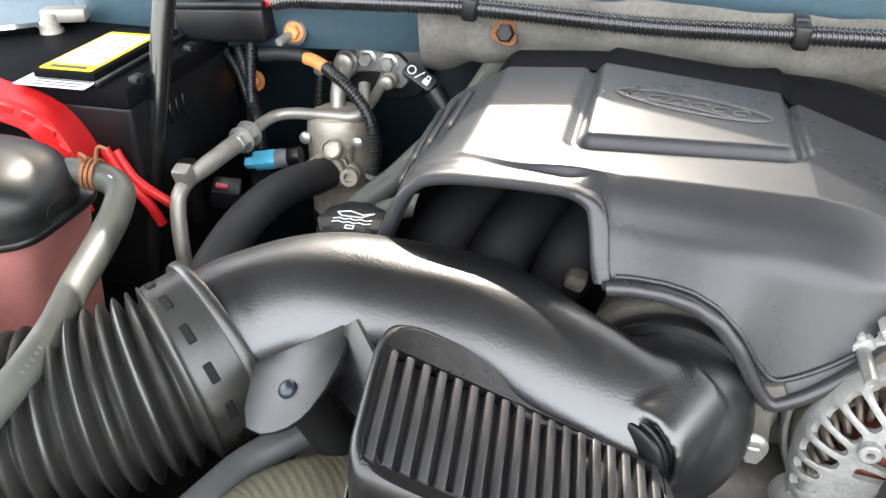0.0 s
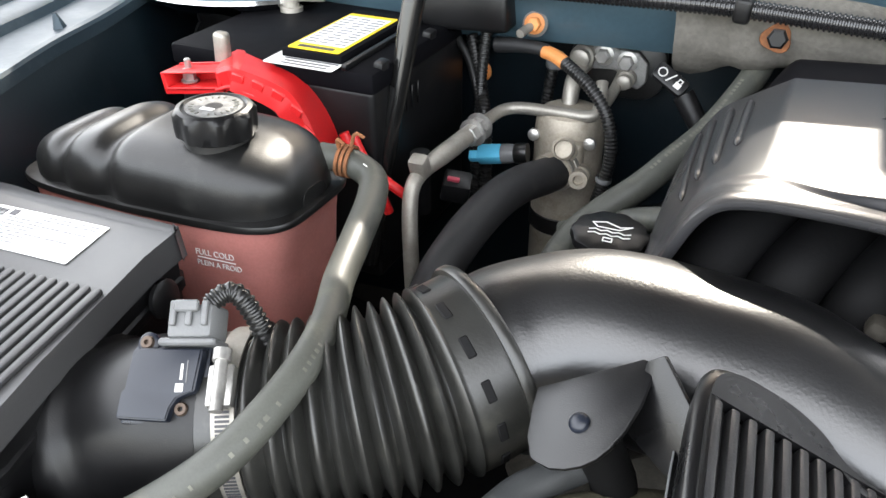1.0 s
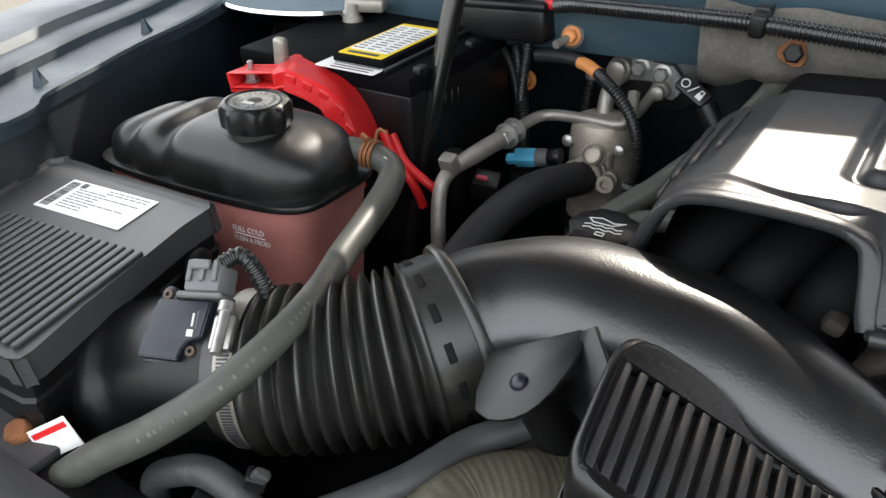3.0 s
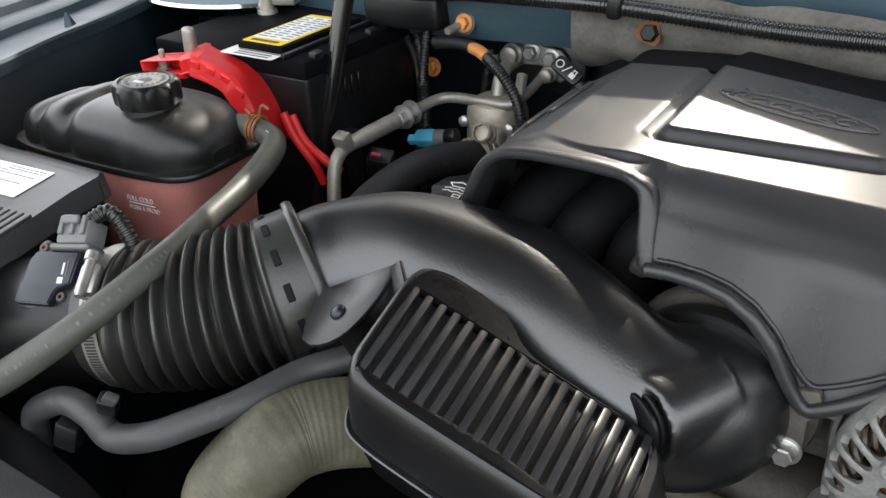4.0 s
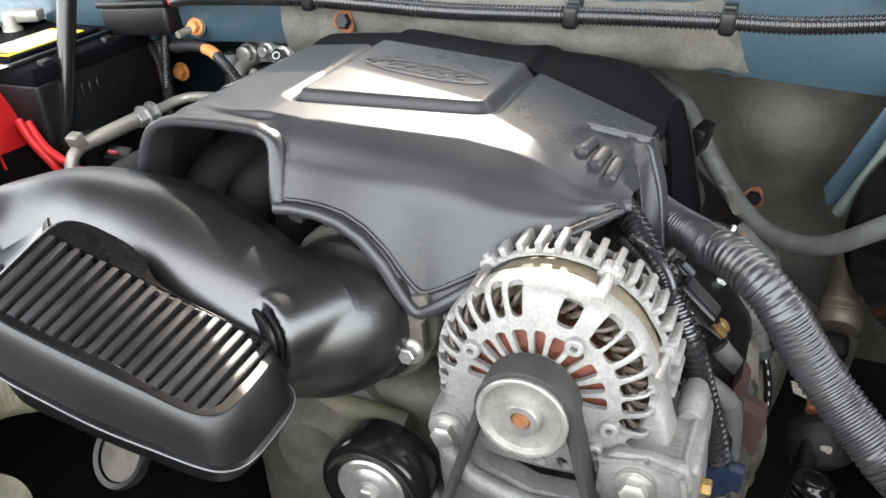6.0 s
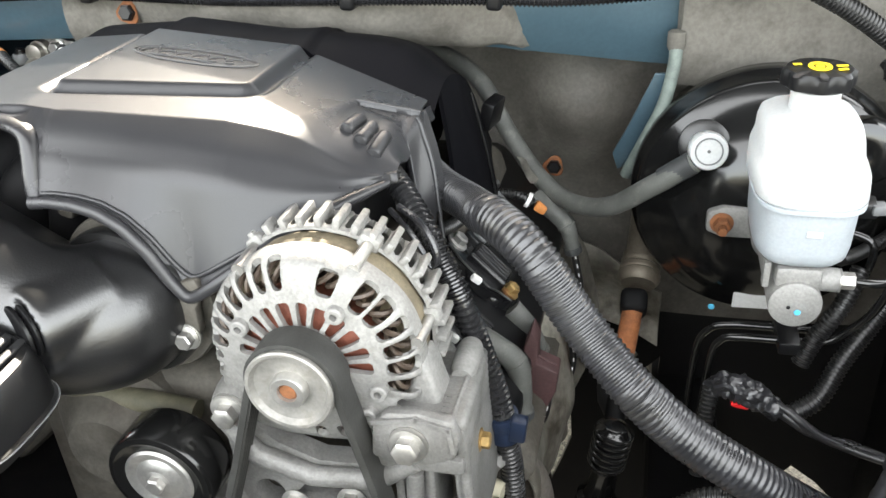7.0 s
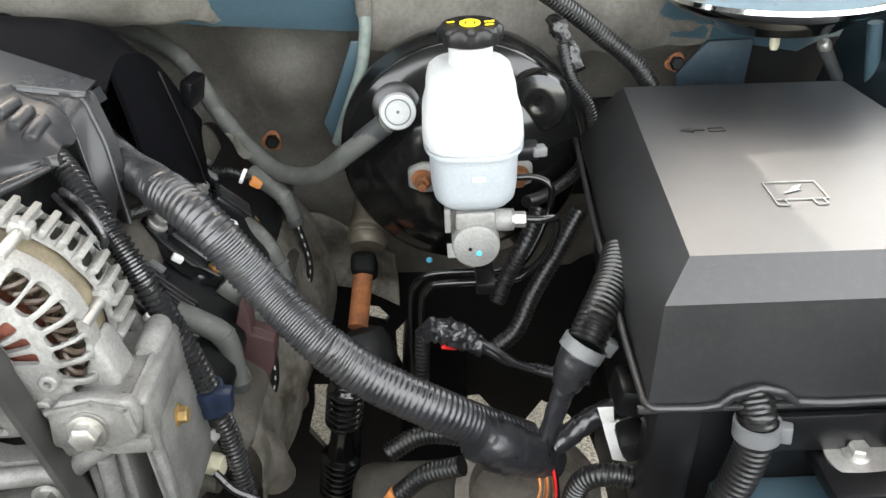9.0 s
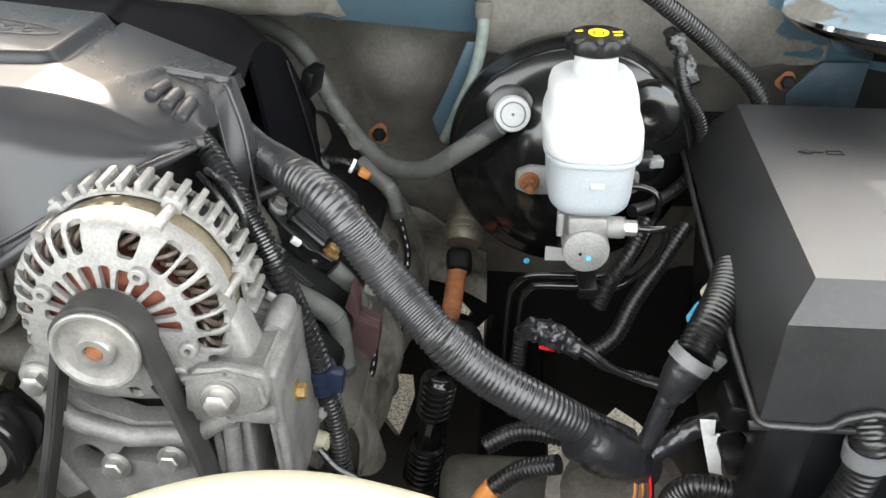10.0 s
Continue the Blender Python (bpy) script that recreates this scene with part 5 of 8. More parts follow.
    for i in range(seam + 1, turn):
        cols.append(top_col(line[i].x) + tail_opening(line[i].x, line[i], nf))
    for i in range(turn, len(line), 2):            # round the corner of the opening and down its side
        x, end = line[i].x, line[i]
        flat = tail_opening(x, end, nf)
        yb = ridge(x)
        path = [Vector((x, yb, top_z(x, yb) + plated(x, yb)))] + tail_front(x, 60)
        cut = next((k for k, p in enumerate(path) if p.z < end.z), len(path) - 1)
        path = path[:max(cut, 2)]
        turned = []
        for k in range(1, nf + 1):
            f = k / nf * (len(path) - 1)
            a = min(int(f), len(path) - 2)
            turned.append(path[a].lerp(path[a + 1], f - a) + (end - path[-1]) * (k / nf) ** 2)
        s = smooth(0.004, 0.022, x)
        cols.append(top_col(x) + [p.lerp(q, s) for p, q in zip(flat, turned)])

    def in_corner(p):
        inner = ((0.2125, 0.5872), (0.222, 0.5820), (0.241, 0.5785), (0.249, 0.5755), (0.2545, 0.5710), (0.262, 0.5640))
        for (x0, y0), (x1, y1) in zip(inner, inner[1:]):
            if x0 <= p.x <= x1 and p.x > 0.2475:
                return y0 + (y1 - y0) * (p.x - x0) / (x1 - x0) < p.y < ledge(p.x) - 0.001
        return False

    def skin(name, columns):
        bm = bmesh.new()
        grid = [[bm.verts.new(p) for p in col] for col in columns]
        faces = [bm.faces.new((p[j], q[j], q[j + 1], p[j + 1])) for p, q in zip(grid, grid[1:]) for j in range(len(p) - 1)]
        if name == "shell":                       # open where the corner panel lies
            gone = [f for f in faces if in_corner(f.calc_center_median())]
            faces = [f for f in faces if f not in set(gone)]
            bmesh.ops.delete(bm, geom=gone, context="FACES")
        bmesh.ops.recalc_face_normals(bm, faces=faces)
        bm.normal_update()
        under = {v: bm.verts.new(v.co - v.normal * 0.0025) for v in {v for f in faces for v in f.verts}}
        edges = [(e.link_loops[0].vert, e.link_loops[0].link_loop_next.vert) for e in bm.edges if e.is_boundary]
        for f in faces:
            bm.faces.new([under[v] for v in reversed(f.verts)])
        for a, b in edges:
            bm.faces.new((b, a, under[a], under[b]))
        return part(name, bm, M_COVER, t, angle=65)
    n = 150
    skin("shell", cols + [top_col(0.0342 + (R - 0.0342) * i / n) + tail_front(0.0342 + (R - 0.0342) * i / n, nf) for i in range(n + 1)])

    # rolled rim of the opening, with a skirt behind it
    rl, _ = resample(catmull(rim, 10), 0.003)
    rings = []
    for i, p in enumerate(rl):
        tt = (rl[min(i + 1, len(rl) - 1)] - rl[max(i - 1, 0)]).normalized()
        d = Vector((-tt.z, 0, tt.x)).normalized()
        side = smooth(0.016, 0.028, p.x)
        rings.append([p + d * a + Vector((0, b, 0)) for a, b in ((0.0022 + 0.0040 * side, 0.008), (0.0026 + 0.0034 * side, 0.0), (0.0012 + 0.0030 * side, -0.0024), (-0.0012, -0.0028), (-0.0042, -0.0014), (-0.0052, 0.002), (-0.0056, 0.030), (-0.0030, 0.030))])
    part("opening_rim", loft(rings), M_COVER, t, angle=50)

    # lip and bead along the lower front edge
    low_edge = [tail_front(C + (0.252 - C) * i / 80, nf)[-1] for i in range(81)]
    edge, _ = resample(low_edge, 0.003)
    part("edge_lip", sweep(edge, lambda s: 0.0044 - 0.0016 * smooth(0.9, 1, s), 14), M_COVER, t, angle=60)
    bead, _ = resample([tail_front(C + 0.004 + (0.246 - C) * i / 80, nf)[-4] + Vector((0, -0.0010, 0)) for i in range(81)], 0.003)
    part("edge_bead", sweep(bead, 0.0018, 8), M_COVER, t, angle=60)

    # moulded ribs down the left shoulder
    for k in range(4):
        col = cols[15 + 3 * k]
        pts = [col[j] + Vector((-0.0006, 0, 0.0002)) for j in range(10, nv - 4 - 8 * k, 6)]
        part("rib", sweep(resample(catmull(pts, 4), 0.004)[0], lambda s: 0.0003 + 0.0026 * min(1, (s * (1 - s) * 16) ** 0.5), 12), M_COVER, t)

    # recessed corner panel that folds down into a pillar beside the dark slot
    left = [(x, y, top_z(x, y) - 0.0004) for x, y in ((0.2455, 0.5765), (0.2500, 0.5745), (0.2545, 0.5705))] + [(0.2605, 0.5630, 1.1100), (0.2660, 0.5560, 1.0850), (0.2720, 0.5490, 1.0600)]
    right = [(x, y, top_z(x, y - 0.004) - 0.0006) for x, y in ((0.2455, ledge(0.2455) - 0.001),)] + [(0.2500, 0.5968, 1.1568), (0.2570, 0.5950, 1.1540), (0.2610, 0.5915, 1.1440), (0.2685, 0.5850, 1.1220), (0.2740, 0.5760, 1.0920), (0.2790, 0.5670, 1.0620)]
    la, ra = catmull(left, 8), catmull(right, 8)
    m = len(la) - 1
    part("corner_panel", sheet(lambda u, v: la[int(round(u * m))].lerp(ra[int(round(u * m))], v), m, 10, 0.003), M_COVER, t, angle=50)
    line_in = catmull([(x, y, top_z(x, y) + 0.0002) for x, y in ((0.2150, 0.5860), (0.224, 0.5810), (0.233, 0.5795), (0.241, 0.5780))] + left[1:], 8)
    part("panel_bead", sweep(resample(line_in, 0.003)[0], 0.0010, 8), M_COVER, t)
    part("ledge_bead", sweep(resample([Vector((x, ledge(x) + 0.0006, top_z(x, ledge(x) + 0.001) - 0.0011)) for x in (0.2105, 0.220, 0.230, 0.240, 0.250, 0.2572)], 0.003)[0], 0.0013, 8), M_COVER, t)
    part("pillar_bead", sweep(resample(ra[14:], 0.003)[0], 0.0021, 10), M_COVER, t)
    back = [Vector(p) for p in ((0.2580, 0.5990, 1.1575), (0.2582, 0.6130, 1.1560), (0.2585, 0.6270, 1.1540))]
    part("corner_facet", sheet(lambda u, v: back[0].lerp(back[2], u) + Vector((0.0036, -0.001 * u, -0.0105)) * v, 8, 4, 0.002), M_COVER, t)
    part("pillar_side", sheet(lambda u, v: ra[int(round((0.28 + 0.72 * u) * m))] + Vector((0.0030 * v, 0.014 * v, 0.001 * v)), 24, 4, 0.003), M_COVER, t)

    # three moulded fingers above the corner
    def on_top(x, y):
        if y >= ridge(x):
            return Vector((x, y, top_z(x, y)))
        return min(tail_front(x, nf), key=lambda p: abs(p.y - y))
    for (ax, ay), (bx, by) in (((0.2215, 0.568), (0.2165, 0.541)), ((0.2320, 0.563), (0.2280, 0.536)), ((0.2425, 0.558), (0.2395, 0.531))):
        pts = [on_top(ax + (bx - ax) * k / 4, ay + (by - ay) * k / 4) + Vector((0, 0, 0.0006)) for k in range(5)]
        part("finger", sweep(resample(catmull(pts, 4), 0.0015)[0], lambda s: 0.0001 + 0.0054 * min(1, (s * (1 - s) * 14) ** 0.5), 18), M_COVER, t)

    # emblem on the plate: a moulded oval with a flowing stroke
    em = frame_of((0.078, 0.592, top_z(0.078, 0.592) + 0.0052), (1, 0.0, -0.115), (0, 1, 0.0))
    oval = [(0.053 * math.cos(2 * math.pi * k / 48), 0.0165 * math.sin(2 * math.pi * k / 48)) for k in range(49)]
    def trace(points, r):
        return sweep(resample([em @ Vector((x, y, 0.0003)) for x, y in points], 0.0012)[0], r, 8)
    badge = part("emblem", trace(oval, 0.0008), M_AIRBOX, t, "oval moulded emblem outline")
    part("inner_oval", trace([(x * 0.94, y * 0.84) for x, y in oval], 0.0005), M_AIRBOX, badge)
    for k in range(6):                             # slanting loops of the moulded script
        x0 = -0.040 + 0.0145 * k
        loop = [(x0 + 0.0050 * math.cos(a) + 0.0030 * math.sin(a), (0.0062 if k else 0.0095) * math.sin(a)) for a in [2 * math.pi * j / 18 * 0.82 + 0.4 for j in range(19)]]
        part("stroke", trace(loop, 0.0009), M_AIRBOX, badge)
    part("stroke", trace([(-0.040 + 0.004 * j, -0.0085 + 0.0020 * math.sin(0.25 * j)) for j in range(21)], 0.0008), M_AIRBOX, badge)

    # rear black cover
    def rear(u, v):
        x = -0.100 + 0.362 * u
        y0 = joint(x) + 0.0015
        y1 = 0.87 - 0.30 * max(0, x - 0.10) ** 2
        y = y0 + (y1 - y0) * v
        z = top_z(x, 0.64) - 0.002 + 0.022 * math.sin(math.pi * min(1, v * 1.25)) * smooth(0.10, 0.22, x) + 0.004 * math.sin(math.pi * min(1, v * 3)) - 0.10 * v ** 2.2
        if 0.012 < x < 0.150:
            z += 0.005 * smooth(0.012, 0.018, x) * smooth(0.150, 0.144, x)
        z -= 0.022 * smooth(0.225, 0.262, x) * (0.25 + v) + 0.05 * smooth(-0.06, -0.10, x)
        return Vector((x, y, z))
    part("rear_cover", sheet(rear, 110, 40, 0.004), M_COVERREAR, t, "matt black plastic rear half")

    def rear_side(u, v):
        p = rear(1.0, 0.10 + 0.87 * u)
        return Vector((p.x + 0.010 * math.sin(math.pi / 2 * v) + 0.016 * math.sin(math.pi * u) * v, p.y, p.z - (0.110 + 0.02 * math.sin(3 * u)) * v))
    part("rear_side", sheet(rear_side, 30, 14, 0.004), M_COVERREAR, t, "matt black plastic rear side")
    part("side_seam", sweep([rear_side(0.45, k / 10) + Vector((0.0022, -0.001, 0)) for k in range(1, 11)], 0.0012, 8), M_BLACK, t)
    part("rear_clip", block(pose(0.272, 0.815, 1.080, 0, 14, -12), 0.014, 0.034, 0.030, 0.003), M_BLACK, t)


engine_cover()


def inlet_runners():
    t = thing("inlet_manifold", (-0.03, 0.58, 1.0), "dull black plastic inlet manifold with curved runners", "inlet manifold")
    for k in range(3):
        x = -0.062 + 0.046 * k
        part("runner", hose([(x - 0.03, 0.50, 1.09), (x - 0.018, 0.505, 1.125), (x + 0.005, 0.545, 1.146), (x + 0.02, 0.60, 1.150), (x + 0.03, 0.66, 1.13)], 0.0215, 20), M_DARK, t)
    part("plenum", block(pose(0.06, 0.66, 1.10), 0.34, 0.30, 0.10, 0.03, 3), M_DARK, t)
    part("port", block(pose(0.016, 0.480, 1.120, 0, 20, 0), 0.014, 0.016, 0.012, 0.004), M_ALUDIRTY, t, "small cast aluminium sensor port")


inlet_runners()


def engine_block():
    t = thing("engine_block", (0.12, 0.62, 0.45), "dirty grey cast engine block and front cover", "engine block")
    part("block", block(pose(0.10, 0.68, 0.80), 0.36, 0.40, 0.46, 0.03, 3), M_ALUDIRTY, t)
    part("front_cover", block(pose(0.09, 0.465, 0.86), 0.26, 0.06, 0.30, 0.02, 3), M_ALUDIRTY, t)
    part("water_pump", lathe([(0.062, 0), (0.06, 0.03), (0.045, 0.045), (0.03, 0.06)], (0.05, 0.46, 0.955), (0, -1, 0), 40), M_ALUDIRTY, t)
    part("crossover_pipe", sweep([Vector((0.010, 0.425, 0.998)), Vector((0.07, 0.421, 0.994)), Vector((0.124, 0.420, 0.989))], 0.0092, 18), M_RADHOSE, t, "grimy olive cross pipe")
    for x, z in ((0.02, 1.018), (0.065, 1.012), (0.105, 0.982), (0.0, 0.97)):
        part("bolt", hexbolt((x, 0.437, z), (0, -1, 0.15), 0.0062, 0.008), M_STEEL, t)
    # driver-side head, cover and left-hand head
    for side, x in ((1, 0.285), (-1, -0.14)):
        m = pose(x, 0.70, 0.955, 0, 42 * side, 0)
        part("valve_cover", block(m, 0.13, 0.42, 0.06, 0.018, 3), M_BLACK, t)
        part("head", block(pose(x - 0.01 * side, 0.70, 0.90, 0, 42 * side, 0), 0.15, 0.40, 0.10, 0.012), M_ALUDIRTY, t)


engine_block()


def oil_cap():
    t = thing("oil_filler_cap", (-0.153, 0.530, 1.05), "black oil filler cap with a white oil can symbol", "oil cap")
    wave = lambda w, r, h: r * (1 + (0.03 * math.cos(10 * w) if h > 0.002 else 0))
    part("cap_body", lathe([(0.022, -0.02), (0.022, 0), (0.0255, 0.001), (0.0265, 0.004), (0.0262, 0.009), (0.0235, 0.011), (0.004, 0.0112)], (-0.153, 0.530, 1.106), (0.05, -0.06, 1), 60, wave), M_BLACK, t)
    part("filler_neck", lathe([(0.021, -0.07), (0.021, 0)], (-0.153, 0.530, 1.09), (0.05, -0.06, 1), 28), M_BLACK, t)
    m = frame_of((-0.1524, 0.5293, 1.1177), (1, 0.1, -0.05), (-0.1, 1, 0.06))
    can = [(-0.013, 0.005), (-0.009, 0.0005), (0.006, 0.0005), (0.014, 0.007), (0.006, 0.004), (-0.004, 0.008), (-0.013, 0.005)]
    part("can_symbol", bezel(can, m, 0.0009, 0.0004), M_PAPER, t)
    for r in range(2):
        wav = [(-0.014 + 0.004 * k, -0.004 - 0.0045 * r + (0.0016 if k % 2 else 0)) for k in range(8)]
        part("wave_symbol", bezel(wav, m, 0.0008, 0.0004), M_PAPER, t)
    part("book_symbol", bezel([(-0.003, -0.0155), (0.003, -0.0155), (0.003, -0.0115), (-0.003, -0.0115), (-0.003, -0.0155)], m, 0.0009, 0.0004), M_PAPER, t)


oil_cap()


def alternator():
    t = thing("alternator", (0.227, 0.44, 0.98), "weathered cast aluminium alternator with slotted housing", "alternator")
    ax, o = (0, 1, 0), Vector((0.227, 0.399, 1.061))
    seg = 240

    def housing(profile, slots, thick, square=0.0):
        """A turned shell with rounded slots cut through; square: how far the lower half fills out towards its corners."""
        bm = bmesh.new()
        rings = []
        for r, h in profile:
            ring = []
            for k in range(seg):
                c, s = math.cos(2 * math.pi * k / seg), math.sin(2 * math.pi * k / seg)
                f = 1.0
                if s < 0:
                    f += square * smooth(0.040, 0.066, r) * ((abs(c) ** 3.5 + abs(s) ** 3.5) ** (-1 / 3.5) - 1)
                ring.append(bm.verts.new((o.x + r * f * c, o.y + h, o.z + r * f * s)))
            rings.append(ring)
        faces = []
        for j, (q, s) in enumerate(zip(rings, rings[1:])):
            for k in range(seg):
                if not slots((k + 0.5) * 360 / seg, j):
                    faces.append(bm.faces.new((q[k], q[(k + 1) % seg], s[(k + 1) % seg], s[k])))
        bmesh.ops.delete(bm, geom=[v for v in bm.verts if not v.link_faces], context="VERTS")
        rims = [v for v in bm.verts if v.is_boundary and 0.019 < math.hypot(v.co.x - o.x, v.co.z - o.z)]
        for _ in range(3):
            bmesh.ops.smooth_vert(bm, verts=rims, factor=0.4, use_axis_x=True, use_axis_y=True, use_axis_z=True)
        for v in bm.verts:
            v.co += Vector((noise.noise(v.co * 60), noise.noise(v.co * 60 + Vector((5, 0, 0))), noise.noise(v.co * 60 + Vector((0, 9, 0))))) * 0.0008
        bmesh.ops.recalc_face_normals(bm, faces=bm.faces)
        bmesh.ops.solidify(bm, geom=bm.faces[:], thickness=thick)
        return bm

    def within(deg, centre, half):
        return abs((deg - centre + 180) % 360 - 180) < half

    def front_slots(deg, j):
        if 2 <= j <= 4:
            if any(within(deg, 172 - 11.6 * k, 3.6) for k in range(7)):
                return True
            if any(within(deg, 50 - 12.6 * k, 4.4) for k in range(6)):
                return True
            if 3 <= j <= 4 and within(deg, 71, 5.2):
                return True
        if 2 <= j <= 3 and any(within(deg, c, 3.0) for c in (183.5, 194, 204, 215, 335)):
            return True
        if j == 4 and any(within(deg, c, 3.4) for c in (318, 302, 287, 272)):
            return True
        if 7 <= j <= 8:
            return any(within(deg, 172 - 17.2 * k, 5.6) for k in range(11))
        return False
    prof = [(0.0735, 0.034), (0.0735, 0.022), (0.0722, 0.0135), (0.0690, 0.0085), (0.0630, 0.0050), (0.0555, 0.0028), (0.0505, 0.0020), (0.0430, 0.0010), (0.0370, 0.0006), (0.0310, 0.0002), (0.0200, -0.001), (0.0130, -0.001)]
    part("front_housing", housing(prof, front_slots, 0.0045, 0.85), M_ALU, t, angle=50)

    def rear_slots(deg, j):
        return j in (2, 3) and (deg < 165 or deg > 335) and (deg % 9.2) < 3.6
    part("rear_housing", housing([(0.0715, 0.046), (0.0755, 0.0465), (0.0768, 0.050), (0.0768, 0.062), (0.0750, 0.074), (0.068, 0.082), (0.05, 0.086), (0.01, 0.087)], rear_slots, 0.004, 0.3), M_ALU, t, angle=50)
    for k in range(21):
        w = radians(-12 + 9.2 * k)
        d = Vector((math.cos(w), 0, math.sin(w)))
        part("fin", block(frame_of(o + d * 0.0785 + Vector((0, 0.0585, 0)), d, (0, 1, 0)), 0.0085, 0.026, 0.0050, 0.0014, 2), M_ALU, t)
    part("stator", lathe([(0.0700, 0.030), (0.0708, 0.034), (0.0708, 0.046), (0.0700, 0.050)], o, ax, 96), M_STATOR, t, "brown laminated stator ring")
    # copper end windings behind the slots
    for k in range(48):
        w = radians(7.5 * k)
        d = Vector((math.cos(w), 0, math.sin(w)))
        e = Vector((-math.sin(w), 0, math.cos(w)))
        part("winding", hose([o + d * 0.066 + Vector((0, 0.032, 0)), o + d * 0.0655 + e * 0.003 + Vector((0, 0.0145, 0)), o + d * 0.0600 + e * 0.0075 + Vector((0, 0.0105, 0)), o + d * 0.0545 + e * 0.011 + Vector((0, 0.0125, 0)), o + d * 0.052 + e * 0.012 + Vector((0, 0.030, 0))], 0.0020, 6, 0.006), M_WINDING, t)
    part("rotor", lathe([(0.046, 0.036), (0.046, 0.0100), (0.044, 0.0085), (0.02, 0.0080)], o, ax, 72, lambda w, r, h: r * (1 + 0.04 * math.cos(12 * w))), M_COPPER, t, "brown copper rotor seen through the slots")
    for w in (62, 128, 10):
        d = Vector((math.cos(radians(w)), 0, math.sin(radians(w))))
        part("through_bolt", sweep([o + d * 0.0722 + Vector((0, 0.016, 0)), o + d * 0.0735 + Vector((0, 0.052, 0))], 0.0042, 12), M_STEEL, t)
        part("bolt_lug", block(frame_of(o + d * 0.0735 + Vector((0, 0.050, 0)), d, (0, 1, 0)), 0.014, 0.012, 0.016, 0.004, 2), M_ALU, t)
    for w, rr in ((58, 0.0475), (341, 0.051), (150, 0.0478), (317, 0.054)):
        d = Vector((math.cos(radians(w)), 0, math.sin(radians(w))))
        part("boss", lathe([(0.0062, 0.002), (0.0060, -0.0035), (0.0050, -0.0045), (0.0026, -0.0045), (0.0022, 0.002)], o + d * rr + Vector((0, 0.001, 0)), ax, 20), M_ALU, t)
    pl = part("pulley", lathe([(0.026, 0.0), (0.0295, -0.002)] + [(0.0294 - 0.0014 * (k % 2), -0.004 - 0.0018 * k) for k in range(12)] + [(0.0290, -0.0255), (0.0292, -0.0280), (0.0282, -0.0292), (0.0262, -0.0290), (0.0238, -0.0255), (0.0150, -0.0235), (0.0130, -0.0235)], o, ax, 64), M_PULLEY, t, "worn steel pulley with a dull rim")
    part("nut", lathe([(0.0120, -0.022), (0.0120, -0.0285), (0.0108, -0.0305), (0.0066, -0.0305), (0.0062, -0.027)], o, ax, 36), M_STEEL, pl)
    part("shaft_end", lathe([(0.0062, -0.02), (0.0062, -0.0278), (0.0050, -0.0288), (0.001, -0.0288)], o, ax, 24), M_RUST, pl)
    # solid flank down the driver's side to the bracket, and its foot
    flank = [(0.2990, 1.060), (0.3045, 1.050), (0.3085, 1.034), (0.3140, 1.016), (0.300, 1.012), (0.283, 1.014), (0.281, 1.024), (0.291, 1.040)]
    part("flank", prism([(x, z) for x, z in flank], frame_of((0, 0.446, 0), (1, 0, 0), (0, 0, 1)), 0.0310, 0.007, 4), M_ALU, t)
    part("foot", lathe([(0.007, -0.020), (0.0092, -0.015), (0.0098, 0.010), (0.008, 0.016), (0.004, 0.018)], (0.318, 0.466, 1.026), (0, 1, 0.05), 32), M_ALU, t)
    # mounting lug on the tensioner side, with its long bolt
    part("lug", lathe([(0.0175, 0.034), (0.0170, 0.012), (0.0155, 0.004), (0.0140, 0.0)], (0.166, 0.398, 1.016), (0, 1, 0), 32), M_ALU, t)
    part("lug_web", block(pose(0.172, 0.418, 1.034, 0, 12, 0), 0.026, 0.028, 0.045, 0.008, 3), M_ALU, t)
    part("washer", lathe([(0.0135, 0), (0.0135, 0.002), (0.0095, 0.0026)], (0.166, 0.3975, 1.016), (0, -1, 0), 28), M_STEEL, t)
    part("bolt", hexbolt((0.166, 0.3955, 1.016), (0, -1, 0), 0.0086, 0.010), M_STEEL, t)
    part("bolt", hexbolt((0.295, 0.3865, 1.013), (0, -1, 0.1), 0.0088, 0.010), M_STEEL, t)


alternator()


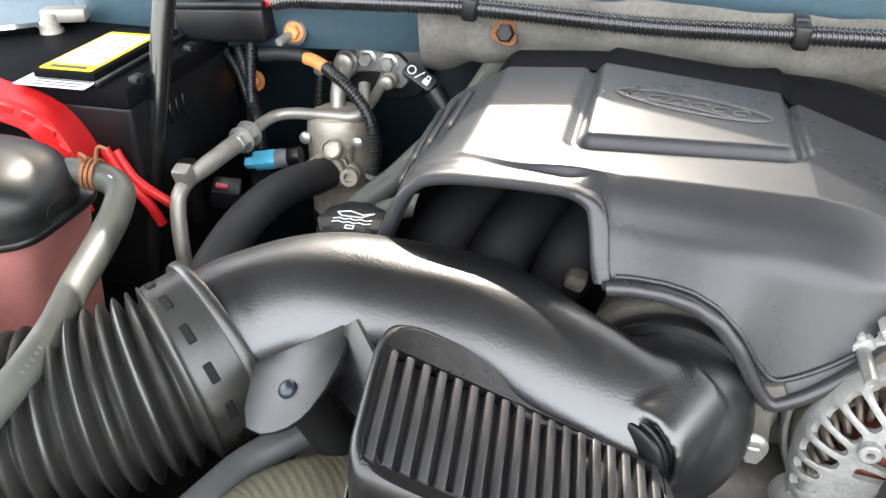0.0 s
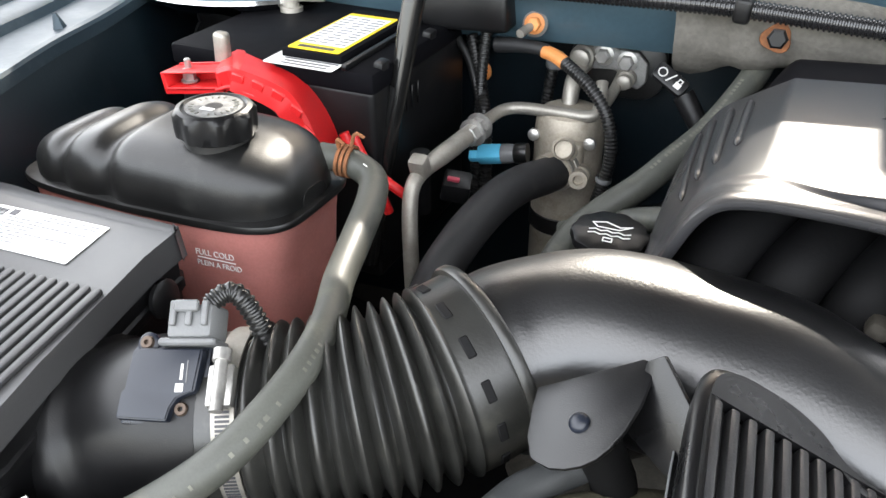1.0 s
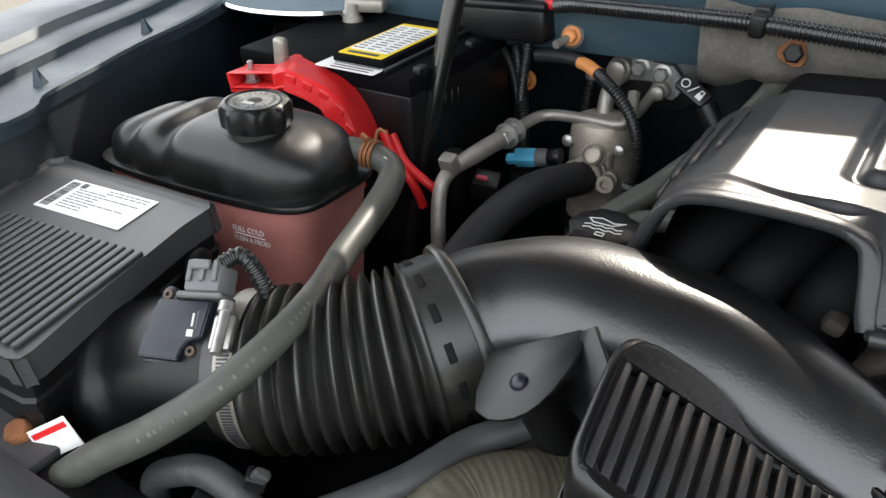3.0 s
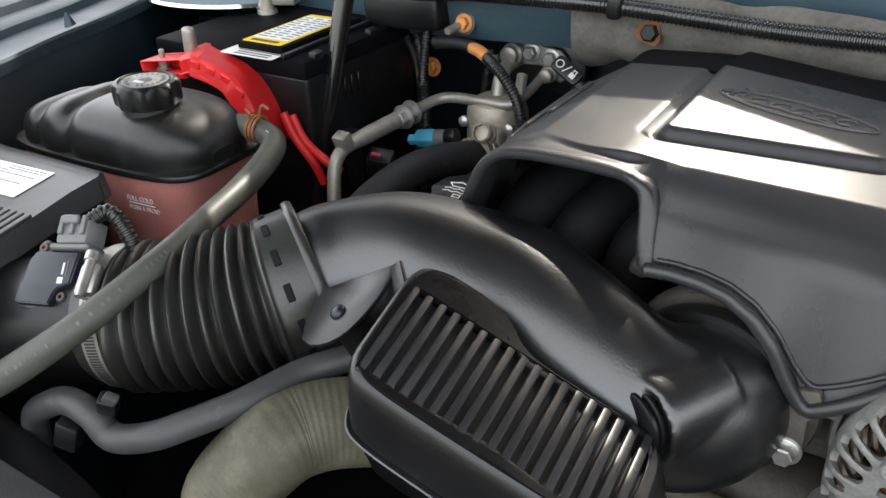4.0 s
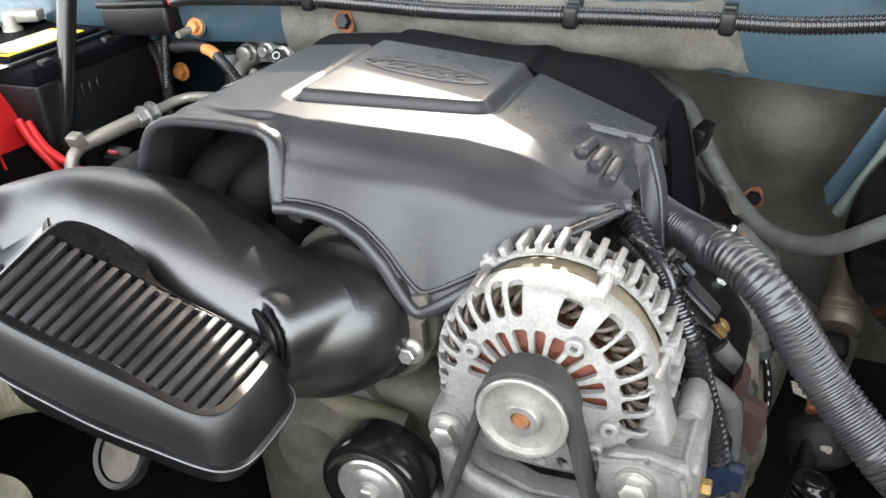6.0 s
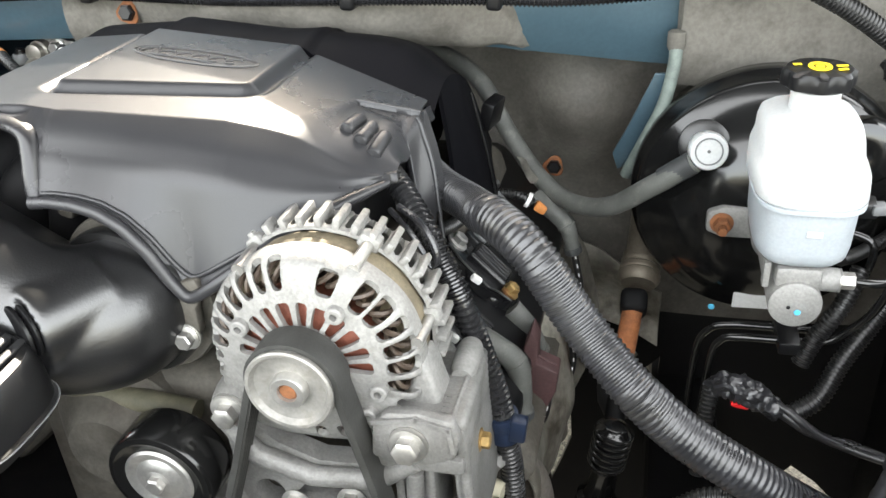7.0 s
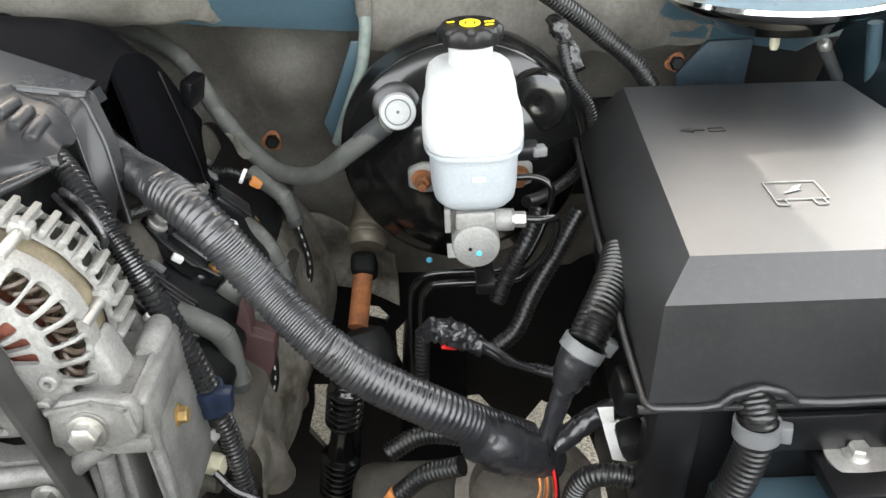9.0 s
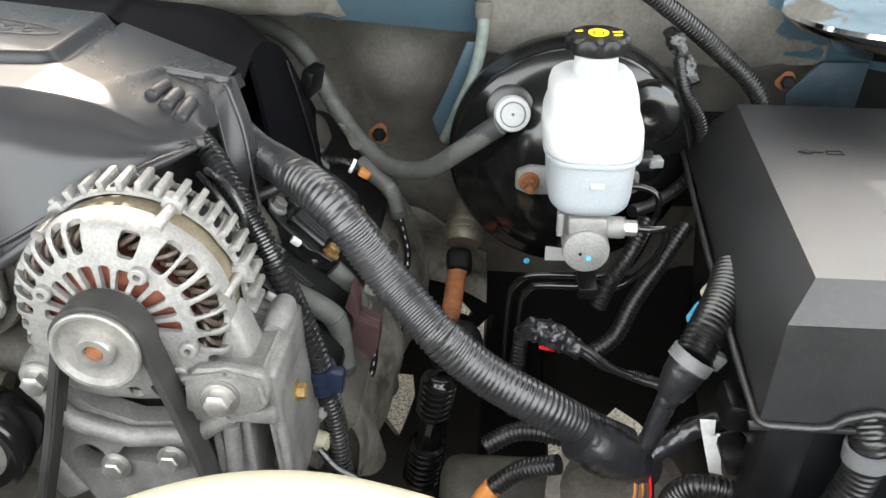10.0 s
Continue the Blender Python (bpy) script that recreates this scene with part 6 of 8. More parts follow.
def accessory_bracket():
    t = thing("accessory_bracket", (0.25, 0.45, 0.85), "cast aluminium accessory bracket below the alternator", "bracket")
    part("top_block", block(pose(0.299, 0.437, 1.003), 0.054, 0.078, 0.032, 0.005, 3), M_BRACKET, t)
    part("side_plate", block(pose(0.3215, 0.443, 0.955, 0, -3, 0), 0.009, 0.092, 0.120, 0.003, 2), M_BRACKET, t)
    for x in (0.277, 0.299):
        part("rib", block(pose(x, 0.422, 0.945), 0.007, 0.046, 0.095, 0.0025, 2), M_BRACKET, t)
    # recess shade between the ribs is put into this darker casting colour
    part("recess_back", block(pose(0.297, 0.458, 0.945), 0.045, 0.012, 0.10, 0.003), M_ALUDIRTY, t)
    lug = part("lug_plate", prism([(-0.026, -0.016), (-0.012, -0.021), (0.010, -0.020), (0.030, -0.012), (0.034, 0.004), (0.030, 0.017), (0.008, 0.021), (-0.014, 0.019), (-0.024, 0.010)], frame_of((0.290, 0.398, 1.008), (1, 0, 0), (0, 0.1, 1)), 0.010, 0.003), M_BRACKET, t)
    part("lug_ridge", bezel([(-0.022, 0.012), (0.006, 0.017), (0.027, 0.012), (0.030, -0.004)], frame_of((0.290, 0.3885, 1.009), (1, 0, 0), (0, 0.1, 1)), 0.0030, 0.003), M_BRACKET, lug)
    part("washer", lathe([(0.0135, 0), (0.0135, 0.002), (0.009, 0.0024)], (0.290, 0.3885, 1.006), (0, -1, 0.1), 28), M_STEEL, lug)
    m = frame_of((0.224, 0.402, 0.975), (1, 0, 0), (0, 0, 1))
    web = [(-0.075, 0.03), (-0.055, 0.025), (-0.035, 0.004), (-0.005, -0.008), (0.03, -0.006), (0.055, 0.008), (0.075, 0.02), (0.075, -0.05), (0.06, -0.10), (0.02, -0.13), (-0.04, -0.12), (-0.07, -0.05)]
    holes = [[(-0.030, -0.045), (-0.012, -0.024), (0.016, -0.022), (0.010, -0.050)], [(0.034, -0.022), (0.058, -0.016), (0.058, -0.055), (0.040, -0.060)], circle(0.012, 16, -0.048, -0.045)]
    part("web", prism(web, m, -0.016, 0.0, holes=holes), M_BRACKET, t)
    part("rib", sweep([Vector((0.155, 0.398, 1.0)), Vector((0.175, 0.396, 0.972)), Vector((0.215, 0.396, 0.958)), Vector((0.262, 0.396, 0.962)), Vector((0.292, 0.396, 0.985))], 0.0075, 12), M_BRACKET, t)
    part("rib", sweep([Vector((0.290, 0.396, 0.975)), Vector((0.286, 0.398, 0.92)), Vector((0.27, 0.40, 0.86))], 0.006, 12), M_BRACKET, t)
    for x, z in ((0.240, 0.935), (0.196, 0.925), (0.276, 0.90)):
        part("bolt", hexbolt((x, 0.400, z), (0, -1, 0.1), 0.0080, 0.010), M_STEEL, t)
    part("side_bolt", hexbolt((0.3245, 0.442, 0.967), (1, 0, 0), 0.0062, 0.008), M_BRASS, t)
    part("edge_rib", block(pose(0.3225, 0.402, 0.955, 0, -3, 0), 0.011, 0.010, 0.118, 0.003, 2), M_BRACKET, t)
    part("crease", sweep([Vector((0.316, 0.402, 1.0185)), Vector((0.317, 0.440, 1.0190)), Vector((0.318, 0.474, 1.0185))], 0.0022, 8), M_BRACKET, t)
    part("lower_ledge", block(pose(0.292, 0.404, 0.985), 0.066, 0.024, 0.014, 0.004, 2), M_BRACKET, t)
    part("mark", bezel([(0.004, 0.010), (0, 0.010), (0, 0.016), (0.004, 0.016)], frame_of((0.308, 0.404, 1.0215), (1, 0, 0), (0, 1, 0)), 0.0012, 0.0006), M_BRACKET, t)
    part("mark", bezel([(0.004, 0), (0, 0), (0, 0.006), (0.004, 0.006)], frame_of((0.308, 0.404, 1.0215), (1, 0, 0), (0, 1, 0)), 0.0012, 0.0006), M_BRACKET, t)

    t.location += Vector((0.005, 0.001, 0.007))


accessory_bracket()


def tensioner():
    t = thing("belt_tensioner", (0.116, 0.40, 0.90), "black plastic tensioner pulley with a steel hub", "tensioner")
    o = Vector((0.116, 0.402, 0.968))
    part("pulley", lathe([(0.030, 0.0), (0.0385, 0.0), (0.0395, -0.002), (0.0395, -0.030), (0.038, -0.0325), (0.034, -0.0335), (0.030, -0.031)], o, (0, 1, 0), 56), M_BOOST, t)
    part("hub", lathe([(0.0255, -0.02), (0.0262, -0.0315), (0.0245, -0.0330), (0.018, -0.0310), (0.014, -0.0335), (0.0085, -0.0340)], o, (0, 1, 0), 40), M_STEEL, t, "steel hub with rust stains")
    part("bolt", hexbolt(o + Vector((0, -0.033, 0)), (0, -1, 0), 0.0068, 0.007), M_STEEL, t)
    part("arm", block(pose(0.135, 0.412, 0.940, 0, -30, 0), 0.03, 0.02, 0.11, 0.008, 3), M_ALU, t)


tensioner()


def drive_belt():
    t = thing("drive_belt", (0.224, 0.395, 0.80), "ribbed black rubber drive belt over the alternator pulley", "drive belt")
    pts = []
    for a in range(-8, 190, 8):
        pts.append((0.227 + 0.0316 * math.cos(radians(a)), 1.061 + 0.0316 * math.sin(radians(a))))
    pts = [(0.302, 0.80), (0.288, 0.90), (0.276, 0.975)] + pts + [(0.172, 0.985), (0.146, 0.91), (0.115, 0.82)]
    rings = []
    w = 0.021
    for i, (x, z) in enumerate(pts):
        a, b = pts[max(0, i - 1)], pts[min(len(pts) - 1, i + 1)]
        d = Vector((b[0] - a[0], 0, b[1] - a[1])).normalized()
        nrm = Vector((-d.z, 0, d.x)) * -1
        c = Vector((x, 0.3855, z))
        rings.append([c + nrm * 0.0 + Vector((0, s * w / 2, 0)) for s in (-1, -0.6, -0.2, 0.2, 0.6, 1)] + [c + nrm * -0.0045 + Vector((0, s * w / 2, 0)) for s in (1, -1)])
    part("band", loft(rings), M_BELT, t)
    for k in range(5):                             # ribs on the running side
        s = -0.8 + 0.4 * k
        part("rib", loft([[r[0].lerp(r[5], (s + 1) / 2 + d) + (r[7] - r[0]) * q for d, q in ((-0.07, 0.95), (-0.03, 1.35), (0.03, 1.35), (0.07, 0.95))] for r in rings]), M_BELT, t)


drive_belt()


def coil_pack(top, low, boot, lead):
    """A coil lying between its two bolts, with its plug boot and lead."""
    top, low = Vector(top), Vector(low)
    mid = top.lerp(low, 0.5)
    t = thing("ignition_coil", mid - Vector((0, 0, 0.03)), "black ignition coil with a grey plug boot", "ignition coil", "ignition coils")
    m = frame_of(mid, low - top, (-0.25, 0.93, 0.1))
    if m.col[2].x < 0:
        m = m @ Matrix.Rotation(math.pi, 4, "X")
    n = (low - top).length
    h = n / 2
    outline = [(-h - 0.011, 0.010), (-h - 0.012, -0.006), (-h - 0.004, -0.014), (-h * 0.55, -0.021), (h * 0.45, -0.023), (h * 0.75, -0.016), (h + 0.006, -0.012), (h + 0.012, -0.003), (h + 0.009, 0.009), (h * 0.7, 0.018), (h * 0.3, 0.024), (-h * 0.7, 0.024), (-h * 0.95, 0.016)]
    part("plate", prism(outline, m @ pose(0, 0, 0.006), -0.014, 0.0016, 2), M_COIL, t)
    part("body", block(m @ pose(0.003, 0.002, -0.014), n * 0.95, 0.038, 0.030, 0.007, 3), M_COIL, t)
    part("core", block(m @ pose(0.004, 0.003, 0.009), n * 0.66, 0.030, 0.010, 0.003, 3), M_COIL, t)
    for k in range(4):
        part("ridge", block(m @ pose(0.004, -0.006 + 0.0062 * k, 0.0150), n * 0.56, 0.0030, 0.0034, 0.0009, 2), M_RIB, t)
    part("edge_bead", sweep(resample([m @ Vector((x, y - 0.0010, 0.0062)) for x, y in outline[2:7]], 0.003)[0], 0.0010, 8), M_RIB, t)
    part("plug", block(m @ pose(-n * 0.30, 0.030, 0.003), 0.026, 0.020, 0.017, 0.003), M_COIL, t)
    part("plug_lock", block(m @ pose(-n * 0.30, 0.030, 0.0125), 0.014, 0.008, 0.004, 0.001), M_GREYCONN, t)
    part("plug_clip", block(m @ pose(n * 0.02, -0.033, 0.008, 0, 0, 20), 0.010, 0.006, 0.006, 0.0015), M_PAPER, t, "white locking clip")
    for x, material, r in ((-h, M_STEEL, 0.0072), (h, M_BRASS, 0.0064)):
        part("washer", lathe([(r + 0.0028, 0), (r + 0.0028, 0.0014), (r * 0.8, 0.0018)], m @ Vector((x, -0.002, 0.006)), m.col[2].xyz, 24), material, t)
        part("bolt", hexbolt(m @ Vector((x, -0.002, 0.007)), m.col[2].xyz, r, 0.008), material, t)
    part("boot", hose(boot, lambda s: 0.0100 - 0.0024 * smooth(0.45, 1, s) + (0.0015 if s > 0.93 else 0), 18, 0.004), M_DUSTHOSE, t, "grey rubber plug boot")
    e = Vector(boot[len(boot) // 2])
    g = (Vector(boot[-1]) - Vector(boot[-2])).normalized()
    part("boot_end", lathe([(0.0082, -0.004), (0.0098, -0.003), (0.0098, 0.004), (0.0070, 0.006)], boot[-1], g, 20), M_HOSEGREY, t)
    part("boot_ring", lathe([(0.0090, -0.002), (0.0106, -0.0015), (0.0106, 0.0015), (0.0090, 0.002)], e, Vector(boot[len(boot) // 2 + 1]) - Vector(boot[len(boot) // 2 - 1]), 20), M_DUSTHOSE, t)
    line = part("plug_lead", hose(lead, 0.0042, 12), M_RUBBER, t)
    pts, _ = resample(catmull(lead, 8), 0.006)
    for p, (tt, a, b) in list(zip(pts, frames(pts)))[2:-3:2]:
        d = (Vector((0.2, -0.9, 0.4)) - tt * tt.dot(Vector((0.2, -0.9, 0.4)))).normalized()
        part("print_bar", block(frame_of(p + d * 0.0043, tt, d.cross(tt)), 0.005, 0.0014, 0.0002, 0), M_INKLIGHT, line)
    return t


coil_pack((0.268, 0.638, 1.018), (0.316, 0.628, 0.977), ((0.322, 0.622, 0.968), (0.336, 0.622, 0.950), (0.346, 0.628, 0.920), (0.351, 0.628, 0.900)),
          ((0.351, 0.628, 0.905), (0.356, 0.626, 0.88), (0.352, 0.626, 0.845), (0.337, 0.63, 0.814), (0.32, 0.64, 0.80)))
coil_pack((0.262, 0.562, 1.012), (0.314, 0.552, 0.968), ((0.304, 0.548, 0.990), (0.322, 0.549, 0.978), (0.338, 0.551, 0.962), (0.343, 0.550, 0.935), (0.3435, 0.550, 0.912)),
          ((0.3435, 0.550, 0.918), (0.3435, 0.550, 0.894), (0.3445, 0.550, 0.86), (0.3445, 0.552, 0.825), (0.335, 0.56, 0.80)))
coil_pack((0.276, 0.745, 1.000), (0.318, 0.765, 0.945), ((0.318, 0.752, 0.955), (0.338, 0.735, 0.945), (0.352, 0.728, 0.92), (0.358, 0.725, 0.90)),
          ((0.358, 0.725, 0.905), (0.366, 0.72, 0.88), (0.37, 0.72, 0.84), (0.36, 0.72, 0.80)))
coil_pack((0.270, 0.850, 0.985), (0.312, 0.868, 0.945), ((0.318, 0.815, 0.985), (0.335, 0.806, 0.976), (0.353, 0.80, 0.960), (0.360, 0.80, 0.932)),
          ((0.360, 0.80, 0.936), (0.366, 0.80, 0.905), (0.3695, 0.80, 0.88), (0.366, 0.80, 0.853), (0.352, 0.80, 0.83)))


def exhaust_manifold():
    t = thing("exhaust_manifold", (0.36, 0.66, 0.72), "heat-stained exhaust manifold and shield beside the block", "exhaust manifold")

    def shield(u, v):
        """Pressed sheet: a soft shoulder that narrows downwards and to the front."""
        y = 0.52 + 0.34 * u
        z = 0.915 + 0.020 * smooth(0.2, 0.9, u) - (0.26 + 0.05 * u) * v
        x = 0.312 + 0.070 * math.sin(math.pi * min(1, 0.12 + 0.95 * v)) * (0.72 + 0.3 * u) - 0.03 * v * (1 - u) + 0.010 * math.sin(14 * u + 3 * v) * (1 - v) + 0.008 * noise.noise(Vector((u * 6, v * 6, 2)))
        return Vector((x, y, z))
    part("heat_shield", sheet(shield, 48, 30, 0.002), M_SHIELD, t, "pale pressed sheet heat shield", angle=60)
    for k in range(3):
        y = 0.55 + 0.11 * k
        part("port_pipe", hose([(0.290, y, 0.860), (0.325, y - 0.004, 0.858), (0.345, y + 0.01, 0.825), (0.350, y + 0.03, 0.77)], 0.0195, 16), M_MANIFOLD, t)
    fold = [(0.327, 0.933), (0.335, 0.938), (0.345, 0.968), (0.351, 0.958), (0.350, 0.934), (0.369, 0.926), (0.367, 0.905), (0.352, 0.868), (0.320, 0.868)]
    sleeve = part("heat_sleeve", prism([(x, z) for x, z in fold], frame_of((0, 0.612, 0), (1, 0, 0), (0, 0, 1)), 0.024, 0.002, 2), M_MAROON, t, "dull maroon heat sleeve")
    part("fold_edge", sweep([Vector((0.328, 0.5995, 0.934)), Vector((0.348, 0.5990, 0.936)), Vector((0.367, 0.5995, 0.926))], 0.0016, 8), M_MAROON, sleeve)
    part("heat_sleeve", block(pose(0.322, 0.520, 0.900, 0, -10, 12), 0.030, 0.020, 0.050, 0.004, 2), M_MAROON, t, "dull maroon heat sleeve")
    part("sensor_body", sweep([Vector((0.295, 0.500, 0.862)), Vector((0.330, 0.492, 0.858))], 0.0115, 14), M_ALUDIRTY, t)
    part("sensor_plug", sweep([Vector((0.318, 0.494, 0.878)), Vector((0.336, 0.490, 0.876))], 0.0095, 12), M_CREAM, t)
    for (x, y, z) in ((0.338, 0.585, 0.895), (0.342, 0.53, 0.875), (0.33, 0.49, 0.91)):
        part("bolt", hexbolt((x, y, z), (0.8, -0.5, 0.5), 0.006, 0.008), M_STEEL, t)


exhaust_manifold()


# small looms, a stay and scraps round the coils
rail = thing("coil_loom", (0.29, 0.80, 0.98), "black corrugated loom with a white ring over the coils", "wiring loom", "corrugated looms")
part("conduit", conduit([(0.235, 0.79, 1.005), (0.255, 0.795, 1.000), (0.280, 0.80, 0.995), (0.302, 0.80, 0.993), (0.316, 0.80, 0.985)], 0.0058, 0.0036, 0.001, 14), M_RUBBER, rail)
part("ring", lathe([(0.0066, -0.002), (0.0085, -0.002), (0.0085, 0.002), (0.0066, 0.002)], (0.312, 0.80, 0.988), (0.8, 0, -0.4), 20, cap=False), M_PAPER, rail)
part("orange_lock", block(pose(0.325, 0.80, 0.980, 0, 30, 0), 0.014, 0.012, 0.010, 0.003), M_ORANGE, rail)
solid("coil_harness", conduit([(0.262, 0.600, 1.052), (0.270, 0.64, 1.040), (0.272, 0.69, 1.030), (0.274, 0.74, 1.020), (0.276, 0.80, 1.005)], 0.0062, 0.0036, 0.001, 14), M_RUBBER, "slim corrugated loom along the ignition coils", "wiring loom", "corrugated looms")
stay = thing("alternator_stay", (0.29, 0.52, 0.96), "flat dark steel stay with a rusty bolt", "stay")
part("bar", sweep([Vector((0.262, 0.535, 1.012)), Vector((0.284, 0.52, 0.998)), Vector((0.306, 0.505, 0.980))], 0.0085, 10, lambda w, s: 1 - 0.55 * abs(math.sin(w))), M_SCUFF, stay)
part("bolt", hexbolt((0.306, 0.502, 0.984), (0.5, -0.6, 0.6), 0.0068, 0.009), M_STEEL, stay)
solid("foil_scrap", sheet(lambda u, v: Vector((0.296 + 0.012 * u + 0.016 * v, 0.818 + 0.004 * math.sin(6 * v + 3 * u), 1.030 - 0.030 * v - 0.004 * u)), 5, 8, 0.0006), M_FELT, "crumpled tan insulation scrap behind the coils", "scrap")


# ---- driver's side: servo, brake cylinder, fuse box, steering, looms ----
def brake_servo():
    t = thing("brake_servo", (0.55, 0.84, 0.86), "gloss black round brake servo on the bulkhead", "brake servo")
    c = (0.548, 0.79, 1.000)
    ax = (0, 1, 0.0)
    part("shell", lathe([(0.030, -0.045), (0.060, -0.040), (0.085, -0.028), (0.100, -0.010), (0.112, 0.002), (0.122, 0.006), (0.126, 0.012), (0.126, 0.022), (0.1305, 0.026), (0.1315, 0.032), (0.1315, 0.040), (0.128, 0.046), (0.122, 0.060), (0.118, 0.10), (0.10, 0.12)], c, ax, 84), M_BOOST, t, angle=50)
    part("boss", lathe([(0.032, 0.006), (0.031, -0.004), (0.028, -0.009), (0.020, -0.0115), (0.0085, -0.0120), (0.0060, -0.0112), (0.002, -0.0110)], (0.622, 0.775, 1.068), (0.15, 1, -0.1), 32), M_BOOST, t)
    part("maker_label", prism(rounded(0.042, 0.022, 0.001, 2), frame_of((0.547, 0.7695, 0.903), (1, 0.0, 0.02), (0, -0.3, 1)), 0.0008), M_PAPER, t, "white printed label")
    part("paint_dot", lathe([(0.0035, 0), (0.003, -0.001)], (0.506, 0.766, 0.894), ax, 12), M_BLUECONN, t)
    v = part("check_valve", lathe([(0.008, 0.03), (0.012, 0.012), (0.0165, 0.008), (0.0175, 0.0), (0.0175, -0.008), (0.0160, -0.011), (0.004, -0.0112)], (0.484, 0.742, 1.077), (-0.1, 1, -0.25), 32), M_WHITE, t, "white nylon check valve")
    part("valve_rim", lathe([(0.0125, -0.0112), (0.0125, -0.0124), (0.0112, -0.0124), (0.0112, -0.0112)], (0.484, 0.742, 1.077), (-0.1, 1, -0.25), 32, cap=False), M_GREYCONN, v)
    part("valve_dot", lathe([(0.0016, -0.0112), (0.0012, -0.0118)], (0.484, 0.742, 1.077), (-0.1, 1, -0.25), 10), M_GREYCONN, v)
    part("grommet", lathe([(0.0235, 0.0), (0.0235, -0.004), (0.019, -0.007)], (0.482, 0.768, 1.072), (-0.1, 1, -0.25), 32), M_RUBBER, t)


brake_servo()


def brake_cylinder():
    t = thing("brake_cylinder", (0.55, 0.66, 0.99), "cast aluminium brake master cylinder with a white fluid reservoir", "master cylinder")
    part("cylinder", lathe([(0.0165, 0.0), (0.0195, 0.0015), (0.0200, 0.004), (0.0200, 0.10), (0.024, 0.11), (0.024, 0.15)], (0.550, 0.588, 1.014), (0, 1, 0), 40), M_ALU, t)
    part("saddle", block(pose(0.550, 0.622, 1.036), 0.034, 0.060, 0.018, 0.004), M_ALU, t)
    part("outlet_boss", lathe([(0.0095, -0.004), (0.0095, 0.014), (0.008, 0.016)], (0.566, 0.606, 1.030), (1, -0.05, 0.0), 20), M_ALU, t)
    part("union_nut", hexbolt((0.581, 0.6055, 1.030), (1, -0.05, 0), 0.0068, 0.012), M_STEEL, t)
    part("paint_dot", lathe([(0.0026, 0), (0.0022, -0.0006)], (0.552, 0.5872, 1.009), (0, 1, 0), 12), M_BLUECONN, t)
    part("dimple", lathe([(0.0016, 0), (0.0013, -0.0008)], (0.545, 0.5873, 1.013), (0, 1, 0), 10), M_DARK, t)
    part("flange", prism([(-0.062, -0.010), (-0.048, -0.016), (0.048, -0.016), (0.062, -0.010), (0.062, 0.010), (0.048, 0.016), (-0.048, 0.016), (-0.062, 0.010)], frame_of((0.552, 0.742, 1.004), (1, 0, 0), (0, 0, 1)), -0.010, 0.003), M_ALU, t)
    for x in (0.504, 0.600):
        part("nut", hexbolt((x, 0.7415, 1.004), (0, -1, 0), 0.0078, 0.012), M_RUST, t, "rust-stained nut")
        part("stud", lathe([(0.0042, 0), (0.0042, -0.020)], (x, 0.7415, 1.004), (0, 1, 0), 12), M_RUST, t)
    part("side_tab", block(pose(0.527, 0.600, 1.036), 0.005, 0.010, 0.022, 0.001), M_ALU, t)

    def ring(z, hx, y0, y1, e=0.55, n=48):
        out = []
        for k in range(n):
            w = 2 * math.pi * k / n
            cx, sy = math.cos(w), math.sin(w)
            out.append(Vector((0.5505 + hx * abs(cx) ** e * (1 if cx > 0 else -1), (y0 + y1) / 2 + (y1 - y0) / 2 * abs(sy) ** e * (1 if sy > 0 else -1), z)))
        return out
    # upper half whiter than the translucent lower: sunlight is put into its colour
    low = [ring(1.046, 0.024, 0.596, 0.68), ring(1.0485, 0.030, 0.590, 0.69), ring(1.054, 0.0345, 0.585, 0.70), ring(1.062, 0.0358, 0.583, 0.702), ring(1.090, 0.0366, 0.580, 0.705), ring(1.098, 0.0372, 0.579, 0.706)]
    part("lower_reservoir", loft(low), M_MILKY, t, "bluish translucent lower reservoir half", 60)
    part("weld_seam", loft([ring(1.0975, 0.0385, 0.578, 0.706), ring(1.098, 0.0408, 0.5755, 0.708), ring(1.1012, 0.0408, 0.5755, 0.708), ring(1.1017, 0.0385, 0.578, 0.706)]), M_MILKY, t)
    up = [ring(1.1012, 0.0395, 0.578, 0.706), ring(1.104, 0.0412, 0.5765, 0.707), ring(1.117, 0.0406, 0.5800, 0.707), ring(1.1215, 0.0392, 0.586, 0.706), ring(1.1235, 0.0380, 0.592, 0.706), ring(1.126, 0.0374, 0.597, 0.705), ring(1.136, 0.0368, 0.606, 0.703), ring(1.143, 0.0350, 0.613, 0.699), ring(1.1480, 0.0310, 0.620, 0.692, 0.65), ring(1.151, 0.0215, 0.636, 0.678, 0.95)]
    part("upper_reservoir", loft(up), M_WHITE, t, "white upper reservoir half with sunlight in its tone", 60)
    part("filler_neck", lathe([(0.0205, -0.006), (0.0188, -0.003), (0.0180, 0.0), (0.0180, 0.018)], (0.5515, 0.656, 1.152), (0, 0, 1), 36), M_WHITE, t)
    part("level_mark", block(pose(0.553, 0.5798, 1.081), 0.011, 0.001, 0.005, 0.0003, 1), M_WHITE, t)
    wave = lambda w, r, h: r * (1 + (0.055 * math.cos(8 * w) if 0.001 < h < 0.0125 else 0))
    cap = part("cap", lathe([(0.0225, 0), (0.0252, 0.0015), (0.0256, 0.006), (0.0252, 0.0115), (0.0230, 0.0138), (0.003, 0.0142)], (0.5515, 0.656, 1.168), (0, -0.02, 1), 72, wave), M_BLACK, t, "black fluted cap with yellow print")
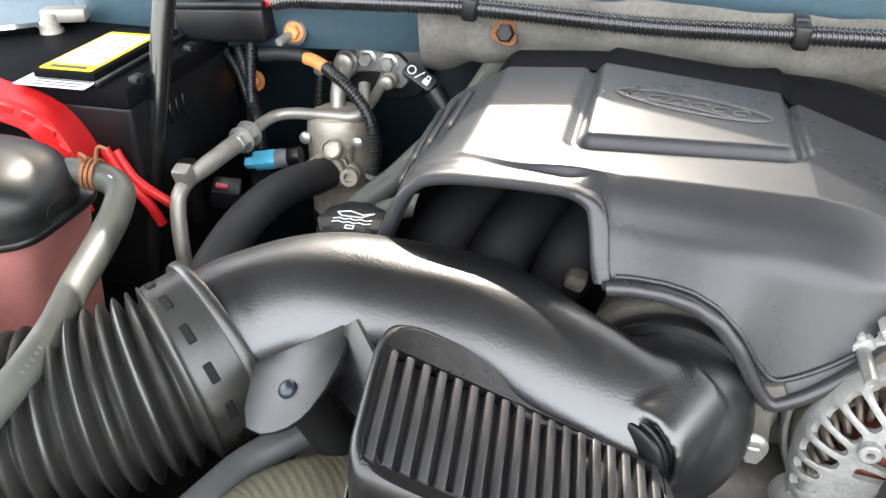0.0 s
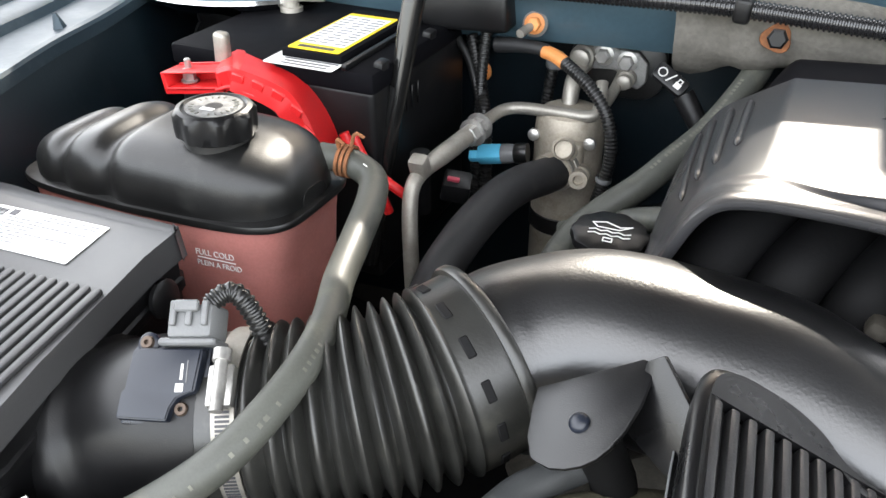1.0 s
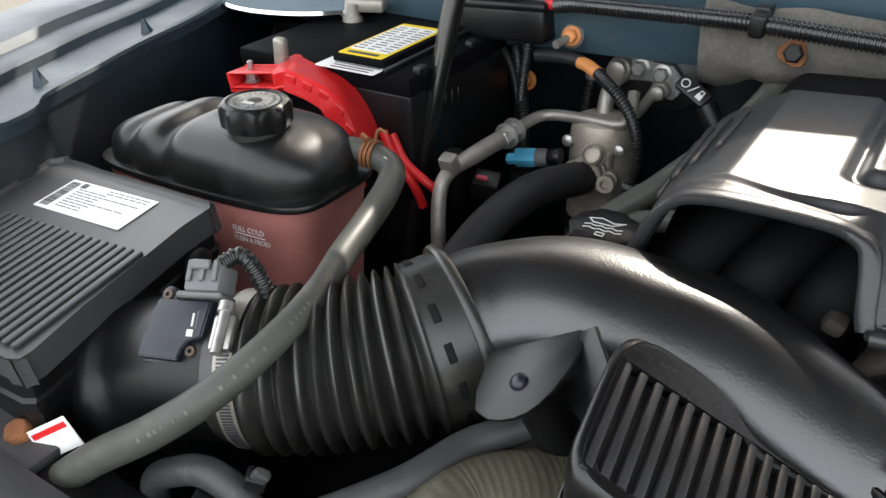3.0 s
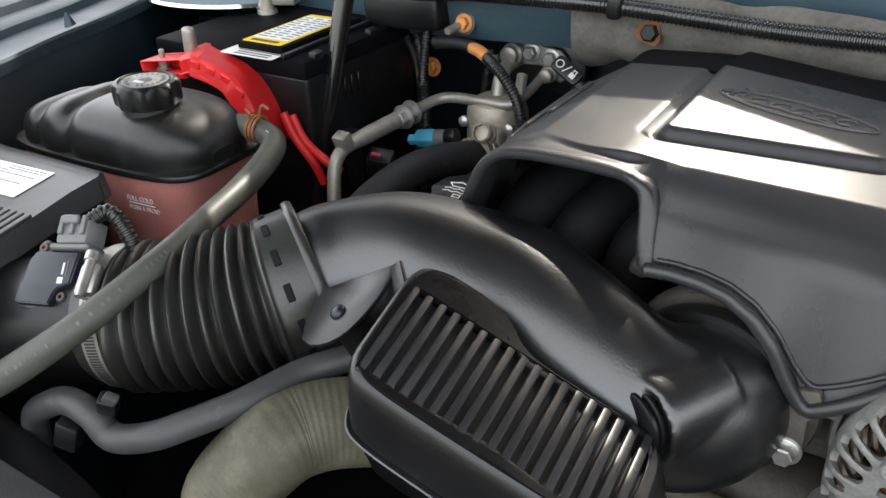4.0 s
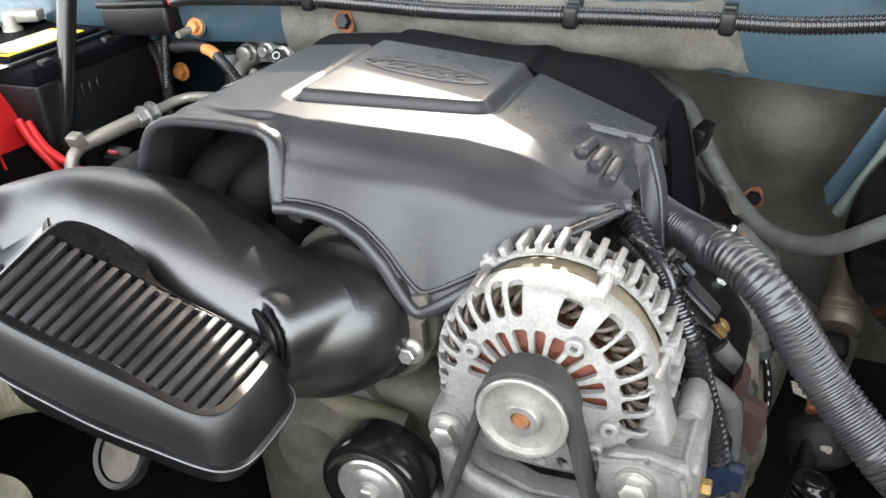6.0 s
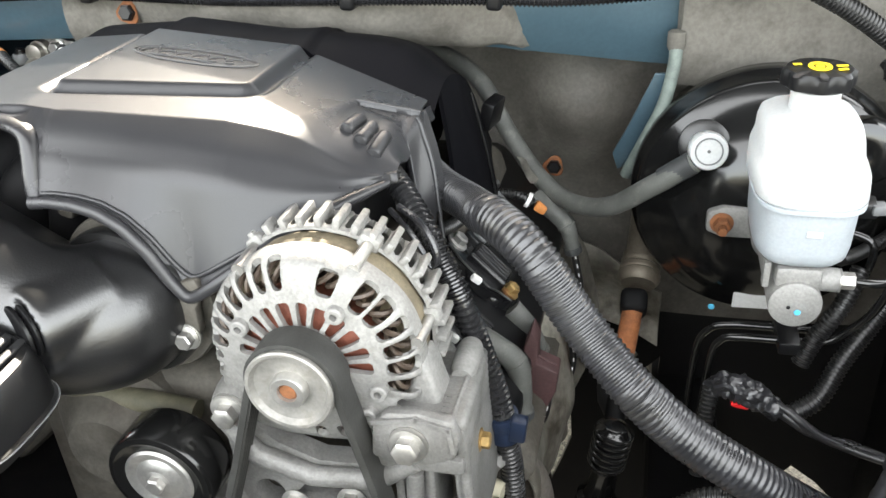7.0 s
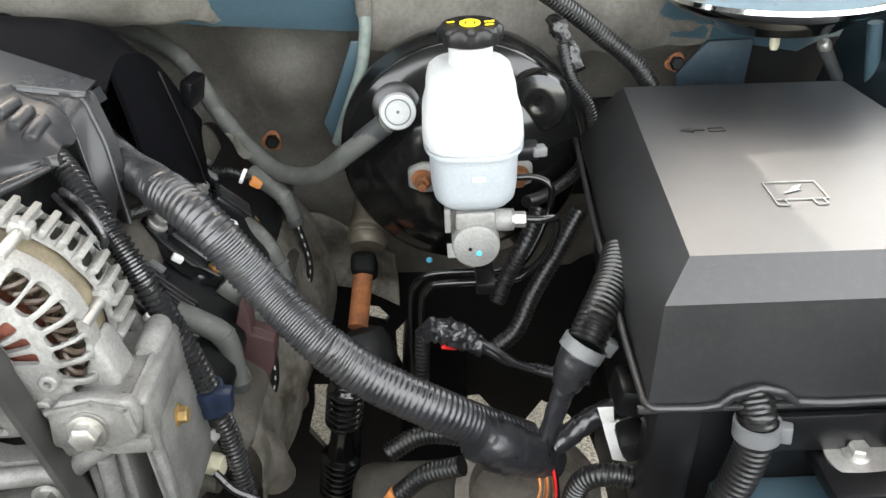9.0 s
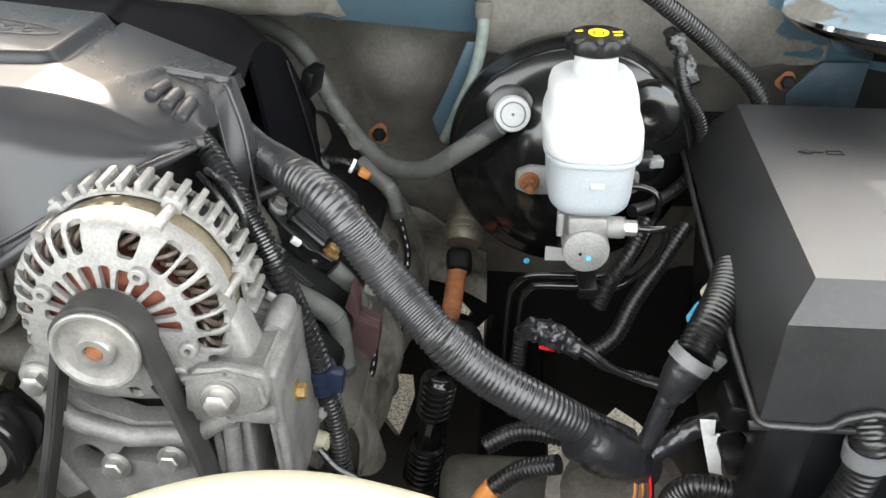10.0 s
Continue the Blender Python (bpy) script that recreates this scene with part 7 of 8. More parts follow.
    m = frame_of((0.5515, 0.6553, 1.1826), (1, 0, 0), (0, 1, 0.02))
    oval = [(0.0085 * math.cos(2 * math.pi * k / 20), 0.0105 * math.sin(2 * math.pi * k / 20)) for k in range(21)]
    part("ring_symbol", prism(oval[:-1], m, 0.0004, holes=[[(x * 0.55, y * 0.55) for x, y in oval[:-1]]]), M_YELLOW, cap)
    part("inner_symbol", prism([(x * 0.38, y * 0.38) for x, y in oval[:-1]], m, 0.0004), M_YELLOW, cap)
    for dx, dy, ww in ((-0.0155, 0.004, 0.006), (0.0155, 0.002, 0.008), (0.0150, -0.006, 0.007)):
        part("print_bar", block(m @ pose(dx, dy, 0.0003, 0, 0, 15), ww, 0.003, 0.0005, 0), M_YELLOW, cap)
    sens = part("level_sensor", block(pose(0.596, 0.640, 1.077), 0.020, 0.020, 0.012, 0.002), M_BLACK, t, "black level sensor plug")
    part("catch", block(pose(0.606, 0.634, 1.079, 0, 0, 10), 0.012, 0.012, 0.008, 0.0015), M_GREYCONN, sens)


brake_cylinder()

BRAKE_LINES = (
    ((0.588, 0.605, 1.030), (0.606, 0.603, 1.030), (0.620, 0.612, 1.024), (0.618, 0.628, 0.99), (0.606, 0.64, 0.962), (0.590, 0.642, 0.947), (0.565, 0.642, 0.945), (0.52, 0.642, 0.944), (0.506, 0.645, 0.938), (0.499, 0.65, 0.91), (0.495, 0.66, 0.80)),
    ((0.588, 0.70, 1.022), (0.612, 0.70, 1.021), (0.626, 0.695, 1.012), (0.622, 0.69, 0.985), (0.604, 0.672, 0.955), (0.588, 0.668, 0.942), (0.565, 0.668, 0.940), (0.515, 0.668, 0.939), (0.496, 0.67, 0.93), (0.488, 0.675, 0.90), (0.485, 0.68, 0.80)),
)
for pts in BRAKE_LINES:
    solid("brake_line", hose(pts, 0.0034, 12, 0.004), M_BOOST, "bent black steel brake line below the master cylinder", "brake line", "brake lines")
solid("line_clip", block(pose(0.560, 0.652, 0.944), 0.018, 0.046, 0.012, 0.002), M_BLACK, "black plastic clip joining the two brake lines", "clip")

vac = thing("vacuum_hose", (0.31, 0.83, 0.99), "dusty grey rubber vacuum hose to the brake servo", "hose")
VAC = [(0.150, 0.925, 1.126), (0.206, 0.916, 1.106), (0.248, 0.887, 1.086), (0.281, 0.860, 1.041), (0.319, 0.832, 1.001), (0.355, 0.800, 0.989), (0.397, 0.765, 1.003), (0.437, 0.740, 1.039), (0.474, 0.735, 1.068)]
part("hose_body", hose(VAC, 0.0098, 20, 0.005), M_DUSTHOSE, vac)
part("end_sleeve", hose([(0.447, 0.739, 1.047), (0.458, 0.7375, 1.056), (0.472, 0.735, 1.067)], 0.0108, 20, 0.004), M_HOSEGREY, vac, "darker rubber end sleeve")
solid("vent_tube", hose([(0.452, 0.846, 1.150), (0.4515, 0.842, 1.125), (0.444, 0.838, 1.085), (0.428, 0.84, 1.045), (0.41, 0.85, 1.0)], 0.0065, 14), surface("pale_green_rubber", (0.13, 0.155, 0.14), 0.6, grain=(500, 0.2), blotch=(50, 0.3)),
      "pale green vent tube hanging beside the servo", "tube")
solid("tube_fitting", lathe([(0.007, 0), (0.009, 0.004), (0.009, 0.018), (0.006, 0.02)], (0.452, 0.846, 1.138), (0, 0.1, 1), 16), M_FELT, "pale plastic elbow on the vent tube", "fitting")
solid("blue_bracket", prism([(0, 0), (0.020, 0.012), (0.040, 0.075), (0.046, 0.115), (0.034, 0.115), (0.010, 0.055), (-0.006, 0.020)], frame_of((0.400, 0.880, 0.995), (1, 0, 0), (0, -0.12, 1)), 0.004, 0.001), M_BLUE, "blue-grey painted pedal bracket edge beside the servo", "bracket")


def fuse_box():
    t = thing("fuse_box", (0.79, 0.60, 0.80), "black grained plastic fuse box with a sloping lid", "fuse box")
    lid_low = [(0.652, 0.404, 1.000), (0.955, 0.404, 0.998), (0.965, 0.790, 1.014), (0.668, 0.796, 1.016)]
    lid_mid = [(0.657, 0.410, 1.074), (0.945, 0.410, 1.072), (0.955, 0.792, 1.045), (0.690, 0.798, 1.050)]
    lid_top = [(0.676, 0.432, 1.0955), (0.925, 0.432, 1.0935), (0.928, 0.788, 1.0700), (0.710, 0.794, 1.0710)]
    lid = part("lid", bevelled(loft([[Vector(p) for p in r] for r in (lid_low, lid_mid, lid_top)]), 0.0035, 3, 8), M_FUSE, t)
    # rolled lower edge of the lid with an arch over the loom
    edge = [(0.664, 0.795, 1.016), (0.653, 0.60, 1.012), (0.650, 0.46, 1.003), (0.650, 0.408, 1.000), (0.655, 0.401, 0.999), (0.685, 0.401, 0.998), (0.698, 0.401, 1.000), (0.706, 0.400, 1.009), (0.722, 0.400, 1.014), (0.738, 0.400, 1.009), (0.747, 0.401, 1.000), (0.77, 0.401, 0.998), (0.96, 0.401, 0.998)]
    part("rolled_edge", sweep(resample([Vector(p) for p in edge], 0.004)[0], 0.0028, 10), M_FUSE, lid)
    part("edge_flange", block(pose(0.80, 0.4035, 0.9965), 0.31, 0.006, 0.004, 0.001), M_FUSE, lid)
    # raised symbols on the lid
    o, xd, yd = Vector(lid_top[0]), Vector(lid_top[1]) - Vector(lid_top[0]), Vector(lid_top[3]) - Vector(lid_top[0])
    m = frame_of(o, xd, yd)
    m = m @ pose(0, 0, 0.0006)
    part("battery_symbol", bezel([(0.081, 0.077), (0.119, 0.077), (0.121, 0.108), (0.083, 0.108), (0.081, 0.077)], m, 0.0010, 0.0007), M_SYMBOL, lid)
    for x in (0.084, 0.111):
        part("foot_symbol", bezel([(x - 0.0035, 0.077), (x - 0.0035, 0.068), (x + 0.004, 0.068), (x + 0.004, 0.077)], m, 0.0010, 0.0007), M_SYMBOL, lid)
    part("bolt_symbol", prism([(0.091, 0.087), (0.101, 0.096), (0.099, 0.0965), (0.110, 0.103), (0.104, 0.094), (0.1065, 0.0935)], m, 0.0007), M_SYMBOL, lid)
    part("arrow_symbol", bezel([(0.064, 0.227), (0.074, 0.227)], m, 0.0030, 0.0006), M_BLACK, lid)
    part("arrow_symbol", prism([(0.055, 0.227), (0.065, 0.221), (0.065, 0.233)], m, 0.0006), M_BLACK, lid)
    part("latch_symbol", bezel([(0.079, 0.222), (0.092, 0.222), (0.092, 0.230), (0.079, 0.230), (0.079, 0.222)], m, 0.0009, 0.0006), M_BLACK, lid)
    # lower tray
    part("tray", bevelled(loft([[Vector(p) for p in r] for r in ([(0.675, 0.43, 0.78), (0.95, 0.43, 0.78), (0.95, 0.73, 0.80), (0.690, 0.73, 0.80)], [(0.662, 0.412, 0.999), (0.955, 0.412, 0.998), (0.96, 0.742, 1.018), (0.67, 0.745, 1.020)])]), 0.008, 3), M_BLACK, t)
    part("corner_post", block(pose(0.672, 0.420, 0.93, 0, 3, 0), 0.034, 0.030, 0.15, 0.006), M_BLACK, t)
    part("latch", block(pose(0.6535, 0.455, 0.968, 0, 10, 0), 0.024, 0.034, 0.024, 0.005), M_BLACK, t)
    part("latch", block(pose(0.655, 0.44, 0.935, 0, -20, 0), 0.022, 0.028, 0.020, 0.005), M_BLACK, t)
    part("band", block(pose(0.805, 0.409, 0.966), 0.13, 0.006, 0.032, 0.002), M_BLACK, t)
    return t


fuse_box()


def loom_clamp(o, axis, r, material, label):
    t = thing("loom_clip", o, label, "clip", "loom clips")
    part("band", lathe([(r, -0.006), (r + 0.0025, -0.006), (r + 0.0025, 0.006), (r, 0.006)], o, axis, 32, cap=False), material, t)
    ax = Vector(axis).normalized()
    up = (Vector((1, -0.4, 0)) - ax * ax.dot(Vector((1, -0.4, 0)))).normalized()
    part("latch", block(frame_of(Vector(o) + up * (r + 0.004), ax, up.cross(ax)), 0.013, 0.009, 0.009, 0.0015), material, t)
    return t


solid("fuse_box_loom", conduit([(0.722, 0.43, 1.010), (0.723, 0.408, 0.998), (0.7245, 0.400, 0.982), (0.722, 0.398, 0.955), (0.711, 0.396, 0.917), (0.692, 0.39, 0.88), (0.675, 0.385, 0.85)], 0.0128, 0.0046, 0.0014, 20), M_RUBBER, "black corrugated loom leaving the fuse box", "wiring loom", "corrugated looms")
loom_clamp((0.7245, 0.3995, 0.980), (-0.02, 0.08, 1), 0.0132, M_GREYCONN, "grey plastic clip on the fuse box loom")

shelf = thing("battery_tray_shelf", (0.86, 0.42, 0.88), "black shelf with a bolted terminal below the fuse box", "shelf")
part("plate", block(pose(0.83, 0.402, 0.941), 0.12, 0.07, 0.012, 0.003), M_BLACK, shelf)
part("washer", lathe([(0.0215, 0), (0.0215, 0.002), (0.009, 0.0025)], (0.798, 0.404, 0.948), (0, -0.2, 1), 32), M_STEEL, shelf)
part("nut", hexbolt((0.798, 0.4035, 0.950), (0, -0.2, 1), 0.0072, 0.008), M_STEEL, shelf)
part("wire", hose([(0.822, 0.40, 0.995), (0.823, 0.396, 0.985), (0.826, 0.392, 0.970)], 0.0032, 10), surface("pink_wire", (0.6, 0.05, 0.16), 0.4, grain=(400, 0.02), blotch=(40, 0.1)), shelf, "pink insulated wire")
part("terminal", block(pose(0.827, 0.390, 0.958, 20, 0, 0), 0.014, 0.010, 0.016, 0.003), M_PAPER, shelf)
solid("radiator_bracket", block(pose(0.80, 0.385, 0.905), 0.19, 0.07, 0.02, 0.006), M_BLUE, "blue-grey painted bracket below the fuse box", "bracket")

# the thick main loom across the bay
MAIN = [(0.205, 0.700, 1.085), (0.232, 0.662, 1.090), (0.265, 0.622, 1.086), (0.299, 0.580, 1.091), (0.315, 0.550, 1.099), (0.330, 0.526, 1.106), (0.358, 0.503, 1.094), (0.393, 0.492, 1.048), (0.436, 0.467, 1.010), (0.469, 0.461, 0.983), (0.512, 0.456, 0.958), (0.547, 0.464, 0.930), (0.580, 0.472, 0.906)]
main = thing("main_loom", (0.42, 0.46, 0.98), "thick black corrugated wiring loom bound with tape", "wiring loom")
part("conduit", conduit(MAIN, 0.0160, 0.0044, 0.0011, 28), M_LOOM, main)
part("tape_sleeve", conduit(MAIN[8:], 0.0164, 0.0044, 0.0006, 28), M_WRAP, main, "smooth black tape over the loom")
part("taped_end", crumple([(0.540, 0.452, 0.934), (0.560, 0.456, 0.918), (0.582, 0.465, 0.900), (0.600, 0.474, 0.880)], lambda s: 0.0180 + 0.0022 * math.sin(5 * s), 28, 0.002, 0.07), M_WRAP, main, "crumpled shiny black tape wrapping")

branch = thing("loom_branch", (0.62, 0.49, 0.95), "black corrugated loom branch rising to the fuse box", "wiring loom", "corrugated looms")
part("conduit", conduit([(0.664, 0.560, 1.020), (0.652, 0.530, 1.012), (0.636, 0.500, 1.003), (0.624, 0.482, 0.990)], 0.0150, 0.0044, 0.0014, 20), M_RUBBER, branch)
part("taped_sleeve", crumple([(0.622, 0.480, 0.988), (0.616, 0.477, 0.974), (0.610, 0.475, 0.958)], lambda s: 0.0156 - 0.0050 * s ** 2, 28, 0.002, 0.06), M_WRAP, branch)
part("thin_end", crumple([(0.611, 0.475, 0.962), (0.604, 0.472, 0.940), (0.598, 0.470, 0.917), (0.588, 0.468, 0.894)], lambda s: 0.0088 - 0.0012 * math.sin(3 * s), 28, 0.002, 0.10), M_WRAP, branch)
part("white_band", lathe([(0.0155, -0.005), (0.0172, -0.005), (0.0172, 0.005), (0.0155, 0.005)], (0.6225, 0.4805, 0.989), (0.5, 0.25, 0.75), 32, cap=False), M_GREYCONN, branch, "pale grey plastic band")
part("band_latch", block(pose(0.642, 0.484, 0.986, 0, 30, 0), 0.010, 0.010, 0.014, 0.002), M_GREYCONN, branch)

solid("loom_tail", crumple([(0.588, 0.468, 0.892), (0.612, 0.478, 0.902), (0.635, 0.486, 0.915), (0.665, 0.49, 0.925)], 0.0088), M_WRAP, "taped wiring tail from the main loom", "wiring loom", "taped looms")
wires = thing("bare_wires", (0.592, 0.468, 0.86), "bundle of coloured wires below the taped loom", "wires")
for k in range(8):
    part("wire", hose([(0.588 + 0.002 * k, 0.458 + 0.002 * (k % 3), 0.893), (0.590 + 0.0021 * k, 0.453 + 0.002 * (k % 2), 0.872), (0.585 + 0.003 * k, 0.458, 0.845)], 0.0011, 8), (M_ORANGE, M_GREYCONN, M_RUST, M_ORANGE, M_HOSEGREY, M_RUST, M_RED, M_BLACK)[k], wires)
solid("loom_lower", conduit([(0.665, 0.430, 0.902), (0.640, 0.435, 0.905), (0.622, 0.445, 0.89), (0.615, 0.45, 0.86), (0.618, 0.45, 0.82)], 0.0090, 0.0042, 0.0012), M_RUBBER, "small corrugated loom under the fuse box", "wiring loom", "corrugated looms")
solid("paper_tag", sheet(lambda u, v: Vector((0.634 + 0.012 * u + 0.014 * v, 0.470 + 0.004 * math.sin(4 * v), 0.940 - 0.052 * v - 0.008 * u * math.sin(9 * v))), 4, 10, 0.0006), M_PAPER, "crumpled white paper tag on the loom", "tag")

COND2 = [(0.242, 0.556, 1.127), (0.257, 0.540, 1.119), (0.274, 0.522, 1.105), (0.288, 0.508, 1.090), (0.307, 0.494, 1.060), (0.321, 0.493, 1.018), (0.334, 0.490, 0.976), (0.338, 0.492, 0.942), (0.342, 0.499, 0.900), (0.343, 0.504, 0.850), (0.345, 0.504, 0.80)]
l2 = thing("alternator_loom", (0.31, 0.48, 0.95), "slim black corrugated loom beside the alternator", "wiring loom", "corrugated looms")
part("conduit", conduit(COND2, 0.0098, 0.0050, 0.0021, 18), M_GLOSSLOOM, l2)
band = part("clip", lathe([(0.0100, -0.012), (0.0128, -0.0115), (0.0132, -0.004), (0.0122, -0.002), (0.0122, 0.003), (0.0132, 0.005), (0.0128, 0.0115), (0.0100, 0.012)], (0.3375, 0.492, 0.947), (0.10, 0.05, -1), 28, cap=False), M_NAVYCLIP, l2, "dark blue clip")
part("clip_latch", block(pose(0.350, 0.486, 0.950, 0, 6, 0), 0.013, 0.012, 0.020, 0.002), M_NAVYCLIP, band)
part("clip_foot", block(pose(0.3255, 0.490, 0.943, 0, 6, 0), 0.010, 0.012, 0.016, 0.002), M_NAVYCLIP, band)
part("loose_tape", hose([(0.262, 0.51, 1.122), (0.285, 0.488, 1.118), (0.295, 0.478, 1.10), (0.286, 0.485, 1.085)], 0.0026, 8, 0.004, 0.004), M_TAPE, l2)
part("loose_tape", hose([(0.255, 0.512, 1.118), (0.275, 0.49, 1.112), (0.290, 0.48, 1.09)], 0.0022, 8, 0.004, 0.004), M_TAPE, l2)
part("loose_tape", hose([(0.330, 0.478, 0.88), (0.345, 0.47, 0.868), (0.365, 0.468, 0.855), (0.352, 0.472, 0.852)], 0.0035, 8, 0.004, 0.004), M_TAPE, l2)

solid("bulkhead_loom", conduit([(0.40, 0.80, 1.255), (0.50, 0.812, 1.230), (0.58, 0.820, 1.195), (0.640, 0.828, 1.155), (0.690, 0.835, 1.115), (0.735, 0.832, 1.075), (0.765, 0.82, 1.02)], 0.0100, 0.0040, 0.0012, 16), M_RUBBER, "black corrugated loom over the bulkhead pad", "wiring loom", "corrugated looms")
solid("servo_loom", conduit([(0.648, 0.80, 1.116), (0.657, 0.79, 1.084), (0.676, 0.79, 1.052), (0.680, 0.788, 1.021), (0.664, 0.775, 0.990), (0.628, 0.74, 0.982), (0.605, 0.71, 0.990)], 0.0066, 0.0034, 0.001, 14), M_RUBBER, "slim corrugated loom looping beside the servo", "wiring loom", "corrugated looms")
solid("servo_loom_knot", crumple([(0.640, 0.83, 1.135), (0.650, 0.815, 1.120), (0.658, 0.80, 1.105), (0.664, 0.79, 1.092)], lambda s: 0.0062 + 0.003 * math.sin(7 * s) ** 2, 20, 0.002, 0.4), M_RUBBER, "taped knot of wiring beside the servo", "wiring loom", "taped looms")
for pts, r in ((((0.610, 0.66, 1.01), (0.596, 0.64, 0.985), (0.58, 0.635, 0.955), (0.57, 0.63, 0.93)), 0.0080), (((0.650, 0.67, 1.0), (0.625, 0.65, 0.965), (0.602, 0.63, 0.935), (0.585, 0.61, 0.91), (0.56, 0.60, 0.895)), 0.0085), (((0.50, 0.62, 0.905), (0.497, 0.61, 0.87), (0.495, 0.60, 0.82)), 0.0075)):
    solid("lower_loom", conduit(pts, r, 0.0040, 0.0012, 14), M_RUBBER, "black corrugated loom below the master cylinder", "wiring loom", "corrugated looms")
joint = thing("taped_joint", (0.53, 0.60, 0.89), "crumpled taped joint of several looms", "wiring loom", "taped looms")
part("knot", crumple([(0.497, 0.622, 0.900), (0.510, 0.618, 0.909), (0.526, 0.612, 0.911), (0.545, 0.605, 0.903), (0.556, 0.60, 0.897)], lambda s: 0.0072 + 0.0045 * math.sin(math.pi * s), 30, 0.0015, 0.35), M_WRAP, joint)
for k in range(4):
    part("strand", hose([(0.548, 0.604 + 0.003 * (k % 2), 0.903 - 0.003 * k), (0.575, 0.585, 0.899 - 0.002 * k), (0.605, 0.555 + 0.004 * k, 0.905 - 0.003 * (k % 2)), (0.640, 0.535, 0.910)], 0.0034, 10, 0.004, 0.005), M_WRAP, joint)
for k in range(3):
    part("tape_flap", hose([(0.506 + 0.012 * k, 0.612, 0.914), (0.512 + 0.012 * k, 0.606, 0.920 - 0.004 * k), (0.518 + 0.013 * k, 0.603, 0.912 - 0.006 * k)], lambda s: 0.0040 - 0.003 * s, 8, 0.003, 0.006), M_WRAP, joint)
solid("red_connector", block(pose(0.524, 0.610, 0.896, 0, 10, 0), 0.016, 0.008, 0.005, 0.002), M_RED, "small red connector under the taped joint", "connector")

def steering_shaft():
    t = thing("steering_shaft", (0.425, 0.82, 0.70), "worn steering shaft with a rusty yoke and rubber boot", "steering shaft")
    part("upper_tube", sweep([Vector((0.438, 0.96, 0.955)), Vector((0.434, 0.885, 0.905)), Vector((0.431, 0.855, 0.882))], 0.0175, 24), M_TANSTEEL, t, "tan-grey steel tube")
    part("collar", lathe([(0.0195, -0.004), (0.0225, 0.0), (0.0240, 0.004), (0.0240, 0.009), (0.0215, 0.011), (0.0232, 0.013), (0.0232, 0.017), (0.0210, 0.019), (0.0225, 0.021), (0.0225, 0.025), (0.0205, 0.027), (0.0215, 0.029), (0.0215, 0.033), (0.018, 0.037)], (0.4315, 0.845, 0.870), (0.05, 0.82, 0.56), 36), M_TANSTEEL, t, "ribbed collar on the tube")
    part("joint", block(pose(0.428, 0.826, 0.852, 40, 0, 0), 0.030, 0.028, 0.040, 0.008, 3), M_DARK, t)
    part("rusty_rod", sweep([Vector((0.427, 0.815, 0.848)), Vector((0.422, 0.785, 0.818)), Vector((0.4200, 0.768, 0.806))], 0.0115, 18), M_RUSTBRIGHT, t, "orange rusty steel rod")
    part("lower_boot", lathe([(0.012, 0.0), (0.026, 0.006), (0.032, 0.018), (0.034, 0.034), (0.030, 0.05), (0.016, 0.056)], (0.420, 0.775, 0.800), (0.25, -0.5, -0.8), 36), M_RUBBERSOFT, t, "black rubber cover on the lower joint")
    part("pale_clip", block(pose(0.432, 0.735, 0.785), 0.012, 0.012, 0.02, 0.003), M_CREAM, t)
    part("lower_shaft", sweep([Vector((0.418, 0.745, 0.79)), Vector((0.41, 0.66, 0.70)), Vector((0.40, 0.56, 0.58))], 0.011, 14), M_DARK, t)


steering_shaft()


def damper():
    t = thing("ribbed_boot", (0.415, 0.60, 0.72), "black ribbed rubber boot on a steering joint", "rubber boot")
    o, ax = Vector((0.419, 0.640, 0.826)), Vector((-0.022, 0.0, -0.14))
    prof = [(0.008, -0.004), (0.013, -0.002)]
    for k in range(6):
        prof += [(0.0138, 0.0078 * k), (0.0190, 0.0078 * k + 0.0024), (0.0194, 0.0078 * k + 0.0040), (0.0188, 0.0078 * k + 0.0054)]
    prof += [(0.0130, 0.049), (0.0125, 0.056), (0.0125, 0.084), (0.0150, 0.088)]
    for k in range(7):
        prof += [(0.0150, 0.090 + 0.0082 * k), (0.0205, 0.0925 + 0.0082 * k), (0.0208, 0.0940 + 0.0082 * k), (0.0203, 0.0955 + 0.0082 * k)]
    part("boot", lathe(prof, o, ax, 36), M_BOOST, t, angle=50)


damper()
solid("steel_mount", lathe([(0.058, 0), (0.062, 0.004), (0.062, 0.03), (0.05, 0.034), (0.05, 0.004)], (0.585, 0.50, 0.80), (0, -0.3, 1), 40), M_MANIFOLD, "rusty round mount below the loom", "mount")
solid("brown_casting", block(pose(0.50, 0.53, 0.735, 12, 0, 0), 0.15, 0.13, 0.08, 0.02, 3), M_ALUDIRTY, "grimy brown casting under the main loom", "casting")
for pts in (((0.47, 0.50, 0.872), (0.495, 0.505, 0.885), (0.52, 0.50, 0.89), (0.55, 0.49, 0.89)), ((0.478, 0.475, 0.85), (0.50, 0.478, 0.868), (0.53, 0.47, 0.885))):
    solid("cross_loom", conduit(pts, 0.0085, 0.0040, 0.0012, 14), M_RUBBER, "short corrugated loom under the main loom", "wiring loom", "corrugated looms")
solid("orange_tip", hose([(0.478, 0.476, 0.850), (0.470, 0.474, 0.838), (0.462, 0.472, 0.82)], 0.0088, 12), M_ORANGE, "orange tape on a loom end", "tape")
solid("black_plug", hose([(0.520, 0.435, 0.862), (0.545, 0.445, 0.858), (0.57, 0.455, 0.85)], lambda s: 0.0105 - 0.002 * s, 16), M_BLACK, "black capped plug below the main loom", "plug")

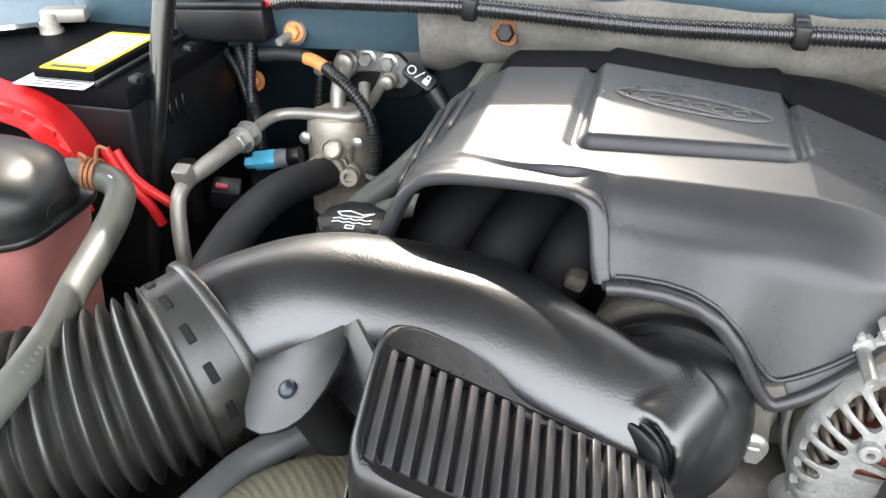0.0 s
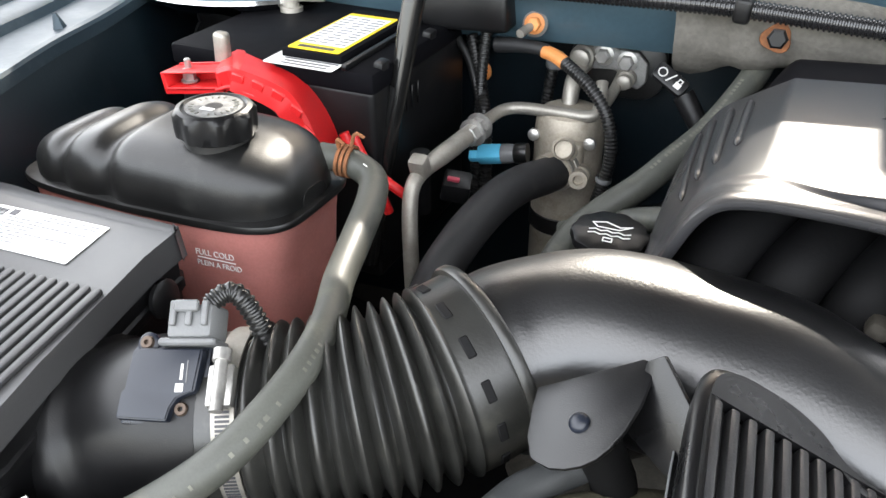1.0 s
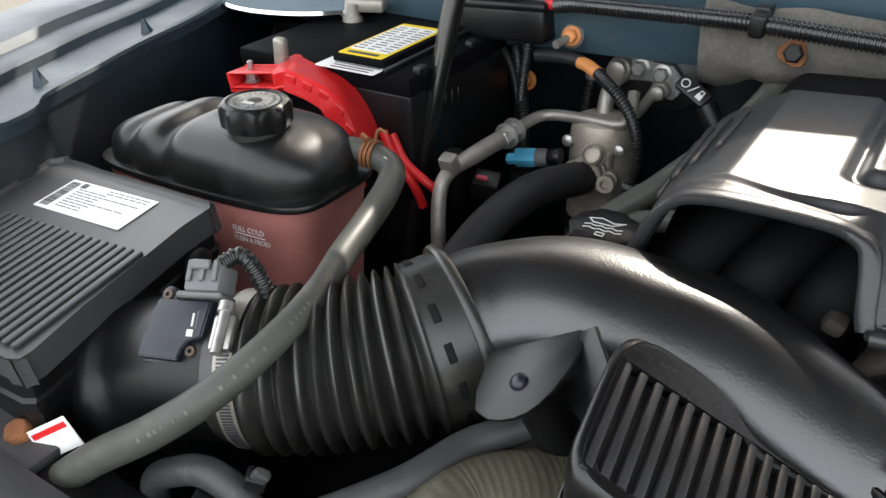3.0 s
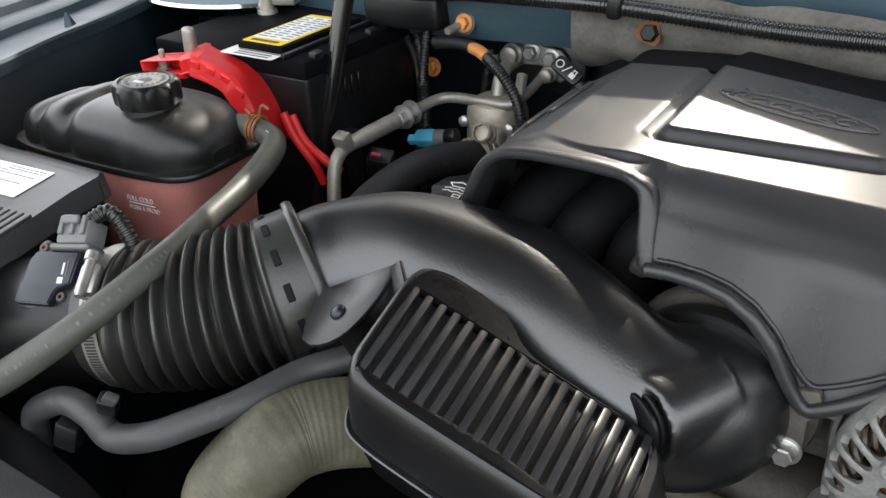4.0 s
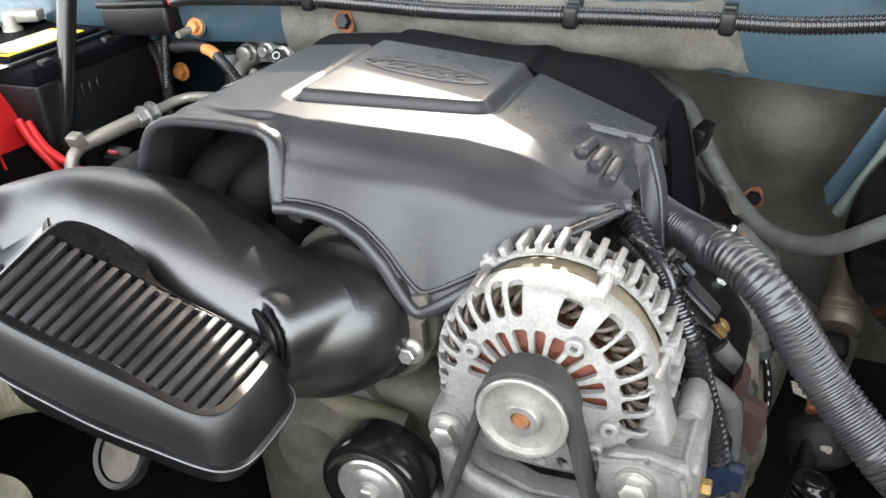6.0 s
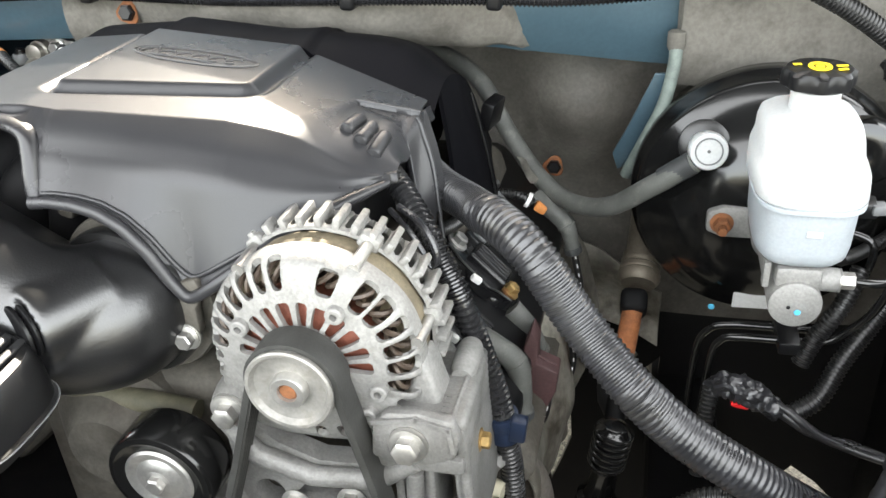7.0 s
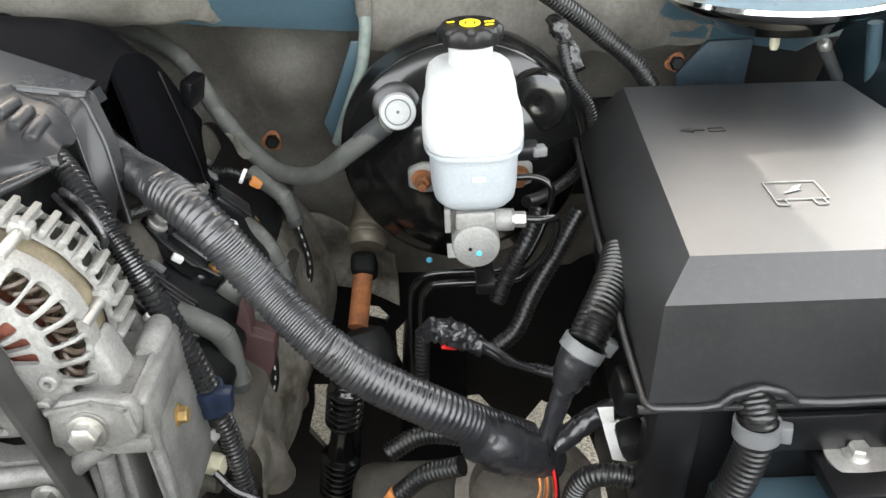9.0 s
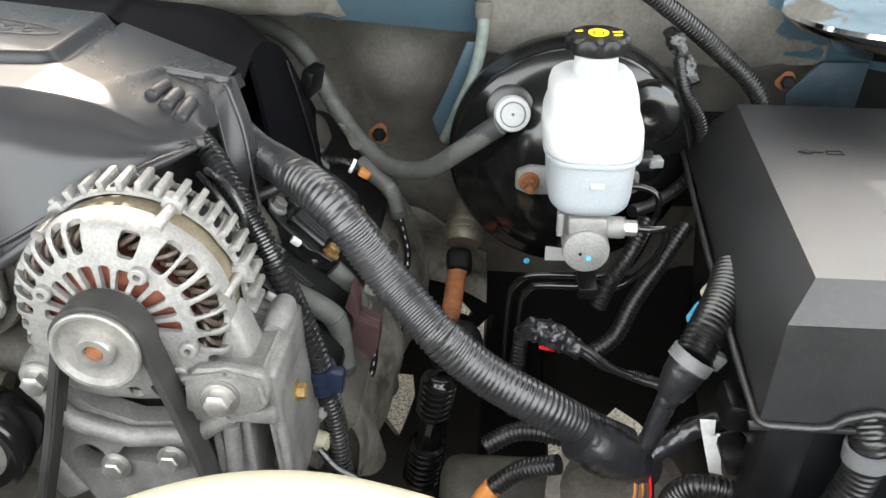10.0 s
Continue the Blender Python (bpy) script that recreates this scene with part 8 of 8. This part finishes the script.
plug = thing("side_connector", (0.655, 0.53, 0.97), "small blue and cream plug beside the fuse box", "connector")
part("shell", block(pose(0.644, 0.560, 0.975, 0, 25, 0), 0.012, 0.010, 0.020, 0.002), M_BLUECONN, plug)
part("cap", block(pose(0.652, 0.570, 0.992, 0, 30, 0), 0.010, 0.010, 0.014, 0.003), M_CREAM, plug)


# ---- refrigerant parts and small looms behind the duct ----
def accumulator():
    t = thing("refrigerant_canister", (-0.258, 0.785, 0.90), "dull aluminium refrigerant canister with pipe unions", "canister")
    c = (-0.258, 0.782, 1.098)
    part("can", lathe([(0.032, -0.20), (0.0345, -0.19), (0.0345, -0.022), (0.0335, -0.012), (0.030, -0.004), (0.022, 0.0)], c, (0, 0, 1), 48), M_CAN, t)
    part("black_band", lathe([(0.0350, -0.128), (0.0360, -0.127), (0.0360, -0.110), (0.0350, -0.109)], c, (0, 0, 1), 48, cap=False), M_RUBBER, t)
    part("manifold_block", block(pose(-0.249, 0.750, 1.062, 0, 0, 6), 0.030, 0.022, 0.030, 0.006, 3), M_CAN, t)
    part("service_port", lathe([(0.0125, 0), (0.0125, 0.010), (0.0105, 0.012), (0.0105, 0.022), (0.0085, 0.024), (0.0085, 0.016)], (-0.250, 0.744, 1.068), (0.15, -0.9, 0.5), 24), M_CAN, t)
    part("service_port", lathe([(0.0105, 0), (0.0105, 0.010), (0.0088, 0.012), (0.0088, 0.022), (0.005, 0.022), (0.005, 0.016)], (-0.234, 0.744, 1.047), (0.2, -1, 0.15), 24), M_CAN, t)
    part("hose_union", lathe([(0.0165, -0.01), (0.0190, -0.002), (0.0190, 0.010), (0.0175, 0.014), (0.0178, 0.020)], (-0.252, 0.738, 1.051), (-0.45, -0.85, 0.05), 28), M_CAN, t)
    part("union_neck", sweep([Vector((-0.250, 0.752, 1.052)), Vector((-0.252, 0.735, 1.051))], 0.013, 20), M_CAN, t)
    for x in (-0.286, -0.230):
        part("screw", lathe([(0.0065, 0), (0.006, 0.004), (0.003, 0.006)], (x, 0.757, 1.074), (0, -1, 0.1), 16), M_STEEL, t)


accumulator()

ref = thing("refrigerant_hose", (-0.275, 0.62, 1.03), "thick matt black refrigerant hose with a crimped end", "hose")
part("hose_body", hose([(-0.252, 0.738, 1.051), (-0.258, 0.715, 1.053), (-0.268, 0.665, 1.064), (-0.275, 0.615, 1.066), (-0.282, 0.565, 1.055), (-0.290, 0.53, 1.03), (-0.295, 0.50, 0.98)], 0.0172, 24, 0.006), M_RUBBERSOFT, ref)
part("ferrule", lathe([(0.0175, -0.004), (0.0192, -0.004), (0.0192, 0.000), (0.0182, 0.001), (0.0182, 0.003), (0.0192, 0.004), (0.0192, 0.009), (0.0175, 0.010)], (-0.2525, 0.7335, 1.0512), (0.25, 0.96, -0.05), 28, cap=False), M_ALUPIPE, ref, "crimped aluminium ferrule")

pipe = thing("refrigerant_pipe", (-0.32, 0.68, 1.05), "bent dull aluminium refrigerant pipe with a hexagon union", "pipe")
part("upper_run", hose([(-0.232, 0.790, 1.124), (-0.228, 0.772, 1.104), (-0.236, 0.764, 1.098), (-0.262, 0.762, 1.098), (-0.300, 0.764, 1.096), (-0.318, 0.758, 1.094), (-0.325, 0.740, 1.092), (-0.327, 0.715, 1.091)], 0.0060, 16, 0.004), M_ALUPIPE, pipe)
part("riser", hose([(-0.262, 0.845, 1.124), (-0.264, 0.815, 1.122), (-0.264, 0.800, 1.112), (-0.263, 0.790, 1.090)], 0.0082, 16, 0.004), M_ALUPIPE, pipe)
part("to_port", hose([(-0.224, 0.842, 1.120), (-0.224, 0.82, 1.113), (-0.226, 0.795, 1.105), (-0.230, 0.775, 1.100)], 0.0056, 14, 0.004), M_ALUPIPE, pipe)
for s in (0.0, 0.016):
    part("union_nut", hexbolt((-0.3275, 0.716 - s, 1.0912 - 0.02 * s), (-0.05, -1, -0.05), 0.0098, 0.013), M_STEEL, pipe)
part("lower_run", hose([(-0.328, 0.705, 1.091), (-0.332, 0.665, 1.090), (-0.337, 0.620, 1.088), (-0.3395, 0.603, 1.083), (-0.340, 0.594, 1.072), (-0.337, 0.585, 1.05), (-0.333, 0.578, 1.02), (-0.33, 0.575, 0.96)], lambda s: 0.0088 - 0.0018 * smooth(0.25, 0.4, s), 18, 0.004), M_ALUPIPE, pipe)
part("strap", block(pose(-0.338, 0.608, 1.094, 20, 0, 0), 0.016, 0.014, 0.020, 0.003), M_ALUPIPE, pipe)

fit = thing("expansion_fitting", (-0.24, 0.86, 1.09), "aluminium pipe flange with bolts on the bulkhead", "pipe flange")
fm = frame_of((-0.236, 0.858, 1.124), (1, 0.0, 0.02), (0, 0.05, 1))
part("gasket", prism(rounded(0.098, 0.066, 0.026, 6, 0.004, -0.002), fm, 0.012, 0.002), M_RUBBER, fit)
part("flange", prism([(-0.040, 0.010), (-0.032, 0.022), (-0.010, 0.024), (0.006, 0.018), (0.026, 0.016), (0.036, 0.006), (0.036, -0.014), (0.028, -0.022), (0.016, -0.018), (0.004, -0.004), (-0.030, -0.006), (-0.040, 0.0)], fm @ pose(0, 0, 0.012), 0.010, 0.003), M_ALU, fit)
for x, z, r in ((-0.028, 0.008, 0.0125), (0.018, -0.010, 0.009)):
    part("union", lathe([(r, 0.0), (r, 0.012), (r * 0.8, 0.014), (r * 0.8, 0.022), (r * 0.5, 0.024)], fm @ Vector((x, z, 0.02)), fm.col[2].xyz, 24), M_ALUPIPE, fit)
for x, z in ((-0.008, 0.010), (0.016, 0.006)):
    part("bolt", hexbolt(fm @ Vector((x, z, 0.022)), fm.col[2].xyz, 0.0075, 0.010), M_STEEL, fit)

plug = thing("pressure_switch", (-0.315, 0.742, 1.04), "sky blue pressure switch plug on the canister", "switch plug")
pm = frame_of((-0.306, 0.738, 1.057), (-0.97, -0.12, -0.16), (0, 0.8, 0.6))
part("nut", lathe([(0.010, -0.02), (0.010, -0.008), (0.0085, -0.006)], pm.translation, (-0.97, -0.12, -0.16), 20), M_RUBBER, plug)
part("collar", lathe([(0.0092, -0.007), (0.0098, 0.0), (0.0098, 0.006)], pm.translation, (-0.97, -0.12, -0.16), 20), M_GREYCONN, plug)
part("shell", block(pm @ pose(0.018, 0, 0), 0.026, 0.017, 0.015, 0.003), M_BLUECONN, plug)
part("lock", block(pm @ pose(0.016, 0.002, 0.009), 0.018, 0.010, 0.005, 0.001), M_PAPER, plug)
part("tail", block(pm @ pose(0.034, -0.003, -0.002), 0.010, 0.010, 0.009, 0.002), M_BLUECONN, plug)

solid("canister_loom", conduit([(-0.266, 0.770, 1.146), (-0.251, 0.760, 1.141), (-0.235, 0.752, 1.133), (-0.218, 0.745, 1.117), (-0.208, 0.740, 1.096), (-0.205, 0.737, 1.07), (-0.210, 0.735, 1.041), (-0.217, 0.735, 1.009), (-0.222, 0.735, 0.98)], 0.0062, 0.0036, 0.001, 14), M_RUBBER, "slim corrugated loom arching over the canister", "wiring loom", "corrugated looms")
solid("orange_sleeve", hose([(-0.288, 0.779, 1.150), (-0.277, 0.775, 1.149), (-0.264, 0.769, 1.145)], 0.0066, 14), M_ORANGE, "orange cloth tape on the loom end", "tape")
solid("loom_stub", hose([(-0.340, 0.79, 1.148), (-0.318, 0.785, 1.151), (-0.285, 0.778, 1.150)], lambda s: 0.0060 + 0.002 * (1 - s), 14, 0.004, 0.002), M_RUBBERSOFT, "grey taped end of the canister loom", "wiring loom", "taped looms")
solid("loom_tie", lathe([(0.0066, -0.002), (0.0078, -0.002), (0.0078, 0.002), (0.0066, 0.002)], (-0.2085, 0.7355, 1.050), (0.12, 0.05, 1), 20, cap=False), M_GREYCONN, "grey plastic tie round the canister loom", "cable tie")

tag = thing("drain_plug", (-0.158, 0.755, 1.10), "black moulded plug lever with white lock symbols", "plug lever")
tm = frame_of((-0.1630, 0.752, 1.1480), (0.72, -0.1, -0.42), (0.32, 0.62, 0.65))
part("head", prism(rounded(0.033, 0.016, 0.004, 4), tm, 0.008, 0.002), M_BLACK, tag)
part("ring_symbol", bezel([(-0.011 + 0.0045 * math.cos(k * math.pi / 6), 0.0045 * math.sin(k * math.pi / 6)) for k in range(13)], tm @ pose(0, 0, 0.008) @ Matrix.Scale(0.85, 4), 0.0012, 0.0004), M_INKLIGHT, tag)
part("slash_symbol", bezel([(-0.003, -0.005), (0.002, 0.006)], tm @ pose(0, 0, 0.008) @ Matrix.Scale(0.85, 4), 0.0012, 0.0004), M_INKLIGHT, tag)
part("lock_symbol", prism([(0.006, -0.005), (0.013, -0.005), (0.013, 0.001), (0.006, 0.001)], tm @ pose(0, 0, 0.008) @ Matrix.Scale(0.85, 4), 0.0004), M_INKLIGHT, tag)
part("lock_symbol", bezel([(0.0075, 0.001), (0.0075, 0.005), (0.0115, 0.005), (0.0115, 0.001)], tm @ pose(0, 0, 0.008) @ Matrix.Scale(0.85, 4), 0.0011, 0.0004), M_INKLIGHT, tag)
part("handle", hose([(-0.150, 0.752, 1.138), (-0.135, 0.748, 1.118), (-0.120, 0.745, 1.098), (-0.10, 0.74, 1.07)], 0.0095, 14), M_BLACK, tag)

HEATER = [(-0.088, 0.80, 1.185), (-0.094, 0.780, 1.160), (-0.106, 0.752, 1.139), (-0.122, 0.722, 1.118), (-0.142, 0.690, 1.102), (-0.162, 0.664, 1.085), (-0.185, 0.645, 1.068), (-0.205, 0.62, 1.05), (-0.22, 0.58, 1.02)]
heat = thing("heater_hose", (-0.15, 0.68, 1.07), "weathered grey-green heater hose behind the cover", "hose", "coolant hoses")
hb = part("hose_body", hose(HEATER, 0.0118, 20, 0.006), M_HOSE, heat)
hl, _ = resample(catmull(HEATER, 8), 0.004)
for k, (p, (tt, a, b)) in enumerate(list(zip(hl, frames(hl)))[14:44]):
    if k % 7 != 5:
        d = (Vector((-0.35, -0.75, 0.55)) - tt * tt.dot(Vector((-0.35, -0.75, 0.55)))).normalized()
        part("print_bar", block(frame_of(p + d * 0.0119, tt, d.cross(tt)), 0.0022, 0.0030, 0.0002, 0), M_PRINTDIM, hb)
solid("heater_hose", hose([(-0.118, 0.630, 1.082), (-0.150, 0.635, 1.072), (-0.180, 0.645, 1.056), (-0.22, 0.65, 1.035)], 0.0100, 18, 0.006), M_HOSE, "weathered grey-green heater hose beside the oil cap", "hose", "coolant hoses")

# relay box and cable on the cowl
box = thing("relay_box", (-0.365, 0.80, 1.16), "black plastic junction box on the cowl", "junction box")
part("body", block(pose(-0.372, 0.785, 1.181, 0, -3, 0), 0.098, 0.040, 0.036, 0.005, 3), M_BLACK, box)
part("lid", block(pose(-0.372, 0.783, 1.201, 0, -3, 0), 0.102, 0.044, 0.008, 0.003), M_BLACK, box)
part("bolt", hexbolt((-0.404, 0.762, 1.214), (0, -0.6, 0.8), 0.006, 0.008), M_RUST, box)
part("lug", lathe([(0.0125, 0), (0.0125, 0.003), (0.006, 0.0035)], (-0.302, 0.790, 1.172), (0.1, -1, 0.2), 24), M_RUBBER, box)
part("copper_nut", hexbolt((-0.302, 0.787, 1.173), (0.1, -1, 0.2), 0.0072, 0.010), M_ORANGE, box)
part("stud", sweep([Vector((-0.302, 0.785, 1.173)), Vector((-0.307, 0.760, 1.170))], 0.0042, 12), M_ALUPIPE, box)
part("second_nut", hexbolt((-0.374, 0.832, 1.102), (0, -1, 0.1), 0.0085, 0.010), M_ORANGE, box)

cable = thing("cowl_loom", (0.0, 0.75, 1.20), "black corrugated loom clipped along the cowl", "wiring loom")
COWL = [(-0.312, 0.772, 1.206), (-0.29, 0.764, 1.211), (-0.24, 0.754, 1.215), (-0.17, 0.744, 1.219), (-0.11, 0.737, 1.221), (-0.04, 0.733, 1.219), (0.04, 0.731, 1.216), (0.12, 0.731, 1.216), (0.20, 0.734, 1.216), (0.28, 0.742, 1.214), (0.36, 0.756, 1.21), (0.46, 0.775, 1.215), (0.55, 0.79, 1.23)]
part("conduit", conduit(COWL, 0.0080, 0.0040, 0.0012, 16), M_GLOSSLOOM, cable)
part("red_sleeve", hose([(-0.330, 0.778, 1.203), (-0.312, 0.772, 1.206), (-0.304, 0.769, 1.208)], 0.0052, 12), M_RED, cable, "red insulating sleeve")
part("ring_lead", hose([(-0.40, 0.775, 1.215), (-0.37, 0.776, 1.212), (-0.345, 0.778, 1.207), (-0.325, 0.777, 1.204)], lambda s: 0.0055 - 0.001 * s, 12, 0.004, 0.004), M_HOSEGREY, cable)
for x, y, z in ((-0.111, 0.737, 1.221), (0.160, 0.7315, 1.216), (0.292, 0.744, 1.213)):
    part("clip", block(pose(x, y, z, 0, 4, 0), 0.014, 0.021, 0.021, 0.004, 3), M_BLACK, cable)
    part("clip_foot", block(pose(x, y + 0.014, z + 0.008), 0.012, 0.02, 0.010, 0.002), M_BLACK, cable)

for x, y, z, lab in ((-0.083, 0.7512, 1.197, "rusty clip with a black plug on the cowl pad"), (0.800, 0.932, 1.046, "rusty clip with a black plug on the bulkhead"), (0.326, 0.905, 0.982, "rusty clip with a black plug on the dash mat")):
    c = thing("pad_clip", (x, y, z), lab, "clip", "pad clips")
    part("rust_stain_washer", lathe([(0.012, 0), (0.0115, 0.0012), (0.008, 0.0016)], (x, y, z), (0, -1, 0.15), 24, lambda w, r, h: r * (1 + 0.12 * math.sin(3 * w + 1))), M_RUST, c)
    part("plug", lathe([(0.0085, 0), (0.0085, 0.006), (0.0065, 0.008), (0.003, 0.008)], (x + 0.001, y, z), (0, -1, 0.15), 6), M_BLACK, c)

# dark leads near the battery
LEADS = (
    (((-0.352, 0.79, 1.16), (-0.353, 0.78, 1.12), (-0.350, 0.77, 1.09), (-0.346, 0.76, 1.06), (-0.345, 0.75, 1.0)), 0.0062),
    (((-0.372, 0.80, 1.15), (-0.362, 0.79, 1.125), (-0.350, 0.775, 1.10), (-0.340, 0.76, 1.08), (-0.334, 0.75, 1.04), (-0.33, 0.74, 0.98)), 0.0068),
    (((-0.290, 0.83, 1.135), (-0.294, 0.825, 1.11), (-0.297, 0.82, 1.07), (-0.30, 0.81, 1.0)), 0.0062),
    (((-0.362, 0.775, 1.06), (-0.357, 0.775, 1.03), (-0.352, 0.77, 0.99)), 0.0055),
)
for pts, r in LEADS:
    solid("battery_side_loom", conduit(pts, r, 0.0038, 0.0011, 14), M_RUBBER, "thin corrugated loom hanging behind the battery", "wiring loom", "corrugated looms")
solid("dark_lead", hose([(-0.392, 0.80, 1.15), (-0.372, 0.79, 1.13), (-0.356, 0.775, 1.105), (-0.346, 0.765, 1.08)], 0.0042, 10), M_RUBBER, "thin black lead behind the battery", "cable")
solid("loom_collar", lathe([(0.0095, 0), (0.0105, 0.002), (0.0105, 0.010), (0.0095, 0.012)], (-0.291, 0.828, 1.118), (0, 0.1, 1), 20), M_GREYCONN, "grey collar on a loom at the bulkhead", "clip")
solid("capped_plug", lathe([(0.009, -0.05), (0.009, -0.006), (0.0095, 0.0), (0.0095, 0.008), (0.008, 0.010), (0.004, 0.010)], (-0.352, 0.638, 1.083), (0, 0, 1), 24), M_BLACK, "black capped plug beside the pipe", "plug")
red = thing("wiring_plug", (-0.318, 0.64, 1.05), "black plug with a pink locking tab", "connector")
part("shell", block(pose(-0.318, 0.640, 1.064, 20, 10, 20), 0.026, 0.022, 0.022, 0.003), M_BLACK, red)
part("tab", block(pose(-0.317, 0.632, 1.075, 20, 10, 20), 0.011, 0.004, 0.004, 0.001), surface("pink_plastic", (0.30, 0.04, 0.06), 0.4, grain=(400, 0.02), blotch=(40, 0.1)), red)

# ---- front: hoses, shroud, rail ----
low = thing("overflow_hose", (-0.20, 0.27, 1.03), "smooth grey rubber overflow hose", "hose")
part("hose_body", hose([(-0.319, 0.225, 1.011), (-0.309, 0.224, 1.043), (-0.284, 0.223, 1.064), (-0.258, 0.222, 1.078), (-0.234, 0.221, 1.078), (-0.223, 0.221, 1.068), (-0.211, 0.222, 1.068), (-0.187, 0.227, 1.077), (-0.174, 0.239, 1.081), (-0.151, 0.267, 1.088), (-0.136, 0.303, 1.091), (-0.12, 0.322, 1.094), (-0.108, 0.334, 1.097)], 0.0090, 22, 0.004), M_HOSEGREY, low)
part("clip", block(pose(-0.218, 0.224, 1.091, 20, 20, 30), 0.012, 0.010, 0.014, 0.002), M_BLACK, low)
part("clip_pin", block(pose(-0.213, 0.223, 1.097, 20, 40, 30), 0.009, 0.006, 0.010, 0.002), M_HOSEGREY, low)
part("lower_clip", block(pose(-0.253, 0.214, 1.060, 0, 20, 20), 0.016, 0.012, 0.022, 0.003), M_BLACK, low)
rad = thing("radiator_hose", (-0.10, 0.26, 0.98), "fat dusty olive radiator hose", "hose")
part("hose_body", conduit([(-0.02, 0.345, 1.055), (-0.073, 0.33, 1.057), (-0.102, 0.303, 1.067), (-0.12, 0.283, 1.068), (-0.13, 0.264, 1.064), (-0.148, 0.243, 1.038), (-0.139, 0.233, 1.025), (-0.121, 0.227, 1.019), (-0.09, 0.22, 1.025), (-0.044, 0.21, 1.039)], 0.0278, 0.0040, 0.00022, 36), M_RADHOSE, rad)
part("clamp", lathe([(0.0282, -0.005), (0.0294, -0.005), (0.0294, 0.005), (0.0282, 0.005)], (-0.046, 0.338, 1.0560), (0.88, 0.44, -0.15), 40, cap=False), M_STEEL, rad, "steel hose clamp")


def shroud():
    t = thing("radiator_shroud", (-0.25, 0.17, 0.95), "black plastic radiator shroud with pale print", "radiator shroud")
    rows = [(-0.46, 0.205, 1.062), (-0.395, 0.212, 1.058), (-0.36, 0.214, 1.048), (-0.27, 0.213, 1.030), (-0.17, 0.200, 1.012), (-0.05, 0.19, 0.99), (0.15, 0.19, 0.96)]
    line, _ = resample(catmull(rows, 8), 0.01)
    rings = []
    for p in line:
        rings.append([p + Vector(q) for q in ((0, 0.004, -0.12), (0, 0.004, -0.008), (0, 0.0, 0.0), (0, -0.012, 0.004), (0, -0.10, 0.002), (0, -0.12, -0.01), (0, -0.12, -0.12))])
    part("body", loft(rings), M_BLACK, t)
    part("corner_plate", block(pose(-0.425, 0.180, 1.064, 0, 8, 0), 0.12, 0.07, 0.010, 0.003), M_SHROUD, t)
    part("top_plate", block(pose(-0.29, 0.115, 1.045, 0, 11, 4), 0.30, 0.14, 0.008, 0.003), M_SHROUD, t)
    rnd = random.Random(3)
    for r in range(3):
        for k in range(5):
            part("print_bar", block(pose(-0.205 + 0.012 * k + 0.01 * r, 0.182 - 0.006 * r, 1.0365 - 0.0022 * k - 0.0015 * r, 0, 11, -4), rnd.uniform(0.006, 0.010), 0.0022, 0.0006, 0), M_INKLIGHT, t)


shroud()
solid("cream_cover", hose([(0.15, 0.055, 1.000), (0.165, 0.10, 1.012), (0.20, 0.150, 1.030), (0.25, 0.190, 1.048), (0.30, 0.222, 1.057), (0.34, 0.240, 1.060), (0.38, 0.246, 1.061), (0.42, 0.242, 1.060), (0.47, 0.228, 1.056), (0.53, 0.195, 1.045), (0.60, 0.150, 1.028), (0.635, 0.10, 1.012), (0.65, 0.055, 1.000)], 0.026, 32, 0.008), M_CREAM, "smooth cream plastic fan shroud rim", "shroud rim")
fan = thing("fan_motor", (0.03, 0.36, 0.93), "round metal hub below the resonator", "fan hub")
part("rim", lathe([(0.019, 0), (0.0222, -0.002), (0.0228, -0.006), (0.0215, -0.009), (0.018, -0.008)], (-0.020, 0.296, 1.024), (0.1, 0.75, -0.6), 40, cap=False), M_BLACK, fan)
part("face", lathe([(0.018, -0.002), (0.0172, -0.006), (0.008, -0.007), (0.002, -0.009)], (-0.020, 0.296, 1.024), (0.1, 0.75, -0.6), 32), M_ALUDIRTY, fan)
solid("wing_clip", lathe([(0.0085, -0.01), (0.009, 0.001), (0.0080, 0.004), (0.0055, 0.006), (0.002, 0.006)], (-0.392, 0.194, 1.066), (0.2, -0.2, 1), 24, lambda w, r, h: r * (1 + 0.05 * math.cos(7 * w))), M_RUST, "rust-stained round bolt at the shroud", "bolt")
tg = thing("caution_tag", (-0.368, 0.200, 1.05), "white caution tag with red and green print", "tag")
gm = frame_of((-0.368, 0.202, 1.066), (0.75, 0.45, 0.45), (0.55, 0.15, -0.75))
part("paper", block(gm, 0.030, 0.022, 0.0008, 0.0003), M_PAPER, tg)
part("print_bar", block(gm @ pose(0, -0.006, -0.0006), 0.026, 0.004, 0.0004, 0), M_RED, tg)
part("print_bar", block(gm @ pose(0, -0.006, 0.0006), 0.026, 0.004, 0.0004, 0), M_RED, tg)
part("print_bar", block(gm @ pose(0.002, 0.004, 0.0006), 0.020, 0.005, 0.0004, 0), surface("green_print", (0.05, 0.22, 0.10), 0.5, grain=(300, 0.0), blotch=(30, 0.1)), tg)
